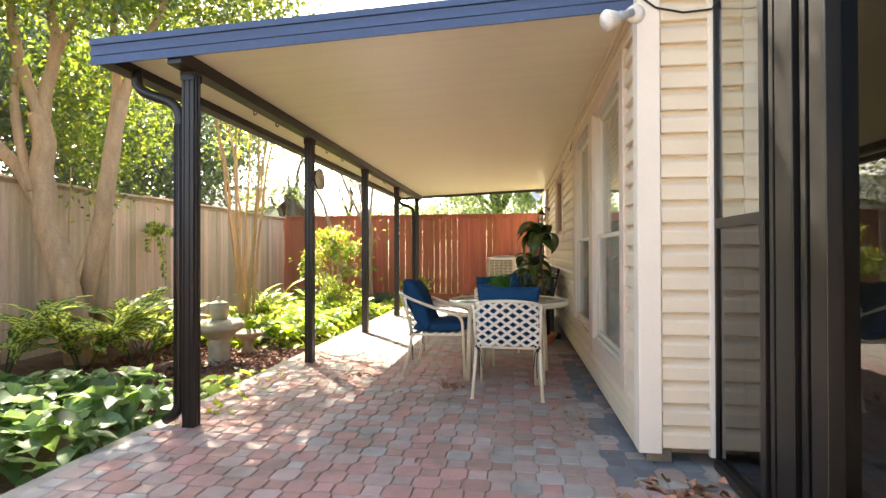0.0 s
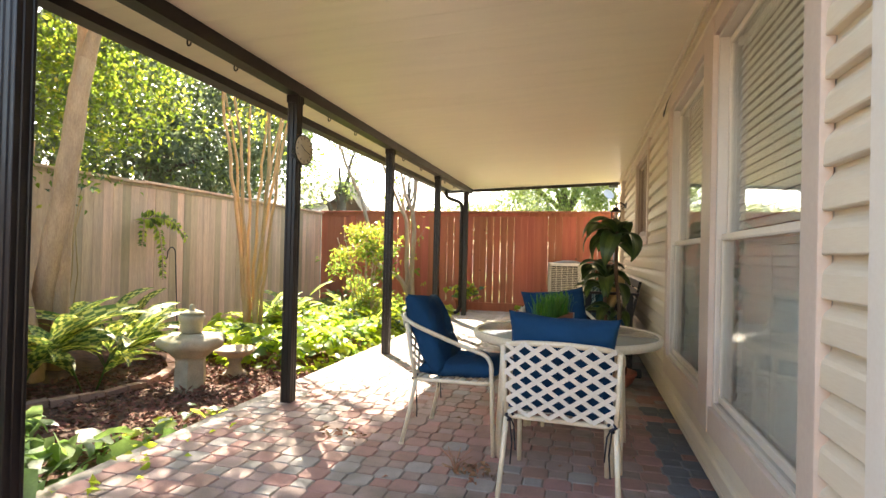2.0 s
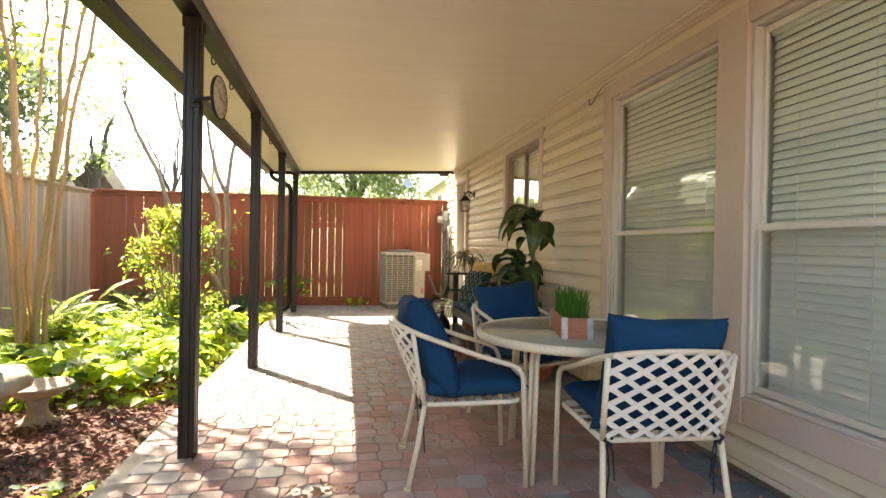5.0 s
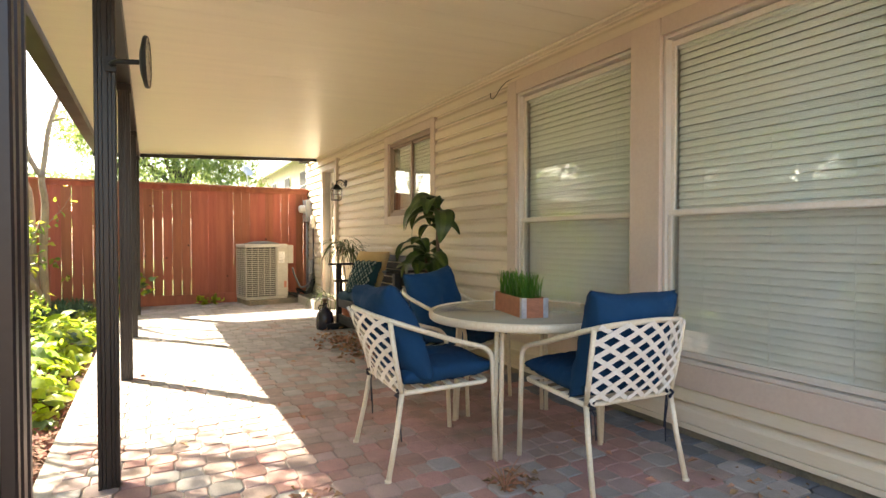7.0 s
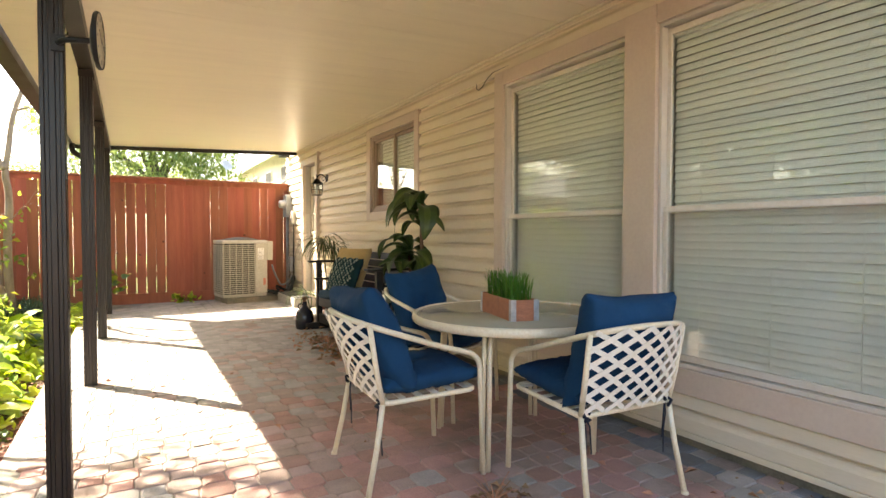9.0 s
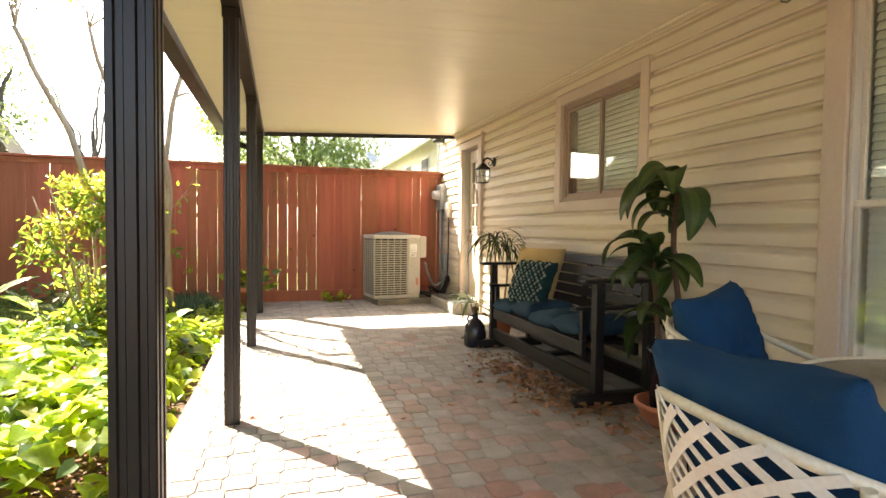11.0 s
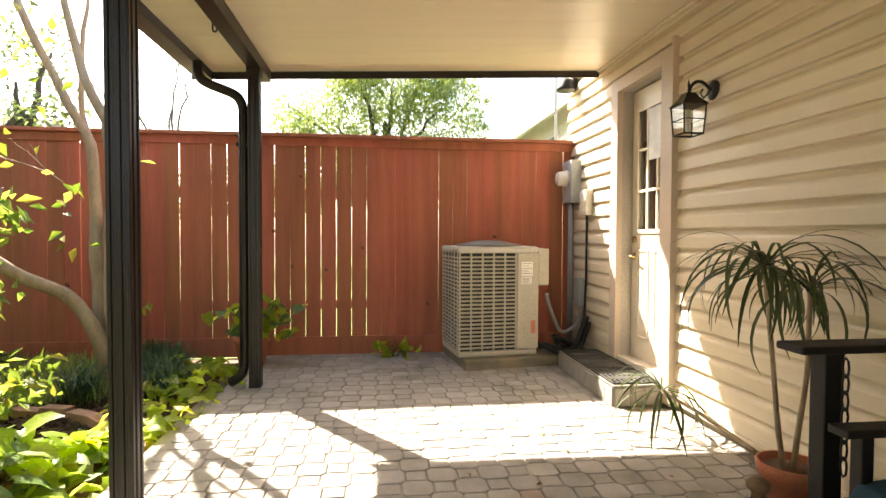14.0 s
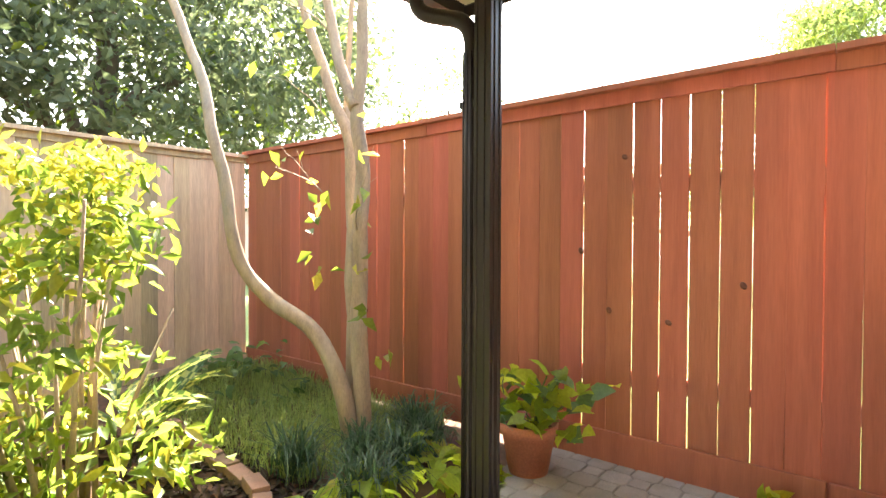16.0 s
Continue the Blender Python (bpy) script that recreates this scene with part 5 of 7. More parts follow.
def blades(n, area, h0, h1, width, spread, seed, droop=0.35):
    """Grass-like blades as verts and faces; area(r) gives a foot point."""
    r = random.Random(seed)
    v, f = [], []
    for i in range(n):
        p = Vector(area(r))
        a = r.uniform(0, 6.283)
        h = r.uniform(h0, h1)
        d = Vector((math.cos(a), math.sin(a), 0))
        s = Vector((-d.y, d.x, 0)) * width * r.uniform(0.7, 1.2)
        lean = r.uniform(0.1, 1) * spread
        pts = [p, p + d * lean * h * 0.3 + Vector((0, 0, h * 0.55)), p + d * lean * h * 0.75 + Vector((0, 0, h * (0.9 - droop * lean * 0.3))), p + d * lean * h * 1.15 + Vector((0, 0, h * (1.0 - droop * lean)))]
        b = len(v)
        for q, w in zip(pts, (0.7, 1.0, 0.7)):
            v += [q - s * w, q + s * w]
        v.append(pts[3])
        f += [(b, b + 1, b + 3, b + 2), (b + 2, b + 3, b + 5, b + 4), (b + 4, b + 5, b + 6)]
    return v, f


v, f = blades(420, lambda r: (r.uniform(-0.06, 0.06), r.uniform(-0.2, 0.2), 0.08), 0.10, 0.19, 0.0028, 0.5, 3)
grass_tuft = tagged(part("grass_tuft", raw_mesh("grass_tuft", v, f, L_FAKE), m=bxm), "bright green grass growing from the planter box", "grass", kind="stuff")

# ---- glider bench ----
gb = thing("glider_bench", pose(0, 0, 0), "black painted wooden glider bench with slatted back", "bench")


def gbar(name, *d, bev=0.005, m=None):
    bm = bmesh.new()
    box(bm, *d, bev)
    return part(name, bm, BLACKWOOD, gb, m=m)


GY0, GY1 = 7.56, 9.42
for yy, s in ((GY0, 1), (GY1, -1)):
    gbar("foot", -0.08, yy - 0.045, 0.0, 0.64, yy + 0.045, 0.085, bev=0.02)
    gbar("post", 0.07, yy - 0.03, 0.086, 0.135, yy + 0.03, 0.835)
    gbar("post", 0.48, yy - 0.03, 0.086, 0.545, yy + 0.03, 0.835)
    gbar("arm_board", -0.03, yy - 0.055, 0.836, 0.60, yy + 0.055, 0.862, bev=0.008)
    for xx in (0.10, 0.51):
        bm = bmesh.new()
        for k in range(7):
            zz = 0.80 - k * 0.05
            ring = [(xx + (0.011 * math.cos(a * math.pi / 4) if k % 2 else 0), yy + s * 0.07 + (0 if k % 2 else 0.011 * math.cos(a * math.pi / 4)), zz + 0.03 * math.sin(a * math.pi / 4)) for a in range(9)]
            tube(bm, ring, 0.0035, 5)
        part("chain", bm, IRON, gb, "dark steel chain")
for xx in (0.10, 0.51):
    gbar("base_rail", xx - 0.02, GY0 + 0.046, 0.09, xx + 0.02, GY1 - 0.046, 0.20)
gbar("cross_brace", 0.121, 8.45, 0.12, 0.489, 8.53, 0.15)
SY0, SY1 = GY0 + 0.12, GY1 - 0.12
gbar("seat_front_rail", 0.055, SY0, 0.31, 0.09, SY1, 0.415)
gbar("seat_back_rail", 0.49, SY0, 0.29, 0.525, SY1, 0.38)
for i in range(5):
    gbar("seat_slat", 0.095 + i * 0.078, SY0, 0.40 - i * 0.009, 0.163 + i * 0.078, SY1, 0.418 - i * 0.009, bev=0.004)
for i in range(6):
    z = 0.45 + i * 0.09
    gbar("back_slat", 0, SY0, 0, 0.02, SY1, 0.078, bev=0.004, m=pose(0.49 + (z - 0.42) * 0.22, 0, z, 0, 12, 0))
for yy in (SY0 + 0.12, (SY0 + SY1) / 2, SY1 - 0.12):
    gbar("back_upright", 0.022, yy - 0.03, 0, 0.045, yy + 0.03, 0.62, bev=0.004, m=pose(0.475, 0, 0.37, 0, 12, 0))
for yy in (SY0 + 0.03, SY1 - 0.03):
    gbar("armrest", 0.0, yy - 0.035, 0.63, 0.54, yy + 0.035, 0.655, bev=0.006)
    gbar("armrest_post", 0.06, yy - 0.02, 0.416, 0.10, yy + 0.02, 0.629)
pad2 = cushion_mesh("bench_cushion", 0.80, 0.47, 0.17, TEAL, seed=12, tuft=True, lobes=2)
for yy in (SY0 + 0.42, SY1 - 0.42):
    tagged(part("bench_cushion", pad2, None, m=pose(0.27, yy, 0.475, 0, 4, 90)), "faded blue tufted bench cushion on the glider", "cushion", "glider seat cushions")
tagged(part("throw_pillow", cushion_mesh("throw_pillow", 0.54, 0.52, 0.16, MUSTARD, seed=21, tuft=False), None, m=pose(0.37, 9.02, 0.78, 0, -68, 22) @ pose(0, 0, 0, 0, 0, 90)), "mustard yellow square pillow leaning on the glider", "pillow")
pp = thing("patterned_pillow", pose(0.21, 8.77, 0.715, 0, -66, 20) @ pose(0, 0, 0, 0, 0, 90), "dark teal pillow with a pale woven diamond pattern", "pillow")
part("pillow_body", cushion_mesh("pillow_body", 0.45, 0.42, 0.14, PATTERN_D, seed=22, tuft=False), None, pp)


def pillow_z(u, v, h):
    return h / 2 * (0.10 + 0.90 * max(0.0, 1 - abs(u) ** 3.2) ** 0.5 * max(0.0, 1 - abs(v) ** 3.2) ** 0.5)


for sgn in (1, -1):
    for i in range(-4, 5):
        bm = bmesh.new()
        rows = []
        for s in range(-20, 21):
            v = s / 20 * 0.93
            u = i * 0.46 + sgn * v * 0.85
            if abs(u) > 0.93:
                continue
            p = Vector((0.225 * u, 0.21 * v, pillow_z(u, v, 0.14) + 0.017))
            rows.append([bm.verts.new(p + Vector((0.010, -0.006 * sgn, 0))), bm.verts.new(p + Vector((-0.010, 0.006 * sgn, 0)))])
        if len(rows) > 2:
            for a, b in zip(rows, rows[1:]):
                bm.faces.new((a[0], a[1], b[1], b[0]))
            bmesh.ops.solidify(bm, geom=bm.faces, thickness=0.006)
            part("woven_band", bm, PATTERN_D, pp)
        else:
            bm.free()
for i in range(-3, 4):
    for j in range(-3, 4):
        u, v = i * 0.46 * 0.5 * 1.0, j * 0.27
        if (i + j) % 2 or abs(u) > 0.85 or abs(v) > 0.88:
            continue
        bm = bmesh.new()
        for k in range(-3, 4):
            w = 0.037 - abs(k) * 0.0095
            p = (0.225 * u, 0.21 * v + k * 0.0105, pillow_z(u, v + k * 0.05, 0.14) + 0.013)
            box(bm, p[0] - w, p[1] - 0.0036, p[2] - 0.010, p[0] + w, p[1] + 0.0036, p[2] + 0.003)
        part("woven_diamond", bm, PATTERN_L, pp)

# dark jug
e = thing("stoppered_jug", pose(-0.06, 9.5, 0), "dark glazed ceramic jug with stopper on the paving", "jug")
bm = bmesh.new()
lathe(bm, [(0.0, 0), (0.10, 0.0), (0.112, 0.02), (0.115, 0.12), (0.10, 0.21), (0.06, 0.265), (0.032, 0.285), (0.028, 0.325), (0.036, 0.335), (0.03, 0.342), (0.0, 0.342)], 28)
part("body", bm, GLAZE, e)
bm = bmesh.new()
lathe(bm, [(0.02, 0.342), (0.022, 0.36), (0.035, 0.372), (0.036, 0.39), (0.02, 0.405), (0.0, 0.408)], 14)
part("stopper", bm, CORK, e)
bm = bmesh.new()
tube(bm, [(-0.03, 0, 0.31), (-0.07, 0, 0.315), (-0.085, 0, 0.28), (-0.07, 0, 0.255)], 0.009, 8)
part("handle", bm, GLAZE, e)

# ---- plants ----
def rand_dirs(rs, n, up=0.0):
    d = rs.normal(size=(n, 3))
    d[:, 2] += up
    return d / np.linalg.norm(d, axis=1)[:, None]


def leaf_cloud(name, centres, axes, normals, length, width, mats, picks, fold=0.25, kind="pointed"):
    """Many leaves in one mesh: each a folded blade from its stalk point along its axis."""
    n = len(centres)
    side = np.cross(axes, normals)
    side /= np.linalg.norm(side, axis=1)[:, None] + 1e-9
    nrm = np.cross(side, axes)
    L, W = length[:, None], width[:, None]
    if kind == "pointed":
        p = [centres, centres + axes * L * 0.42 + side * W * 0.5 + nrm * W * fold, centres + axes * L + nrm * (-L * 0.10), centres + axes * L * 0.42 - side * W * 0.5 + nrm * W * fold]
        faces = np.array([[0, 1, 2], [0, 2, 3]])
    else:  # heart-shaped broad leaf, drooping at the tip
        mid = centres + axes * L * 0.45
        p = [centres + axes * L * 0.10, centres + side * W * 0.36 + axes * L * -0.03 + nrm * W * fold * 0.7, mid + side * W * 0.5 - axes * L * 0.12 + nrm * W * fold, mid + side * W * 0.30 + axes * L * 0.28 + nrm * W * fold * 0.35, centres + axes * L - nrm * L * 0.2, mid - side * W * 0.30 + axes * L * 0.28 + nrm * W * fold * 0.35, mid - side * W * 0.5 - axes * L * 0.12 + nrm * W * fold, centres - side * W * 0.36 + axes * L * -0.03 + nrm * W * fold * 0.7, mid + axes * L * 0.1]
        faces = np.array([[0, 1, 2], [0, 2, 8], [8, 2, 3], [8, 3, 4], [8, 4, 5], [8, 5, 6], [0, 8, 6], [0, 6, 7]])
    k = len(p)
    verts = np.stack(p, axis=1).reshape(-1, 3)
    fs = (faces[None] + (np.arange(n) * k)[:, None, None]).reshape(-1, 3)
    slots = np.repeat(picks, len(faces))
    me = bpy.data.meshes.new(name)
    me.vertices.add(len(verts))
    me.vertices.foreach_set("co", verts.ravel())
    me.loops.add(fs.size)
    me.loops.foreach_set("vertex_index", fs.ravel().astype(np.int32))
    me.polygons.add(len(fs))
    me.polygons.foreach_set("loop_start", np.arange(0, fs.size, 3, dtype=np.int32))
    me.polygons.foreach_set("loop_total", np.full(len(fs), 3, dtype=np.int32))
    for m in mats:
        me.materials.append(m)
    me.polygons.foreach_set("material_index", slots.astype(np.int32))
    me.update()
    me.validate()
    return me


def crown_mesh(name, blobs, per, size, mats, weights, seed, clump=0.35, aspect=0.5, droop=0.0, shell=0.55, k=14):
    """Leaves in clumps spread over uneven blobs (x, y, z, rx, ry, rz)."""
    rs = np.random.RandomState(seed)
    cs = []
    for bx, by, bz, rx, ry, rz in blobs:
        nc = max(6, int(per * rx * ry * rz ** 0.5 / k / clump))
        d = rand_dirs(rs, nc)
        rad = (shell + (1 - shell) * rs.rand(nc) ** 0.5)[:, None] * (0.8 + 0.35 * rs.rand(nc))[:, None]
        c = np.array([bx, by, bz]) + d * rad * np.array([rx, ry, rz])
        pts = np.repeat(c, k, axis=0) + rs.normal(size=(nc * k, 3)) * clump * np.array([1, 1, 0.7])
        if droop:
            pts[:, 2] -= rs.rand(nc * k) * droop
        cs.append(pts)
    pts = np.concatenate(cs)
    n = len(pts)
    ax = rand_dirs(rs, n, -0.3 - droop)
    nr = rand_dirs(rs, n, 1.0)
    ln = size * (0.7 + 0.6 * rs.rand(n))
    return leaf_cloud(name, pts, ax, nr, ln, ln * aspect, mats, rs.choice(len(mats), n, p=weights))


def limb(bm, pts, r0, r1, seg=9, wob=0.03, seed=0):
    """A tapered, slightly crooked branch through points."""
    pts = [Vector(p) for p in pts]
    out, radii = [], []
    n = 5
    m = (len(pts) - 1) * n
    for i in range(m + 1):
        k, s = min(i // n, len(pts) - 2), (i - min(i // n, len(pts) - 2) * n) / n
        a, b, c, d = pts[max(k - 1, 0)], pts[k], pts[k + 1], pts[min(k + 2, len(pts) - 1)]
        p = 0.5 * ((2 * b) + (c - a) * s + (2 * a - 5 * b + 4 * c - d) * s * s + (3 * b - a - 3 * c + d) * s ** 3)
        q = p * 2.3 + Vector((seed * 7.7, 0, 0))
        p = p + Vector((noise.noise(q), noise.noise(q + Vector((9, 0, 0))), 0)) * wob
        out.append(p)
        t = i / m
        radii.append((r0 + (r1 - r0) * t) * (1 + 0.10 * noise.noise(p * 4 + Vector((seed, 0, 0)))))
    tube(bm, out, r0, seg, radii)


def twigs(bm, tip, direction, r, rnd, depth, length):
    """Forking bare twigs."""
    end = Vector(tip) + Vector(direction) * length
    mid = (Vector(tip) + end) / 2 + Vector((rnd.uniform(-1, 1), rnd.uniform(-1, 1), rnd.uniform(-1, 1))) * length * 0.1
    tube(bm, [tip, mid, end], r, 5, [r, r * 0.8, r * 0.55])
    ends = [end]
    if depth:
        for k in range(2):
            d = (Vector(direction) + Vector((rnd.uniform(-0.7, 0.7), rnd.uniform(-0.7, 0.7), rnd.uniform(-0.2, 0.4)))).normalized()
            ends += twigs(bm, end if k else mid, d, r * 0.6, rnd, depth - 1, length * 0.75)
    return ends


# big crape myrtle by the side fence
ct = thing("crape_myrtle", pose(0, 0, 0), "multi-trunked crape myrtle with smooth tan bark and green leaves", "tree")
BX, BY = -5.42, 5.95
trunks = [
    ([(-5.12, 5.76, -0.15), (-5.19, 5.74, 0.36), (-5.37, 5.72, 1.0), (-5.55, 5.72, 1.54), (-5.62, 5.72, 2.02), (-5.60, 5.72, 2.56), (-5.66, 5.72, 2.87)], 0.17, 0.105),
    ([(-5.66, 5.72, 2.80), (-5.53, 5.72, 3.31), (-5.46, 5.72, 3.71), (-5.50, 5.72, 4.26), (-5.48, 5.72, 5.1)], 0.085, 0.04),
    ([(-5.60, 5.70, 2.75), (-5.77, 5.62, 3.35), (-5.89, 5.6, 3.82), (-5.96, 5.6, 4.37), (-6.04, 5.6, 5.2)], 0.075, 0.035),
    ([(-5.60, 5.72, 1.70), (-5.80, 5.66, 2.09), (-6.06, 5.60, 2.45), (-6.45, 5.6, 2.95), (-6.74, 5.7, 3.9)], 0.085, 0.05),
    ([(-5.70, 5.66, 1.95), (-5.84, 5.6, 2.68), (-5.88, 5.6, 3.35), (-5.94, 5.6, 4.3)], 0.06, 0.035),
    ([(-5.47, 5.72, 3.60), (-5.25, 5.72, 3.97), (-5.06, 5.72, 4.23), (-4.77, 5.72, 4.8)], 0.05, 0.025),
    ([(-5.42, 6.08, -0.15), (-5.36, 6.08, 0.41), (-5.27, 6.08, 0.98), (-5.16, 6.08, 1.55), (-5.05, 6.08, 2.19), (-4.96, 6.08, 2.69), (-4.87, 6.08, 3.11)], 0.125, 0.085),
    ([(-4.88, 6.08, 3.05), (-4.71, 6.08, 3.46), (-4.51, 6.08, 3.87), (-4.20, 6.08, 4.5)], 0.075, 0.03),
    ([(-4.97, 6.08, 2.65), (-4.95, 6.1, 3.33), (-5.00, 6.1, 3.83), (-4.96, 6.1, 4.6)], 0.07, 0.035),
    ([(-5.28, 6.18, -0.15), (-5.23, 6.17, 0.41), (-5.17, 6.15, 1.05), (-5.14, 6.14, 1.56), (-5.06, 6.12, 2.13)], 0.085, 0.055),
]
for i, (p, r0, r1) in enumerate(trunks):
    bm = bmesh.new()
    limb(bm, p, r0, r1, 12, 0.04, i)
    part("trunk", bm, BARK, ct)
# last cluster is added for the dappled shade it drops on the near paving
blobs = [(BX - 1.0, BY - 1.0, 4.9, 1.5, 1.5, 1.0), (BX + 0.3, BY - 0.4, 5.3, 1.6, 1.6, 1.1), (BX + 1.3, BY + 0.8, 4.7, 1.2, 1.2, 0.8), (BX - 0.8, BY + 1.6, 3.6, 0.9, 1.3, 1.0), (BX - 0.6, BY - 1.6, 3.4, 0.7, 1.0, 1.0), (BX - 0.1, BY + 0.55, 2.5, 0.3, 0.5, 0.8), (BX - 0.6, BY + 1.2, 3.0, 0.5, 0.9, 0.9), (BX + 0.9, BY - 0.9, 4.2, 0.9, 0.7, 0.5), (BX + 0.5, BY + 1.5, 5.2, 1.0, 1.0, 0.6)]
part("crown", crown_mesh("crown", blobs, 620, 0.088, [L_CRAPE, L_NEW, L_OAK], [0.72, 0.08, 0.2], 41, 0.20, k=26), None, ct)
bm = bmesh.new()
rnd = random.Random(8)
for i in range(9):
    x, y = BX - 0.1 + rnd.uniform(-0.25, 0.25), BY + 0.3 + rnd.uniform(-0.15, 0.35)
    tube(bm, [(x, y, -0.1), (x + rnd.uniform(-0.1, 0.1), y + 0.05, 0.9), (x + rnd.uniform(-0.2, 0.2), y + 0.1, rnd.uniform(1.6, 2.4))], 0.007, 5)
part("suckers", bm, BARK2, ct)

# slender crape myrtle with many stems
c2 = thing("crape_myrtle", pose(0, 0, 0), "slender crape myrtle with many yellow-brown stems in the bed", "tree")
QX, QY = -4.45, 8.35
rnd = random.Random(4)
for i in range(9):
    a = i * 2.4
    bm = bmesh.new()
    r = 0.05 + 0.11 * rnd.random()
    x, y = QX + r * math.cos(a) * 1.0, QY + r * math.sin(a)
    limb(bm, [(x, y, -0.15), (x + 0.05 * math.cos(a), y, 0.9), (x + (0.16 + 0.1 * rnd.random()) * math.cos(a), y + 0.15 * math.sin(a), 2.2), (x + 0.36 * math.cos(a), y + 0.4 * math.sin(a), 3.4), (x + 0.55 * math.cos(a), y + 0.6 * math.sin(a), 4.4), (x + 0.9 * math.cos(a), y + 0.9 * math.sin(a), 6.6)], 0.024 + 0.008 * rnd.random(), 0.010, 8, 0.05, i + 20)
    part("stem", bm, BARK2, c2)
# last four clusters are out of view, added to dapple the paving and sunroom
part("crown", crown_mesh("crown", [(QX, QY, 4.3, 1.0, 1.0, 0.55), (QX - 0.5, QY + 0.5, 4.9, 0.9, 0.9, 0.6), (QX + 0.6, QY - 0.5, 4.9, 0.9, 0.8, 0.5), (QX - 0.2, QY + 0.2, 3.2, 0.5, 0.5, 0.4), (QX + 0.8, QY - 0.3, 6.8, 1.5, 1.4, 0.8), (QX - 0.4, QY + 0.5, 7.6, 1.7, 1.6, 0.9), (QX + 1.5, QY - 1.6, 6.9, 1.2, 1.2, 0.7), (QX - 1.0, QY + 1.0, 6.0, 1.2, 1.0, 0.7)], 300, 0.085, [L_CRAPE, L_NEW], [0.6, 0.4], 43, 0.2), None, c2)

# forked tree in the far corner
c3 = thing("small_tree", pose(0, 0, 0), "small forked tree with pale bark and few leaves", "tree")
TX, TY = -3.53, 12.55
stems = [
    ([(TX + 0.03, TY + 0.02, -0.1), (TX + 0.02, TY - 0.05, 0.30), (TX - 0.16, TY - 0.13, 0.68), (TX - 0.475, TY - 0.25, 0.89), (TX - 0.645, TY - 0.37, 1.15), (TX - 0.745, TY - 0.43, 1.74), (TX - 0.94, TY - 0.50, 2.43), (TX - 1.19, TY - 0.55, 2.93), (TX - 1.4, TY - 0.6, 3.5)], 0.062, 0.026),
    ([(TX + 0.10, TY + 0.02, -0.1), (TX + 0.08, TY + 0.02, 0.8), (TX + 0.10, TY + 0.02, 1.7), (TX + 0.06, TY + 0.0, 2.15), (TX + 0.18, TY - 0.02, 2.9), (TX + 0.42, TY - 0.05, 3.7)], 0.062, 0.026),
    ([(TX - 0.02, TY + 0.08, -0.1), (TX - 0.06, TY + 0.1, 1.0), (TX - 0.10, TY + 0.1, 1.8), (TX - 0.32, TY + 0.1, 2.35), (TX - 0.62, TY + 0.1, 3.0), (TX - 0.85, TY + 0.1, 3.8)], 0.058, 0.022),
    ([(TX + 0.07, TY, 2.1), (TX - 0.12, TY - 0.02, 2.5), (TX - 0.22, TY - 0.05, 3.1), (TX - 0.30, TY - 0.08, 3.8)], 0.042, 0.018),
    ([(TX + 0.20, TY - 0.02, 2.95), (TX + 0.34, TY - 0.03, 3.0), (TX + 0.40, TY - 0.03, 2.98)], 0.02, 0.012),
    ([(TX - 0.10, TY + 0.1, 1.8), (TX - 0.20, TY + 0.16, 2.3), (TX - 0.18, TY + 0.2, 3.2)], 0.03, 0.014),
]
tips = []
for i, (p, r0, r1) in enumerate(stems):
    bm = bmesh.new()
    limb(bm, p, r0, r1, 10, 0.035, i + 40)
    part("stem", bm, BARK3, c3)
    tips.append(p[-1])
bm = bmesh.new()
rnd = random.Random(12)
ends = []
for tp in tips[:4]:
    for k in range(4):
        ends += twigs(bm, tp, Vector((rnd.uniform(-0.7, 0.7), rnd.uniform(-0.6, 0.6), 1)).normalized(), 0.014, rnd, 2, 0.5)
for z, dx in ((1.3, 0.3), (2.0, -0.4), (2.6, -0.5), (1.6, -0.9)):
    ends += twigs(bm, (TX + dx * 0.3, TY, z), Vector((dx, -0.2, 0.5)).normalized(), 0.006, rnd, 2, 0.28)
part("twigs", bm, BARK3, c3)["kind"] = "stuff"
rs = np.random.RandomState(9)
base = np.array([list(e_) for e_ in ends])
pts = base + rs.normal(size=(len(base), 3)) * 0.10
low = np.array([[TX - 0.12, TY - 0.08, 1.55], [TX - 0.2, TY - 0.1, 1.35], [TX + 0.25, TY - 0.1, 0.9], [TX + 0.3, TY - 0.1, 0.6], [TX - 0.2, TY - 0.1, 1.15], [TX + 0.1, TY - 0.1, 1.1]])
pts = np.concatenate([pts, np.repeat(low, 4, axis=0) + rs.normal(size=(len(low) * 4, 3)) * 0.045])
n = len(pts)
ln = 0.08 + 0.05 * rs.rand(n)
part("crown", leaf_cloud("crown", pts, rand_dirs(rs, n, -0.4), rand_dirs(rs, n, 0.8), ln, ln * 0.6, [L_CRAPE, L_NEW], rs.choice(2, n, p=[0.6, 0.4])), None, c3)

# leafy shrub
sh = thing("garden_shrub", pose(0, 0, 0), "bushy bright green shrub with yellow new leaves", "shrub")
SX, SY = -3.85, 11.1
rnd = random.Random(31)
tops = []
for i in range(18):
    a = rnd.uniform(0, 6.28)
    r = rnd.uniform(0.1, 0.6)
    tp = (SX + r * math.cos(a), SY + r * math.sin(a), rnd.uniform(0.8, 1.6))
    bm = bmesh.new()
    tube(bm, [(SX + 0.12 * math.cos(a), SY + 0.12 * math.sin(a), -0.12), (SX + 0.6 * r * math.cos(a), SY + 0.6 * r * math.sin(a), tp[2] * 0.5), tp], 0.012, 6, [0.016, 0.011, 0.006])
    tops.append(tp)
    part("stem", bm, BARK3, sh)
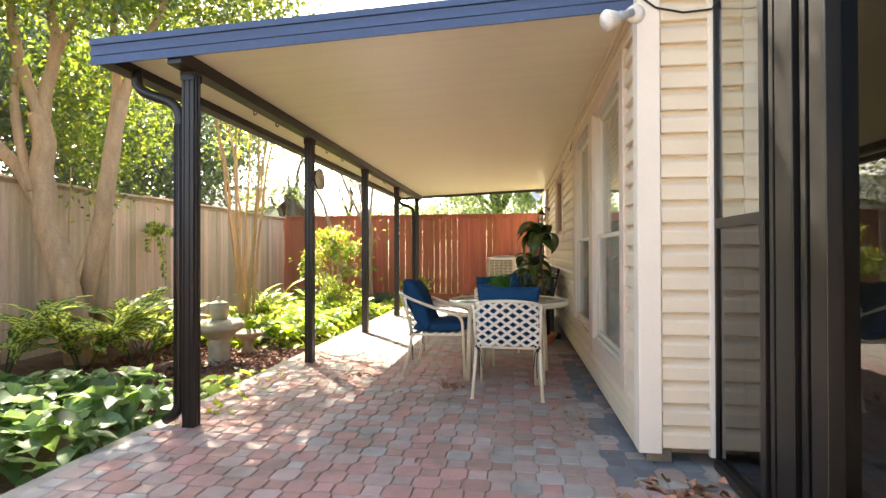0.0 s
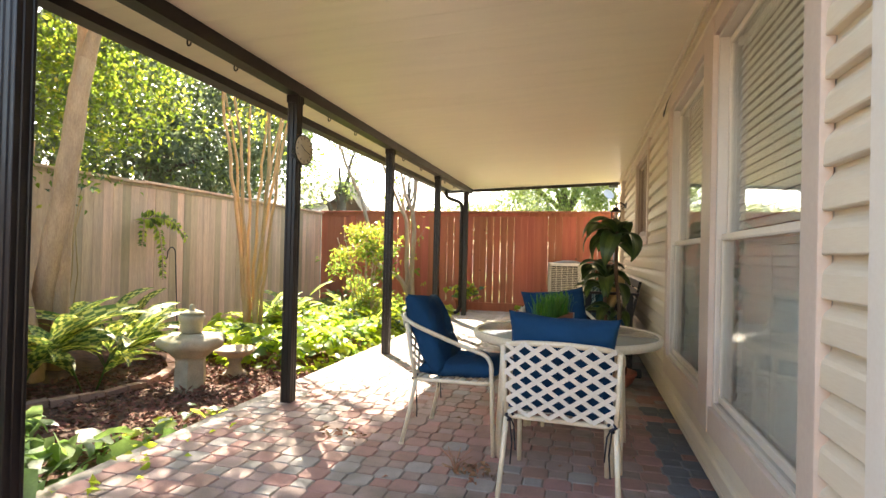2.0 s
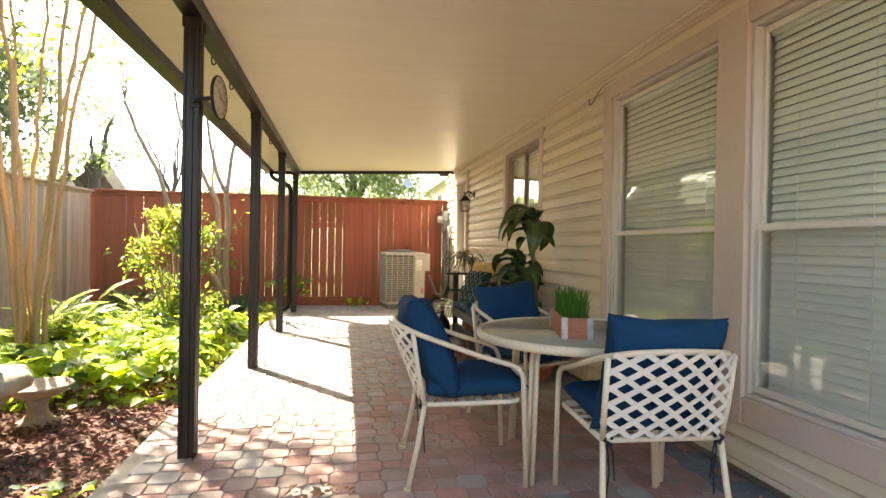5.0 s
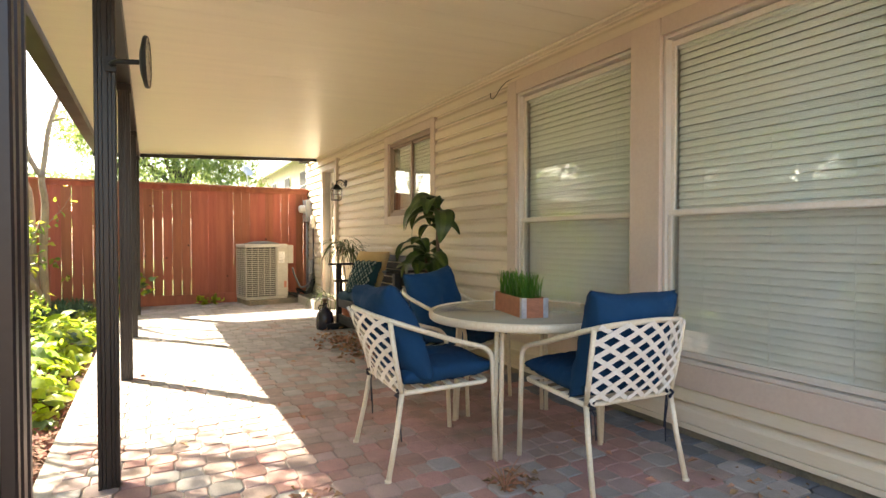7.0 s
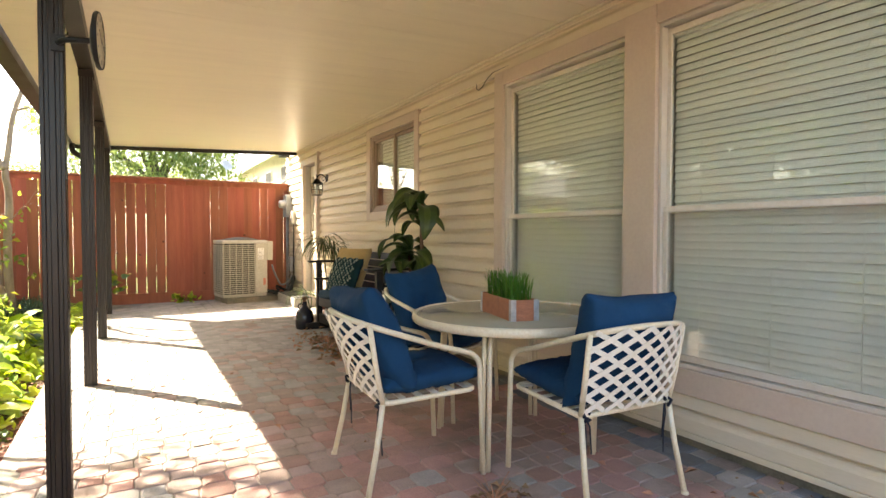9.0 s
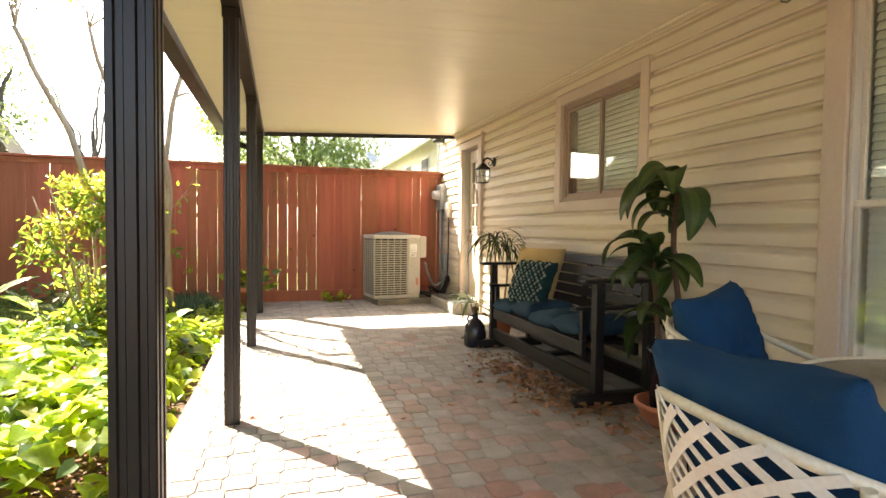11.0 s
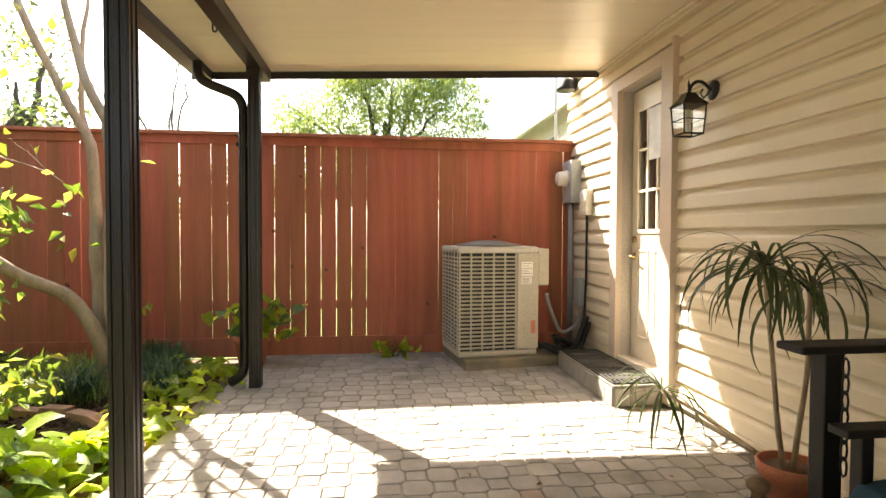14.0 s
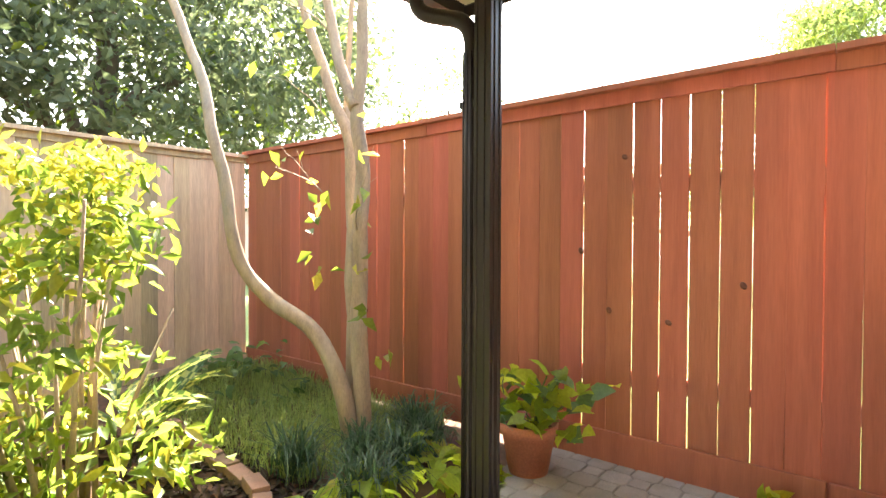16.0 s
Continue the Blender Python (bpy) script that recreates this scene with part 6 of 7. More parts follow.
part("crown", crown_mesh("crown", [(SX + 0.05, SY, 1.20, 0.30, 0.30, 0.16), (SX - 0.40, SY - 0.25, 0.95, 0.24, 0.26, 0.16), (SX + 0.34, SY + 0.1, 1.28, 0.22, 0.24, 0.14), (SX + 0.12, SY - 0.25, 0.50, 0.26, 0.28, 0.14), (SX - 0.15, SY + 0.1, 1.48, 0.28, 0.28, 0.12), (SX + 0.38, SY - 0.2, 0.86, 0.2, 0.2, 0.10), (SX - 0.30, SY + 0.25, 0.62, 0.22, 0.22, 0.12), (SX + 0.25, SY + 0.25, 0.30, 0.30, 0.28, 0.14), (SX - 0.1, SY - 0.3, 0.24, 0.35, 0.3, 0.12)], 520, 0.105, [L_SHRUB, L_NEW], [0.78, 0.22], 51, 0.085, 0.42, shell=0.3, k=6), None, sh)["kind"] = "stuff"
part("new_growth", crown_mesh("new_growth", [(SX - 0.05, SY, 1.62, 0.40, 0.36, 0.07), (SX - 0.35, SY - 0.2, 1.2, 0.2, 0.25, 0.08)], 900, 0.07, [L_NEW, L_SHRUB], [0.7, 0.3], 53, 0.06, 0.4, k=5), None, sh)["kind"] = "stuff"


# ground cover
def carpet(name, n, area, size, mats, weights, seed, mound, label, category="plants"):
    rs = np.random.RandomState(seed)
    pts = []
    while len(pts) < n:
        x, y, h = area(rs)
        if h <= 0:
            continue
        z = bed_z(x, y) + h * (mound * (0.45 + 0.55 * rs.rand() ** 0.5)) * (0.75 + 0.5 * noise.noise(Vector((x * 2.2, y * 2.2, seed))))
        pts.append((x, y, max(z, bed_z(x, y) + 0.02)))
    pts = np.array(pts)
    ax = rand_dirs(rs, n)
    ax[:, 2] = ax[:, 2] * 0.35 - 0.22
    ax /= np.linalg.norm(ax, axis=1)[:, None]
    nr = rand_dirs(rs, n, 2.4)
    ln = size * (0.6 + 0.7 * rs.rand(n))
    me = leaf_cloud(name, pts, ax, nr, ln, ln * 0.78, mats, rs.choice(len(mats), n, p=weights), 0.12, "heart")
    return tagged(part(name, me), label, category, kind="stuff")


def soft_rect(x0, x1, y0, y1, edge=0.3):
    def area(rs):
        x, y = rs.uniform(x0, x1), rs.uniform(y0, y1)
        d = min(x - x0, x1 - x, y - y0, y1 - y) + 0.12 * noise.noise(Vector((x * 3, y * 3, 5)))
        return x, y, min(1.0, d / edge)
    return area


carpet("groundcover", 1500, soft_rect(-5.3, -2.50, 0.9, 4.55), 0.20, [L_GREEN, L_PALE], [0.58, 0.42], 61, 0.40, "dense broad-leaved variegated ground cover beside the paving")
carpet("groundcover", 3300, soft_rect(-5.2, -2.66, 7.15, 11.2), 0.145, [L_LIME, L_NEW, L_GREEN], [0.72, 0.06, 0.22], 62, 0.42, "sunlit lime green broad-leaved ground cover in the bed")
carpet("groundcover", 300, soft_rect(-3.10, -2.42, 11.0, 12.95, 0.15), 0.115, [L_LIME, L_NEW], [0.85, 0.15], 63, 0.24, "low bright leaves spilling onto the paving edge")
carpet("groundcover", 60, soft_rect(-3.1, -2.5, 4.5, 5.6, 0.2), 0.11, [L_GREEN, L_LIME], [0.6, 0.4], 64, 0.20, "sparse young leaves in mulch beside the paving")
carpet("groundcover", 120, soft_rect(-5.6, -4.4, 12.2, 13.1, 0.3), 0.10, [L_GREEN], [1.0], 65, 0.5, "leafy vine in the fence corner")
v, f = blades(7500, lambda r: (lambda x, y: (x, y, bed_z(x, y)))(r.uniform(-5.6, -3.3), r.uniform(12.0, 13.25)), 0.06, 0.16, 0.0035, 0.8, 71)
tagged(part("lawn_grass", raw_mesh("lawn_grass", v, f, L_GRASS)), "patch of fine green lawn grass by the fence", "grass", kind="stuff")
v, f = [], []
for cx_, cy_ in ((-3.2, 12.35), (-3.05, 12.75), (-2.9, 12.1), (-3.45, 12.1), (-3.3, 12.9), (-3.0, 12.45)):
    vv, ff = blades(150, lambda r: (cx_ + r.gauss(0, 0.05), cy_ + r.gauss(0, 0.05), bed_z(cx_, cy_)), 0.20, 0.36, 0.005, 1.1, int(cx_ * -100 + cy_ * 10), 0.6)
    f += [tuple(i + len(v) for i in q) for q in ff]
    v += vv
tagged(part("liriope_clumps", raw_mesh("liriope_clumps", v, f, L_LIRIOPE)), "dark strappy border grass under the small tree", "grass", kind="stuff")


# striped ginger plants
def blade_leaf(length, width, mats, segs=7, arch=0.5, stripes=True, fold=0.18):
    """One long leaf, arched along +x, with stripes running out from the midrib."""
    v, f, slot = [], [], []
    cols = 7
    px = pz = 0.0
    for j in range(segs + 1):
        t = j / segs
        w = width * max(0.02, math.sin(math.pi * min(1, t * 0.93 + 0.05)) ** 0.8)
        x, z = px, pz
        ang = 0.35 - arch * 1.25 * t
        px, pz = px + length / segs * math.cos(ang), pz + length / segs * math.sin(ang)
        for i in range(cols):
            u = 2 * i / (cols - 1) - 1
            v.append((x + abs(u) * -0.0, w / 2 * u, z + abs(u) * w * fold))
    for j in range(segs):
        for i in range(cols - 1):
            a = j * cols + i
            f.append((a, a + 1, a + cols + 1, a + cols))
            slot.append(1 if stripes and ((j * 2 + abs(i * 2 - 5)) % 4 == 1 and i not in (0, 5) or (i in (0, 5) and j % 3 == 1)) else 0)
    return v, f, slot


GL = []
for k, (ln_, wd, ar) in enumerate(((0.56, 0.125, 0.6), (0.50, 0.11, 0.9), (0.46, 0.115, 0.4))):
    v, f, s = blade_leaf(ln_, wd, None, 9, ar)
    GL.append(raw_mesh("leaf", v, f, [L_GINGER, L_STRIPE], True, s))


def ginger(x, y, n, reach, seed):
    r = random.Random(seed)
    e = thing("striped_ginger", pose(x, y, bed_z(x, y)), "variegated ginger plant with yellow-striped arching leaves", "plant", "striped gingers")
    bm = bmesh.new()
    joints = []
    for i in range(max(4, n // 5)):
        a = r.uniform(0, 6.28)
        h = r.uniform(0.35, 0.65) * reach
        d = Vector((math.cos(a), math.sin(a), 0))
        p0, p1, p2 = d * 0.05, d * 0.16 * reach + Vector((0, 0, h * 0.6)), d * 0.40 * reach + Vector((0, 0, h))
        tube(bm, [p0, p1, p2], 0.006, 6)
        joints += [(p0 * (1 - t) ** 2 + p1 * 2 * t * (1 - t) + p2 * t * t, a) for t in (0.35, 0.5, 0.65, 0.8, 0.95)]
    part("stalks", bm, L_GINGER, e)
    for i in range(n):
        p, a = joints[i % len(joints)]
        a2 = a + (1 if i % 2 else -1) * r.uniform(0.1, 1.2)
        sc = reach * r.uniform(1.0, 1.4)
        part("leaf", GL[i % 3], None, e, m=Matrix.Translation(p) @ Matrix.Rotation(a2, 4, "Z") @ Matrix.Rotation(-r.uniform(0.1, 0.6), 4, "Y") @ Matrix.Rotation(r.uniform(-0.5, 0.5), 4, "X") @ Matrix.Scale(sc, 4))


for i, (x, y, n, rch) in enumerate(((-4.75, 5.35, 34, 1.05), (-5.15, 4.75, 30, 1.0), (-4.35, 5.75, 30, 0.95), (-4.9, 6.5, 30, 0.95), (-5.35, 7.1, 22, 0.85), (-4.55, 9.2, 20, 0.8), (-4.9, 10.2, 20, 0.8), (-4.45, 11.6, 18, 0.75), (-4.75, 8.9, 16, 0.8))):
    ginger(x, y, n, rch, 100 + i)

# hanging fern vine on the side fence, and a shepherd's hook
e = thing("hanging_vine", pose(FENCE_X + 0.12, 8.0, 1.55), "trailing green vine hanging over the side fence", "plant")
rs = np.random.RandomState(5)
bm = bmesh.new()
pts, ways, faces_up, sizes = [], [], [], []
FRONDS = [
    [(0.0, -0.30, 0.02), (0.10, -0.05, 0.08), (0.15, 0.22, 0.02), (0.17, 0.42, -0.10), (0.17, 0.52, -0.22)],
    [(0.0, -0.20, 0.0), (0.10, -0.10, 0.06), (0.14, 0.02, -0.10), (0.15, 0.08, -0.45), (0.15, 0.10, -0.80)],
    [(0.0, -0.15, 0.0), (0.08, -0.18, 0.05), (0.12, -0.24, -0.12), (0.12, -0.26, -0.34)],
    [(0.0, -0.25, 0.0), (0.12, -0.02, 0.10), (0.20, 0.16, 0.06), (0.24, 0.30, -0.06)],
]
for line in FRONDS:
    tube(bm, rounded(line, 0.1, 4), 0.004, 5)
    line = [Vector(q) for q in line]
    total = sum((b - a).length for a, b in zip(line, line[1:]))
    done = 0.0
    for a, b in zip(line, line[1:]):
        seg = (b - a).length
        for k in range(max(2, int(seg / 0.03))):
            f_ = k * 0.03 / seg
            if done + k * 0.03 < 0.12 or f_ > 1:
                continue
            q, along = a.lerp(b, f_), (b - a).normalized()
            side = along.cross(Vector((1, 0, 0.25))).normalized()
            for sg in (-1, 1):
                pts.append(list(q + side * sg * 0.006))
                ways.append(list((side * sg + along * 0.45 + Vector(rs.normal(size=3)) * 0.18).normalized()))
                faces_up.append(list((Vector((0.9, -0.2, 0.5)) + Vector(rs.normal(size=3)) * 0.3).normalized()))
                sizes.append(0.125 * (1 - 0.45 * (done + k * 0.03) / total) * rs.uniform(0.8, 1.15))
        done += seg
part("stems", bm, BARK2, e)
n = len(pts)
ln = np.array(sizes)
part("leaves", leaf_cloud("leaves", np.array(pts), np.array(ways), np.array(faces_up), ln, ln * 0.46, [L_CRAPE, L_LIME], rs.choice(2, n, p=[0.45, 0.55])), None, e)
e = thing("shepherd_hook", pose(-5.2, 7.75, 0.13), "black iron shepherd's hook standing in the bed", "hook")
bm = bmesh.new()
tube(bm, [(0.05, 0.03, -0.35), (0, 0, 1.0)] + [(0.0, -0.07 + 0.07 * math.cos(a), 1.0 + 0.09 * math.sin(a)) for a in (0.4, 0.9, 1.5, 2.1, 2.7, 3.2)] + [(0, -0.14, 0.96), (0, -0.165, 0.94)], 0.007, 7)
part("rod", bm, IRON, e)

# ---- garden ornaments ----
sl = thing("stone_lantern", pose(-3.63, 6.2, -0.165), "mossy cast stone garden lantern with capped roof", "lantern")
for nm, prof, seg, rot in (("base", [(0.0, 0), (0.185, 0), (0.185, 0.02), (0.15, 0.035), (0.145, 0.30), (0.155, 0.325), (0.0, 0.325)], 6, 1), ("bowl", [(0.0, 0.327), (0.15, 0.327), (0.18, 0.35), (0.215, 0.395), (0.295, 0.43), (0.31, 0.475), (0.285, 0.515), (0.19, 0.545), (0.12, 0.55), (0.0, 0.55)], 36, 1), ("light_chamber", [(0.0, 0.552), (0.085, 0.552), (0.105, 0.57), (0.105, 0.66), (0.118, 0.675), (0.118, 0.72), (0.10, 0.735), (0.0, 0.735)], 18, 0), ("cap", [(0.0, 0.737), (0.112, 0.737), (0.105, 0.755), (0.05, 0.775), (0.02, 0.785), (0.028, 0.81), (0.012, 0.835), (0.0, 0.84)], 18, 0)):
    bm = bmesh.new()
    lathe(bm, prof, seg, sides_flat=seg == 6)
    if nm == "bowl":
        for v in bm.verts:
            a = math.atan2(v.co.y, v.co.x)
            if 0.39 < v.co.z < 0.53:
                lobe = math.cos(6 * a)
                v.co.z += 0.016 * lobe
                v.co.x *= 1 + 0.045 * lobe
                v.co.y *= 1 + 0.045 * lobe
    bmesh.ops.bevel(bm, geom=[ed for ed in bm.edges if ed.calc_face_angle(0) > 0.5], offset=0.006, segments=2, affect="EDGES") if seg == 6 and nm == "base" else None
    part(nm, bm, STONE, sl)
for k in range(6):
    a = k * math.pi / 3
    bm = bmesh.new()
    lathe(bm, [(0.0, -0.03), (0.028, -0.028), (0.036, 0.0), (0.026, 0.028), (0.0, 0.03)], 10, (0.27 * math.cos(a), 0.27 * math.sin(a), 0.468))
    part("scroll", bm, STONE, sl)
bb = thing("bird_bath", pose(-3.58, 6.82, -0.16), "low brown stone bird bath on a turned foot", "bird bath")
for nm, prof in (("foot", [(0.0, 0), (0.135, 0), (0.135, 0.03), (0.10, 0.05), (0.07, 0.09), (0.06, 0.15), (0.085, 0.20), (0.0, 0.205)]), ("basin", [(0.0, 0.206), (0.09, 0.206), (0.16, 0.235), (0.205, 0.275), (0.225, 0.29), (0.215, 0.305), (0.195, 0.295), (0.14, 0.262), (0.0, 0.25)])):
    bm = bmesh.new()
    lathe(bm, prof, 28)
    part(nm, bm, STONE2, bb)

# brick edging of the beds
bm = bmesh.new()
box(bm, -0.10, -0.048, -0.03, 0.10, 0.048, 0.035, 0.006)
bmesh_brick = mesh_of("edging_brick", bm, BRICK)
edge = thing("brick_edging", pose(0, 0, 0), "curved row of old red garden bricks", "edging", kind="structure")
rnd = random.Random(19)


def brick_row(pts):
    line = [Vector((*p, 0)) for p in rounded([(a, b, 0) for a, b in pts], 0.5, 6) for p in [(p.x, p.y)]]
    dist, need = 0.0, 0.0
    for a, b in zip(line, line[1:]):
        seg = (b - a).length
        while need <= dist + seg:
            p = a.lerp(b, (need - dist) / seg)
            ang = math.degrees(math.atan2(b.y - a.y, b.x - a.x))
            part("brick", bmesh_brick, None, edge, m=pose(p.x, p.y, bed_z(p.x, p.y) + 0.03 + rnd.uniform(-0.012, 0.012), rnd.uniform(-4, 4), rnd.uniform(-4, 4), ang + rnd.uniform(-5, 5)))
            need += 0.212
        dist += seg


brick_row([(-5.4, 3.9), (-4.6, 4.7), (-4.15, 5.4), (-4.05, 6.3), (-4.5, 7.0), (-5.2, 7.3)])
brick_row([(-5.6, 12.0), (-4.6, 11.98), (-3.9, 11.92), (-3.35, 11.86), (-2.95, 11.5)])

# ---- potted plants by the house ----
def flower_pot(e, r, h, mat=TERRACOTTA):
    bm = bmesh.new()
    lathe(bm, [(0.0, 0), (r * 0.68, 0), (r * 0.92, h * 0.78), (r, h * 0.785), (r * 1.03, h), (r * 0.93, h), (r * 0.88, h * 0.86), (0.0, h * 0.85)], 28)
    part("pot", bm, mat, e)
    bm = bmesh.new()
    lathe(bm, [(0.0, h * 0.855), (r * 0.86, h * 0.855), (r * 0.8, h * 0.90), (0.0, h * 0.91)], 20)
    part("soil", bm, MULCH, e)


cp = thing("corn_plant", pose(0.34, 7.12, 0), "tall corn plant with broad dark drooping leaves in terracotta", "plant")
bm = bmesh.new()
lathe(bm, [(0.0, 0), (0.13, 0), (0.175, 0.05), (0.205, 0.115), (0.215, 0.12), (0.215, 0.145), (0.195, 0.145), (0.185, 0.115), (0.0, 0.03)], 32)
part("bowl", bm, TERRACOTTA, cp, "shallow terracotta bowl")
bm = bmesh.new()
lathe(bm, [(0.0, 0.032), (0.115, 0.032), (0.145, 0.45), (0.152, 0.452), (0.152, 0.475), (0.138, 0.475), (0.134, 0.44), (0.0, 0.435)], 28)
part("nursery_pot", bm, GLAZE, cp, "black plastic nursery pot")
bm = bmesh.new()
limb(bm, [(0.03, 0.0, 0.40), (0.04, 0.01, 0.7), (0.02, 0.02, 1.0), (0.0, 0.02, 1.48)], 0.021, 0.015, 10, 0.015, 3)
limb(bm, [(-0.04, 0.03, 0.40), (-0.08, 0.05, 0.7), (-0.09, 0.06, 1.02)], 0.018, 0.013, 10, 0.015, 4)
part("cane", bm, CANE, cp)
CL = []
for ln_, wd, ar in ((0.43, 0.15, 1.75), (0.46, 0.16, 2.1), (0.40, 0.14, 1.35)):
    v, f, s = blade_leaf(ln_, wd, None, 12, ar, False, 0.22)
    s = [1 if (q % 6) in (2, 3) and q > 5 else 0 for q in range(len(f))]
    CL.append(raw_mesh("leaf", v, f, [L_CORN, L_CORNMID], True, s))
rnd = random.Random(5)
for (hx, hy, hz, n, sc) in ((0.0, 0.02, 1.49, 12, 1.05), (0.01, 0.02, 1.33, 4, 0.95), (-0.09, 0.06, 1.06, 9, 1.0), (-0.08, 0.05, 0.93, 6, 1.0), (-0.02, 0.02, 0.66, 6, 0.95)):
    for i in range(n):
        a = i * 2.399 + hz * 5
        if math.cos(a) > 0.55:
            a += 1.5
        part("leaf", CL[i % 3], None, cp, m=pose(hx, hy, hz + rnd.uniform(-0.08, 0.03)) @ Matrix.Rotation(a, 4, "Z") @ Matrix.Rotation(-rnd.uniform(-0.1, 0.6), 4, "Y") @ Matrix.Rotation(rnd.uniform(-0.35, 0.35), 4, "X") @ Matrix.Scale(sc * rnd.uniform(0.75, 1.1), 4))


def strappy(name, x, y, z, heads, leaf_len, label, pot, seed):
    e = thing(name, pose(x, y, z), label, "plant")
    r, h = pot
    if r:
        flower_pot(e, r, h)
    rnd = random.Random(seed)
    if any(hd[2] > 0.5 for hd in heads):
        bm = bmesh.new()
        for hx, hy, hz, n in heads:
            limb(bm, [(hx * 0.2, hy * 0.2, h * 0.85), (hx * 0.7, hy * 0.7, (h + hz) / 2), (hx, hy, hz)], 0.012, 0.009, 7, 0.02, seed)
        part("cane", bm, BARK3, e)
    v0, f0, s0 = blade_leaf(leaf_len, 0.019, None, 10, 2.1, False, 0.1)
    v1, f1, s1 = blade_leaf(leaf_len * 0.9, 0.017, None, 10, 1.6, False, 0.1)
    ms = [raw_mesh("leaf", v0, f0, L_DRAC, True), raw_mesh("leaf", v1, f1, L_DRAC, True)]
    for hx, hy, hz, n in heads:
        for i in range(n):
            part("leaf", ms[i % 2], None, e, m=pose(hx, hy, hz) @ Matrix.Rotation(i * 2.399 + seed, 4, "Z") @ Matrix.Rotation(-rnd.uniform(-0.35, 0.8), 4, "Y") @ Matrix.Rotation(rnd.uniform(-0.3, 0.3), 4, "X") @ Matrix.Scale(rnd.uniform(0.7, 1.1), 4))
    return e


strappy("dracaena", 0.42, 9.93, 0, ((-0.08, 0.07, 1.05, 64), (0.03, -0.05, 0.97, 36), (-0.04, 0.95, 0.27, 26)), 0.55, "dracaena with thin drooping leaves in a terracotta pot", (0.125, 0.25), 7)

# sweet potato vine in its pot at the far post
e = thing("potted_vine", pose(-2.42, 12.89, 0), "terracotta pot with a bright green leafy vine", "plant")
flower_pot(e, 0.16, 0.28)
rs = np.random.RandomState(15)
n = 80
pts = np.stack([rs.normal(0.05, 0.15, n), rs.normal(-0.02, 0.12, n), 0.28 + 0.26 * rs.rand(n) ** 1.2], axis=1)
pts[:10] = np.stack([0.16 + 0.04 * rs.rand(10), rs.normal(-0.05, 0.05, 10), 0.35 + 0.25 * rs.rand(10)], axis=1)
ax = rand_dirs(rs, n, -0.2)
ax[:, 2] *= 0.5
ln = 0.09 + 0.05 * rs.rand(n)
part("leaves", leaf_cloud("leaves", pts, ax / np.linalg.norm(ax, axis=1)[:, None], rand_dirs(rs, n, 1.6), ln, ln * 0.85, [L_LIME, L_GREEN], rs.choice(2, n, p=[0.7, 0.3]), 0.12, "heart"), None, e)
bm = bmesh.new()
for i in range(12):
    tube(bm, [(0.02, 0, 0.19), (pts[i][0] * 0.6, pts[i][1] * 0.6, pts[i][2] * 0.8), tuple(pts[i])], 0.004, 5)
part("stems", bm, L_GREEN, e)
e = thing("paving_weed", pose(-1.12, 13.13, -0.01), "small bright weed growing from the paving joint", "plant")
n = 26
pts = np.stack([rs.normal(0, 0.12, n), rs.normal(-0.03, 0.04, n), 0.03 + 0.08 * rs.rand(n)], axis=1)
ax = rand_dirs(rs, n, 0.2)
ln = 0.08 + 0.05 * rs.rand(n)
part("leaves", leaf_cloud("leaves", pts, ax, rand_dirs(rs, n, 1.2), ln, ln * 0.6, [L_LIME], np.zeros(n, int), 0.1, "heart"), None, e)
bm = bmesh.new()
for i in range(8):
    tube(bm, [(0, 0, 0), tuple(pts[i] * 0.5 + np.array([0, 0, 0.02])), tuple(pts[i])], 0.003, 5)
part("stems", bm, L_GREEN, e)

# ---- beyond the fences ----
def far_tree(name, x, y, h, blobs, per, size, mats, w, seed, clump, label, droop=0.0, bark=OAKBARK, aspect=0.5, trunk=0.28):
    e = thing(name, pose(x, y, -0.16), label, "tree")
    bm = bmesh.new()
    rnd = random.Random(seed)
    limb(bm, [(0, 0, 0), (0.1, 0, h * 0.3), (0.0, 0.2, h * 0.62)], trunk, trunk * 0.5, 10, 0.08, seed)
    for k, b in enumerate(blobs):
        limb(bm, [(0.05, 0.05, h * (0.25 + 0.05 * (k % 4))), (b[0] * 0.5, b[1] * 0.5, (h * 0.4 + b[2]) / 2), (b[0], b[1], b[2])], trunk * 0.45, 0.03, 7, 0.2, seed + k)
    part("trunk", bm, bark, e)
    part("crown", crown_mesh("crown", blobs, per, size, mats, w, seed, clump, aspect, droop, k=44), None, e)
    return e


oak = "spreading evergreen oak with dark dense leaves behind the fence"
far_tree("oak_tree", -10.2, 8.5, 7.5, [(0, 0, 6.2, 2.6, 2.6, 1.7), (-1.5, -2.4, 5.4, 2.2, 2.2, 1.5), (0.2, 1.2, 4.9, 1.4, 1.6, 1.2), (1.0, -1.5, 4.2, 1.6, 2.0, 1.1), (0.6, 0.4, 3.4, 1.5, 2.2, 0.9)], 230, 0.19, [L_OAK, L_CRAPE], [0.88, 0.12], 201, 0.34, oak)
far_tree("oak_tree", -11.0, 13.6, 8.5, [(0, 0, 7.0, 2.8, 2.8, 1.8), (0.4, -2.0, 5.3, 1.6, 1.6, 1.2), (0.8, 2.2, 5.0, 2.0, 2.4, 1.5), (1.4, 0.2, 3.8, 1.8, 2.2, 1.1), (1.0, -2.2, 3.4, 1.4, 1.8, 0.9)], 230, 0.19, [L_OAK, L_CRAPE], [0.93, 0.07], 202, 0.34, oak)
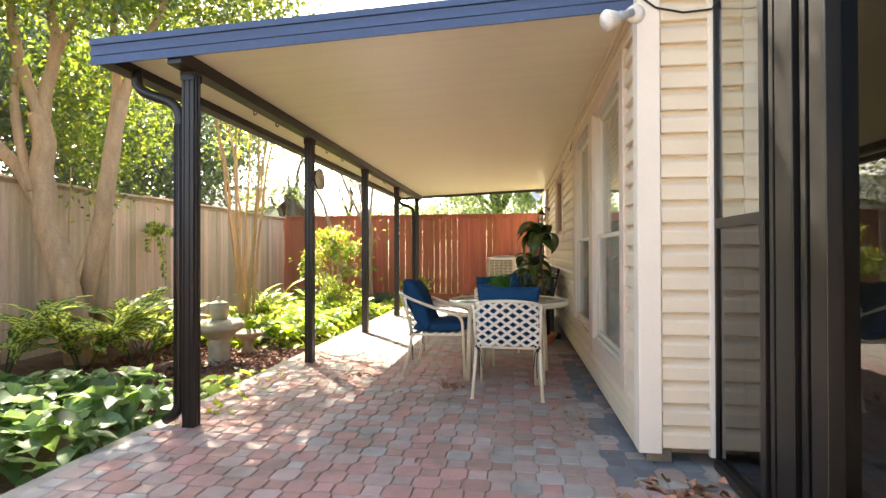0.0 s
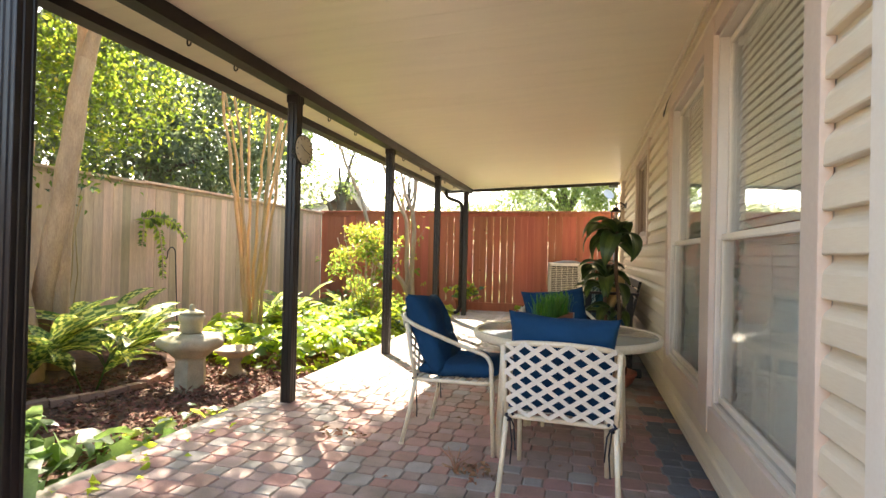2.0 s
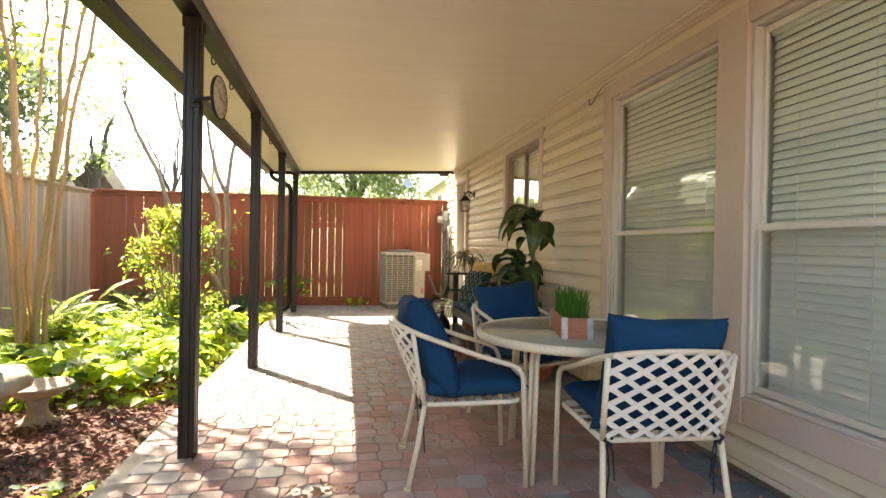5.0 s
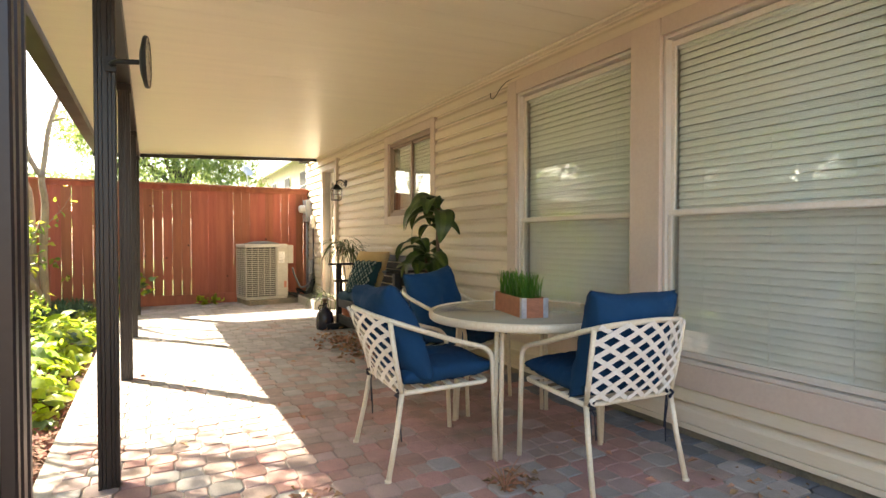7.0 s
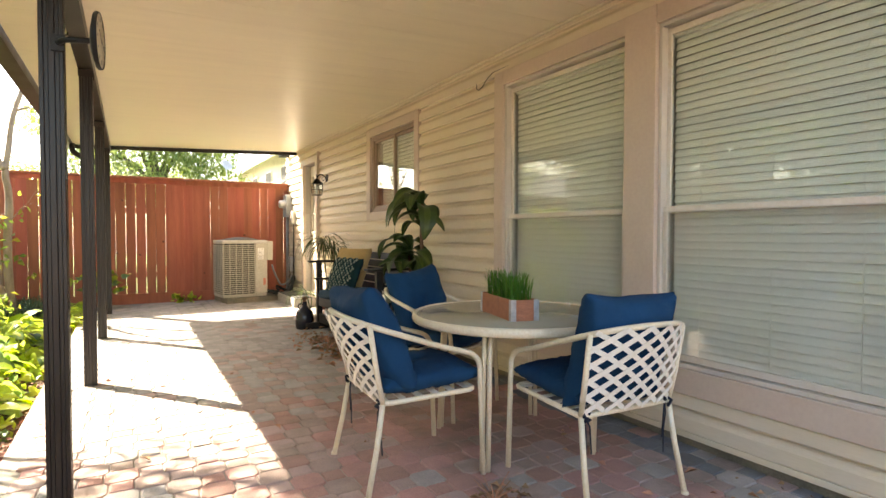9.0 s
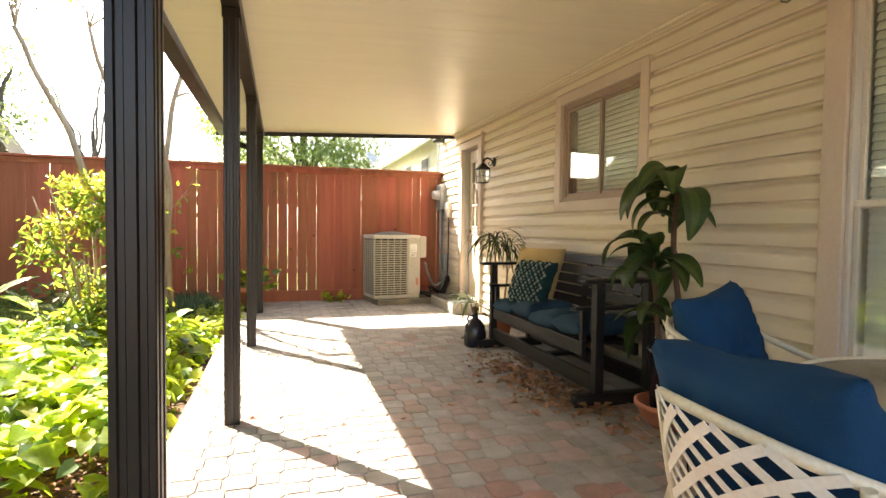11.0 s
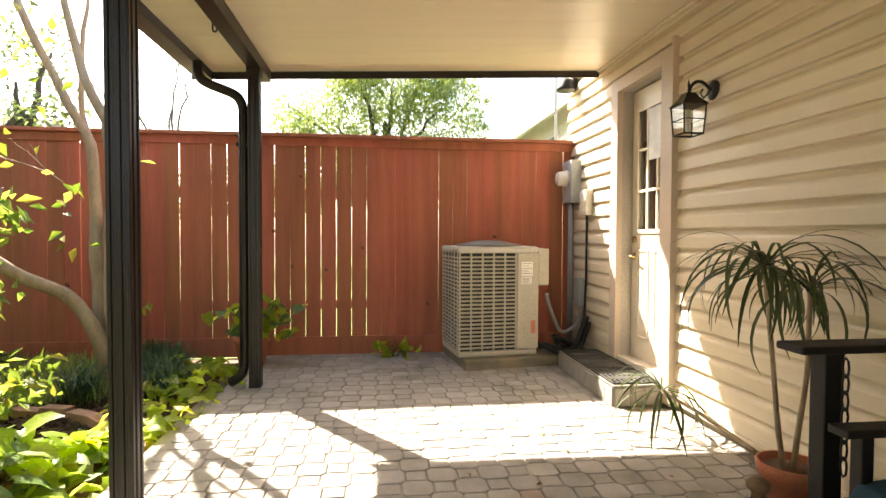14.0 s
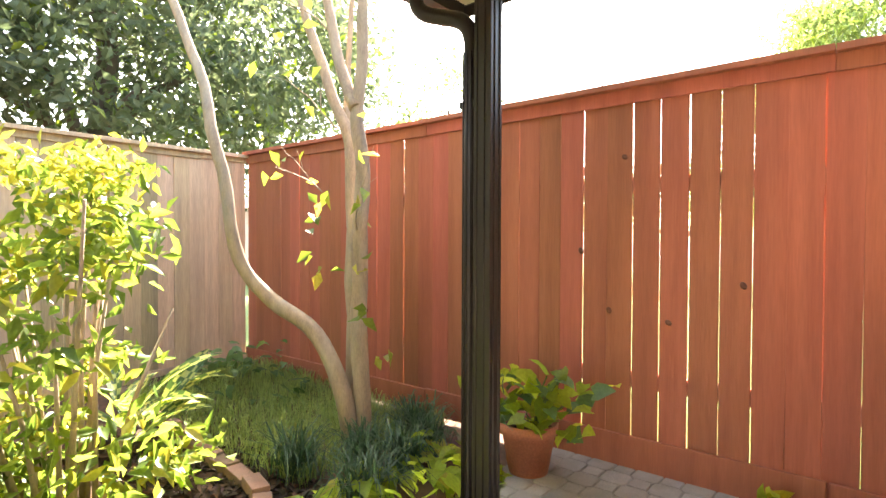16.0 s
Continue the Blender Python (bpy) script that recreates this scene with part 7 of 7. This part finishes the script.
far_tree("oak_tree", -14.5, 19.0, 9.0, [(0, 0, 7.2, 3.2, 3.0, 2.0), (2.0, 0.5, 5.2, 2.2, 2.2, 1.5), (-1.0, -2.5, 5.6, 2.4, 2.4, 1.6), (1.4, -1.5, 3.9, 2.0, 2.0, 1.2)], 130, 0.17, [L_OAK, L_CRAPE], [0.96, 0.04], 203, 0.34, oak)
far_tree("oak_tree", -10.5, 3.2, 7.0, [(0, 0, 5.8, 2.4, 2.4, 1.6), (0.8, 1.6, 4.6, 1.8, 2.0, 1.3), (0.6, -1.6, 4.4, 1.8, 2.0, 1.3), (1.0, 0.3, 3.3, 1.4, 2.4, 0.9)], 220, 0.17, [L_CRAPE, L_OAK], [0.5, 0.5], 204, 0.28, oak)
far_tree("oak_tree", -9.0, 20.5, 6.5, [(0, 0, 4.6, 1.3, 1.3, 1.0), (-0.6, -0.5, 3.6, 1.2, 1.2, 0.9), (0.4, 0.6, 5.4, 0.9, 0.9, 0.7)], 110, 0.15, [L_OAK, L_WILLOW], [0.5, 0.5], 205, 0.26, "young tree with thin leaves behind the fence")
far_tree("willow_tree", -1.0, 30.0, 9.5, [(0.3, 0, 7.6, 2.8, 2.6, 1.5), (-2.4, 0.4, 6.0, 1.8, 1.8, 1.3), (2.3, -0.4, 6.6, 2.0, 2.0, 1.9), (0.2, 0, 4.2, 3.6, 2.5, 1.4), (-3.6, 0, 3.2, 1.6, 1.6, 1.0), (1.8, 0.2, 8.6, 1.3, 1.3, 0.8), (-1.2, 0.2, 8.4, 1.4, 1.4, 0.8), (-3.8, 0, 6.4, 1.0, 1.2, 0.7)], 260, 0.24, [L_WILLOW, L_CRAPE], [0.85, 0.15], 206, 0.30, "feathery light green willow rising behind the red fence", 0.5, aspect=0.24)
far_tree("hedge_tree", -5.4, 27.0, 4.2, [(0, 0, 3.0, 2.2, 1.6, 0.9), (-2.4, 0.3, 2.6, 1.8, 1.6, 0.8), (2.2, 0.2, 3.2, 1.8, 1.5, 0.8)], 160, 0.16, [L_WILLOW, L_OAK], [0.6, 0.4], 207, 0.28, "hazy green tree line beyond the red fence", trunk=0.14)
far_tree("hedge_tree", -13.5, 30.0, 4.6, [(0, 0, 3.0, 3.0, 1.8, 1.1), (-3.4, 0.3, 3.2, 2.4, 1.8, 1.1), (3.2, 0.2, 2.8, 2.4, 1.6, 0.9)], 110, 0.18, [L_WILLOW, L_OAK], [0.6, 0.4], 208, 0.3, "hazy green tree line beyond the red fence", trunk=0.14)
far_tree("pine_tree", -9.5, 30.0, 8.5, [(0.2, 0, 6.4, 1.3, 1.2, 0.35), (-0.7, 0.3, 5.5, 1.2, 1.1, 0.3), (0.8, 0, 7.3, 1.0, 1.0, 0.3), (-1.4, 0, 7.0, 0.9, 0.9, 0.25), (0.5, 0, 8.0, 0.8, 0.8, 0.3)], 150, 0.16, [L_OAK], [1.0], 209, 0.26, "tall open pine with thin needles beyond the fence", aspect=0.12, trunk=0.13)

SHINGLE = material("grey_roof_shingle", (0.30, 0.29, 0.285), (0.24, 0.235, 0.23), rough=0.9, scale=3, fine=60, bump=0.5)
STUCCO = material("beige_neighbour_siding", (0.60, 0.54, 0.43), (0.54, 0.48, 0.38), rough=0.7, scale=2, fine=30, bump=0.2)


def neighbour(m, w, d, eave, ridge, label, windows):
    """A house: four walls, a pitched roof along local y, gutters and windows on its local -x and -y sides."""
    e = thing("house", m, label, "house")
    bm = bmesh.new()
    box(bm, 0, 0, 0, w, d, eave)
    part("wall", bm, STUCCO, e)
    for s in (0, 1):
        bm = bmesh.new()
        o = 0.45
        xa, xb = (-o, w / 2) if s == 0 else (w + o, w / 2)
        za = eave - o * (ridge - eave) / (w / 2)
        vs = [bm.verts.new(p) for p in ((xa, -o, za), (xb, -o, ridge), (xb, d + o, ridge), (xa, d + o, za))]
        bm.faces.new(vs)
        bmesh.ops.solidify(bm, geom=bm.faces, thickness=0.16)
        part("roof", bm, SHINGLE, e)
    for yy in (0.0, d):
        bm = bmesh.new()
        vs = [bm.verts.new(p) for p in ((0, yy, eave), (w, yy, eave), (w / 2, yy, ridge - 0.05))]
        bm.faces.new(vs)
        bmesh.ops.solidify(bm, geom=bm.faces, thickness=0.1)
        part("gable", bm, STUCCO, e)
    bm = bmesh.new()
    box(bm, -0.60, -0.45, eave - 0.42, -0.46, d + 0.45, eave - 0.28, 0.02)
    part("gutter", bm, BOXWHITE, e)
    for y0, z0, ww, hh in windows:
        bm = bmesh.new()
        box(bm, -0.05, y0, z0, 0.03, y0 + ww, z0 + hh, 0.01)
        wn = part("window", bm, BOXWHITE, e)
        bm = bmesh.new()
        box(bm, -0.065, y0 + 0.08, z0 + 0.08, -0.052, y0 + ww - 0.08, z0 + hh / 2 - 0.03)
        part("pane", bm, ACDARK, wn)
        bm = bmesh.new()
        box(bm, -0.065, y0 + 0.08, z0 + hh / 2 + 0.03, -0.052, y0 + ww - 0.08, z0 + hh - 0.08)
        part("pane", bm, ACDARK, wn)
    bm = bmesh.new()
    tube(bm, rounded([(-0.53, 2.0, eave - 0.42), (-0.1, 2.0, eave - 0.8), (-0.08, 2.0, 0.2)], 0.2), 0.05, 8)
    part("downspout", bm, BOXWHITE, e)


neighbour(pose(4.6, 20.0, -0.16), 9.0, 22.0, 5.5, 8.2, "beige two-storey neighbouring house with white gutters", [(1.5 + i * 3.4, 3.2, 1.3, 1.5) for i in range(6)])
neighbour(pose(-18.5, 27.5, -0.16, 0, 0, -90), 7.0, 8.0, 2.7, 4.5, "low neighbouring house with a grey shingle roof", [(2.0, 0.9, 1.2, 1.3)])
e = thing("satellite_dish", pose(1.17, 15.2, 3.78), "grey satellite dish on a pole beyond the fence", "dish")
bm = bmesh.new()
lathe(bm, [(0.0, 0.0), (0.12, 0.012), (0.24, 0.055), (0.30, 0.09), (0.295, 0.095), (0.235, 0.062), (0.12, 0.02), (0.0, 0.008)], 24)
bmesh.ops.transform(bm, matrix=pose(0, 0, 0, 60, 0, 30) @ Matrix.Scale(0.68, 4), verts=bm.verts)
part("dish", bm, METERGREY, e)
bm = bmesh.new()
tube(bm, [(0, 0.05, 0.0), (0.05, 0.12, -0.3), (0.05, 0.12, -3.94)], 0.02, 8)
part("mast", bm, METERGREY, e)
e["group"] = "satellite dishes"
copy_thing(e, pose(0.88, 22.0, 3.48))

DARKCHIP = material("dark_leaf_litter", (0.085, 0.055, 0.036), (0.035, 0.024, 0.018), rough=0.9, scale=10, bump=0.4, each=0.5)

# ---- litter: mulch chips and dry leaves ----
def scatter(name, n, where, size, mat, seed, label, curl=0.5, aspect=0.5, thick=0.0):
    rs = np.random.RandomState(seed)
    pts = np.array([where(rs) for _ in range(n)])
    ax = rand_dirs(rs, n)
    ax[:, 2] *= 0.25
    ax /= np.linalg.norm(ax, axis=1)[:, None]
    ln = size * (0.5 + rs.rand(n))
    me = leaf_cloud(name, pts, ax, rand_dirs(rs, n, 2.0), ln, ln * aspect, [mat], np.zeros(n, int), curl)
    return tagged(part(name, me), label, "leaf litter", kind="stuff")


def in_bed(rs):
    x, y = rs.uniform(-4.9, PATIO_L - 0.01), rs.uniform(3.6, 8.2)
    return x, y, bed_z(x, y) + 0.008 + 0.022 * rs.rand()


scatter("bark_chips", 12000, in_bed, 0.055, CHIP, 301, "red-brown bark chips covering the bed", 0.25, 0.42)
scatter("bark_chips", 1500, lambda rs: (lambda x, y: (x, y, bed_z(x, y) + 0.008 + 0.012 * rs.rand()))(rs.uniform(-5.3, PATIO_L - 0.01), rs.uniform(8.2, 12.0)), 0.05, CHIP, 302, "red-brown bark chips covering the bed", 0.25, 0.42)

scatter("leaf_litter", 3200, lambda rs: (lambda x, y: (x, y, bed_z(x, y) + 0.006 + 0.014 * rs.rand()))(rs.uniform(-4.9, -2.95), rs.uniform(10.6, 12.15)), 0.06, DARKCHIP, 303, "dark brown leaf litter on the far bed soil", 0.4, 0.5)


def cluster(cx_, cy_, sx, sy):
    return lambda rs: (cx_ + rs.normal() * sx, cy_ + rs.normal() * sy, 0.006 + 0.012 * rs.rand())


scatter("dry_leaves", 380, cluster(-0.10, 8.3, 0.13, 0.45), 0.062, DRYLEAF, 311, "brown dry leaves swept under the glider front", 0.45, 0.5)
scatter("dry_leaves", 220, cluster(0.05, 7.8, 0.13, 0.5), 0.062, DRYLEAF, 312, "brown dry leaves swept under the glider front", 0.45, 0.5)
scatter("dry_leaves", 80, cluster(0.86, 2.75, 0.14, 0.10), 0.06, DRYLEAF, 313, "heap of dry leaves beside the sunroom", 0.45, 0.5)
scatter("dry_leaves", 46, cluster(-0.55, 4.72, 0.06, 0.06), 0.045, DRYLEAF, 314, "dried weed and leaves by the table leg", 0.5, 0.5)
scatter("dry_leaves", 60, lambda rs: (rs.uniform(-2.4, 0.5), rs.uniform(2.2, 11.0), 0.006), 0.045, DRYLEAF, 315, "scattered single dry leaves on the paving", 0.4, 0.45)
scatter("dry_leaves", 40, cluster(0.45, 3.9, 0.12, 0.35), 0.045, DRYLEAF, 316, "dry leaves along the house wall", 0.45, 0.5)
scatter("dry_leaves", 24, cluster(-1.5, 5.05, 0.10, 0.05), 0.045, DRYLEAF, 317, "few dry leaves on the sunlit paving", 0.45, 0.5)
scatter("fallen_leaflets", 30, cluster(-2.3, 4.1, 0.15, 0.4), 0.06, L_LIME, 318, "small green leaves fallen on the paving edge", 0.3, 0.6)
e = thing("dried_weed", pose(-0.62, 4.68, 0), "dried brown weed tuft in a paving joint", "weed")
bm = bmesh.new()
rnd = random.Random(3)
for i in range(16):
    a = rnd.uniform(0, 6.28)
    h = rnd.uniform(0.06, 0.16)
    tube(bm, [(0, 0, 0), (0.03 * math.cos(a), 0.03 * math.sin(a), h * 0.6), (0.09 * math.cos(a), 0.09 * math.sin(a), h)], 0.0022, 5)
part("stems", bm, DRYLEAF, e)

# ---- pavers ----
P = 0.1293
OW, SW, JOINT = 0.1525, 0.106, 0.0055


def paver_shape(octagon, j):
    if octagon:
        h, s = OW / 2 - j, SW / 2 - j * 0.41
        return [(h, -s), (h, s), (s, h), (-s, h), (-h, s), (-h, -s), (-s, -h), (s, -h)]
    h = SW / 2 - j
    return [(h, -h), (h, h), (-h, h), (-h, -h)]


def paver_geo(octagon):
    lo, mid, top = paver_shape(octagon, JOINT * 0.5), paver_shape(octagon, JOINT * 0.5), paver_shape(octagon, JOINT * 0.5 + 0.0045)
    n = len(lo)
    v = [(x, y, -0.03) for x, y in lo] + [(x, y, -0.006) for x, y in mid] + [(x, y, 0.0) for x, y in top]
    f = [(i, (i + 1) % n, n + (i + 1) % n, n + i) for i in range(n)] + [(n + i, n + (i + 1) % n, 2 * n + (i + 1) % n, 2 * n + i) for i in range(n)] + [tuple(range(2 * n, 3 * n))]
    return v, f


GEO = {True: paver_geo(True), False: paver_geo(False)}
TONES = ("red", "grey", "rose", "slate")
PMESH = {(o, t): raw_mesh("paver", GEO[o][0], GEO[o][1], PAVER[t]) for o in (True, False) for t in TONES}


def paver_tone(x, y, r):
    k = noise.noise(Vector((x * 0.7, y * 0.6, 3))) + r.uniform(-0.45, 0.45)
    red = 0.22 - 0.22 * max(0, y - 5.6)
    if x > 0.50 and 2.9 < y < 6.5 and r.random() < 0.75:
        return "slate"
    if k < red - 0.35:
        return "red"
    if k < red + 0.05:
        return "rose"
    return "grey"


r = random.Random(44)
V, F, S = [], [], []
count = 0
for j in range(-24, int(13.6 / P) + 1):
    for i in range(int(PATIO_L / P) - 1, int(1.16 / P)):
        x, y = i * P + 0.060, j * P + 0.056
        if x - 0.07 < PATIO_L or y > FENCE_Y + 0.02 or (x > WALL + 0.05 and y > 3.3) or y < -3:
            continue
        if x > 1.05:
            continue
        o = (i + j) % 2 == 1
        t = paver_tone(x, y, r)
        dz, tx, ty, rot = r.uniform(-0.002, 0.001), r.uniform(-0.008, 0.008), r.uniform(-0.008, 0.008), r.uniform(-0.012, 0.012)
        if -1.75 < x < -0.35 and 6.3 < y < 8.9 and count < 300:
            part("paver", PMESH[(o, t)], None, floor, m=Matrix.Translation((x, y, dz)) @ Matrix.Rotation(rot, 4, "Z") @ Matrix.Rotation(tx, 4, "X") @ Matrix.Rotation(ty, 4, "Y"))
            count += 1
            continue
        b = len(V)
        ca, sa = math.cos(rot), math.sin(rot)
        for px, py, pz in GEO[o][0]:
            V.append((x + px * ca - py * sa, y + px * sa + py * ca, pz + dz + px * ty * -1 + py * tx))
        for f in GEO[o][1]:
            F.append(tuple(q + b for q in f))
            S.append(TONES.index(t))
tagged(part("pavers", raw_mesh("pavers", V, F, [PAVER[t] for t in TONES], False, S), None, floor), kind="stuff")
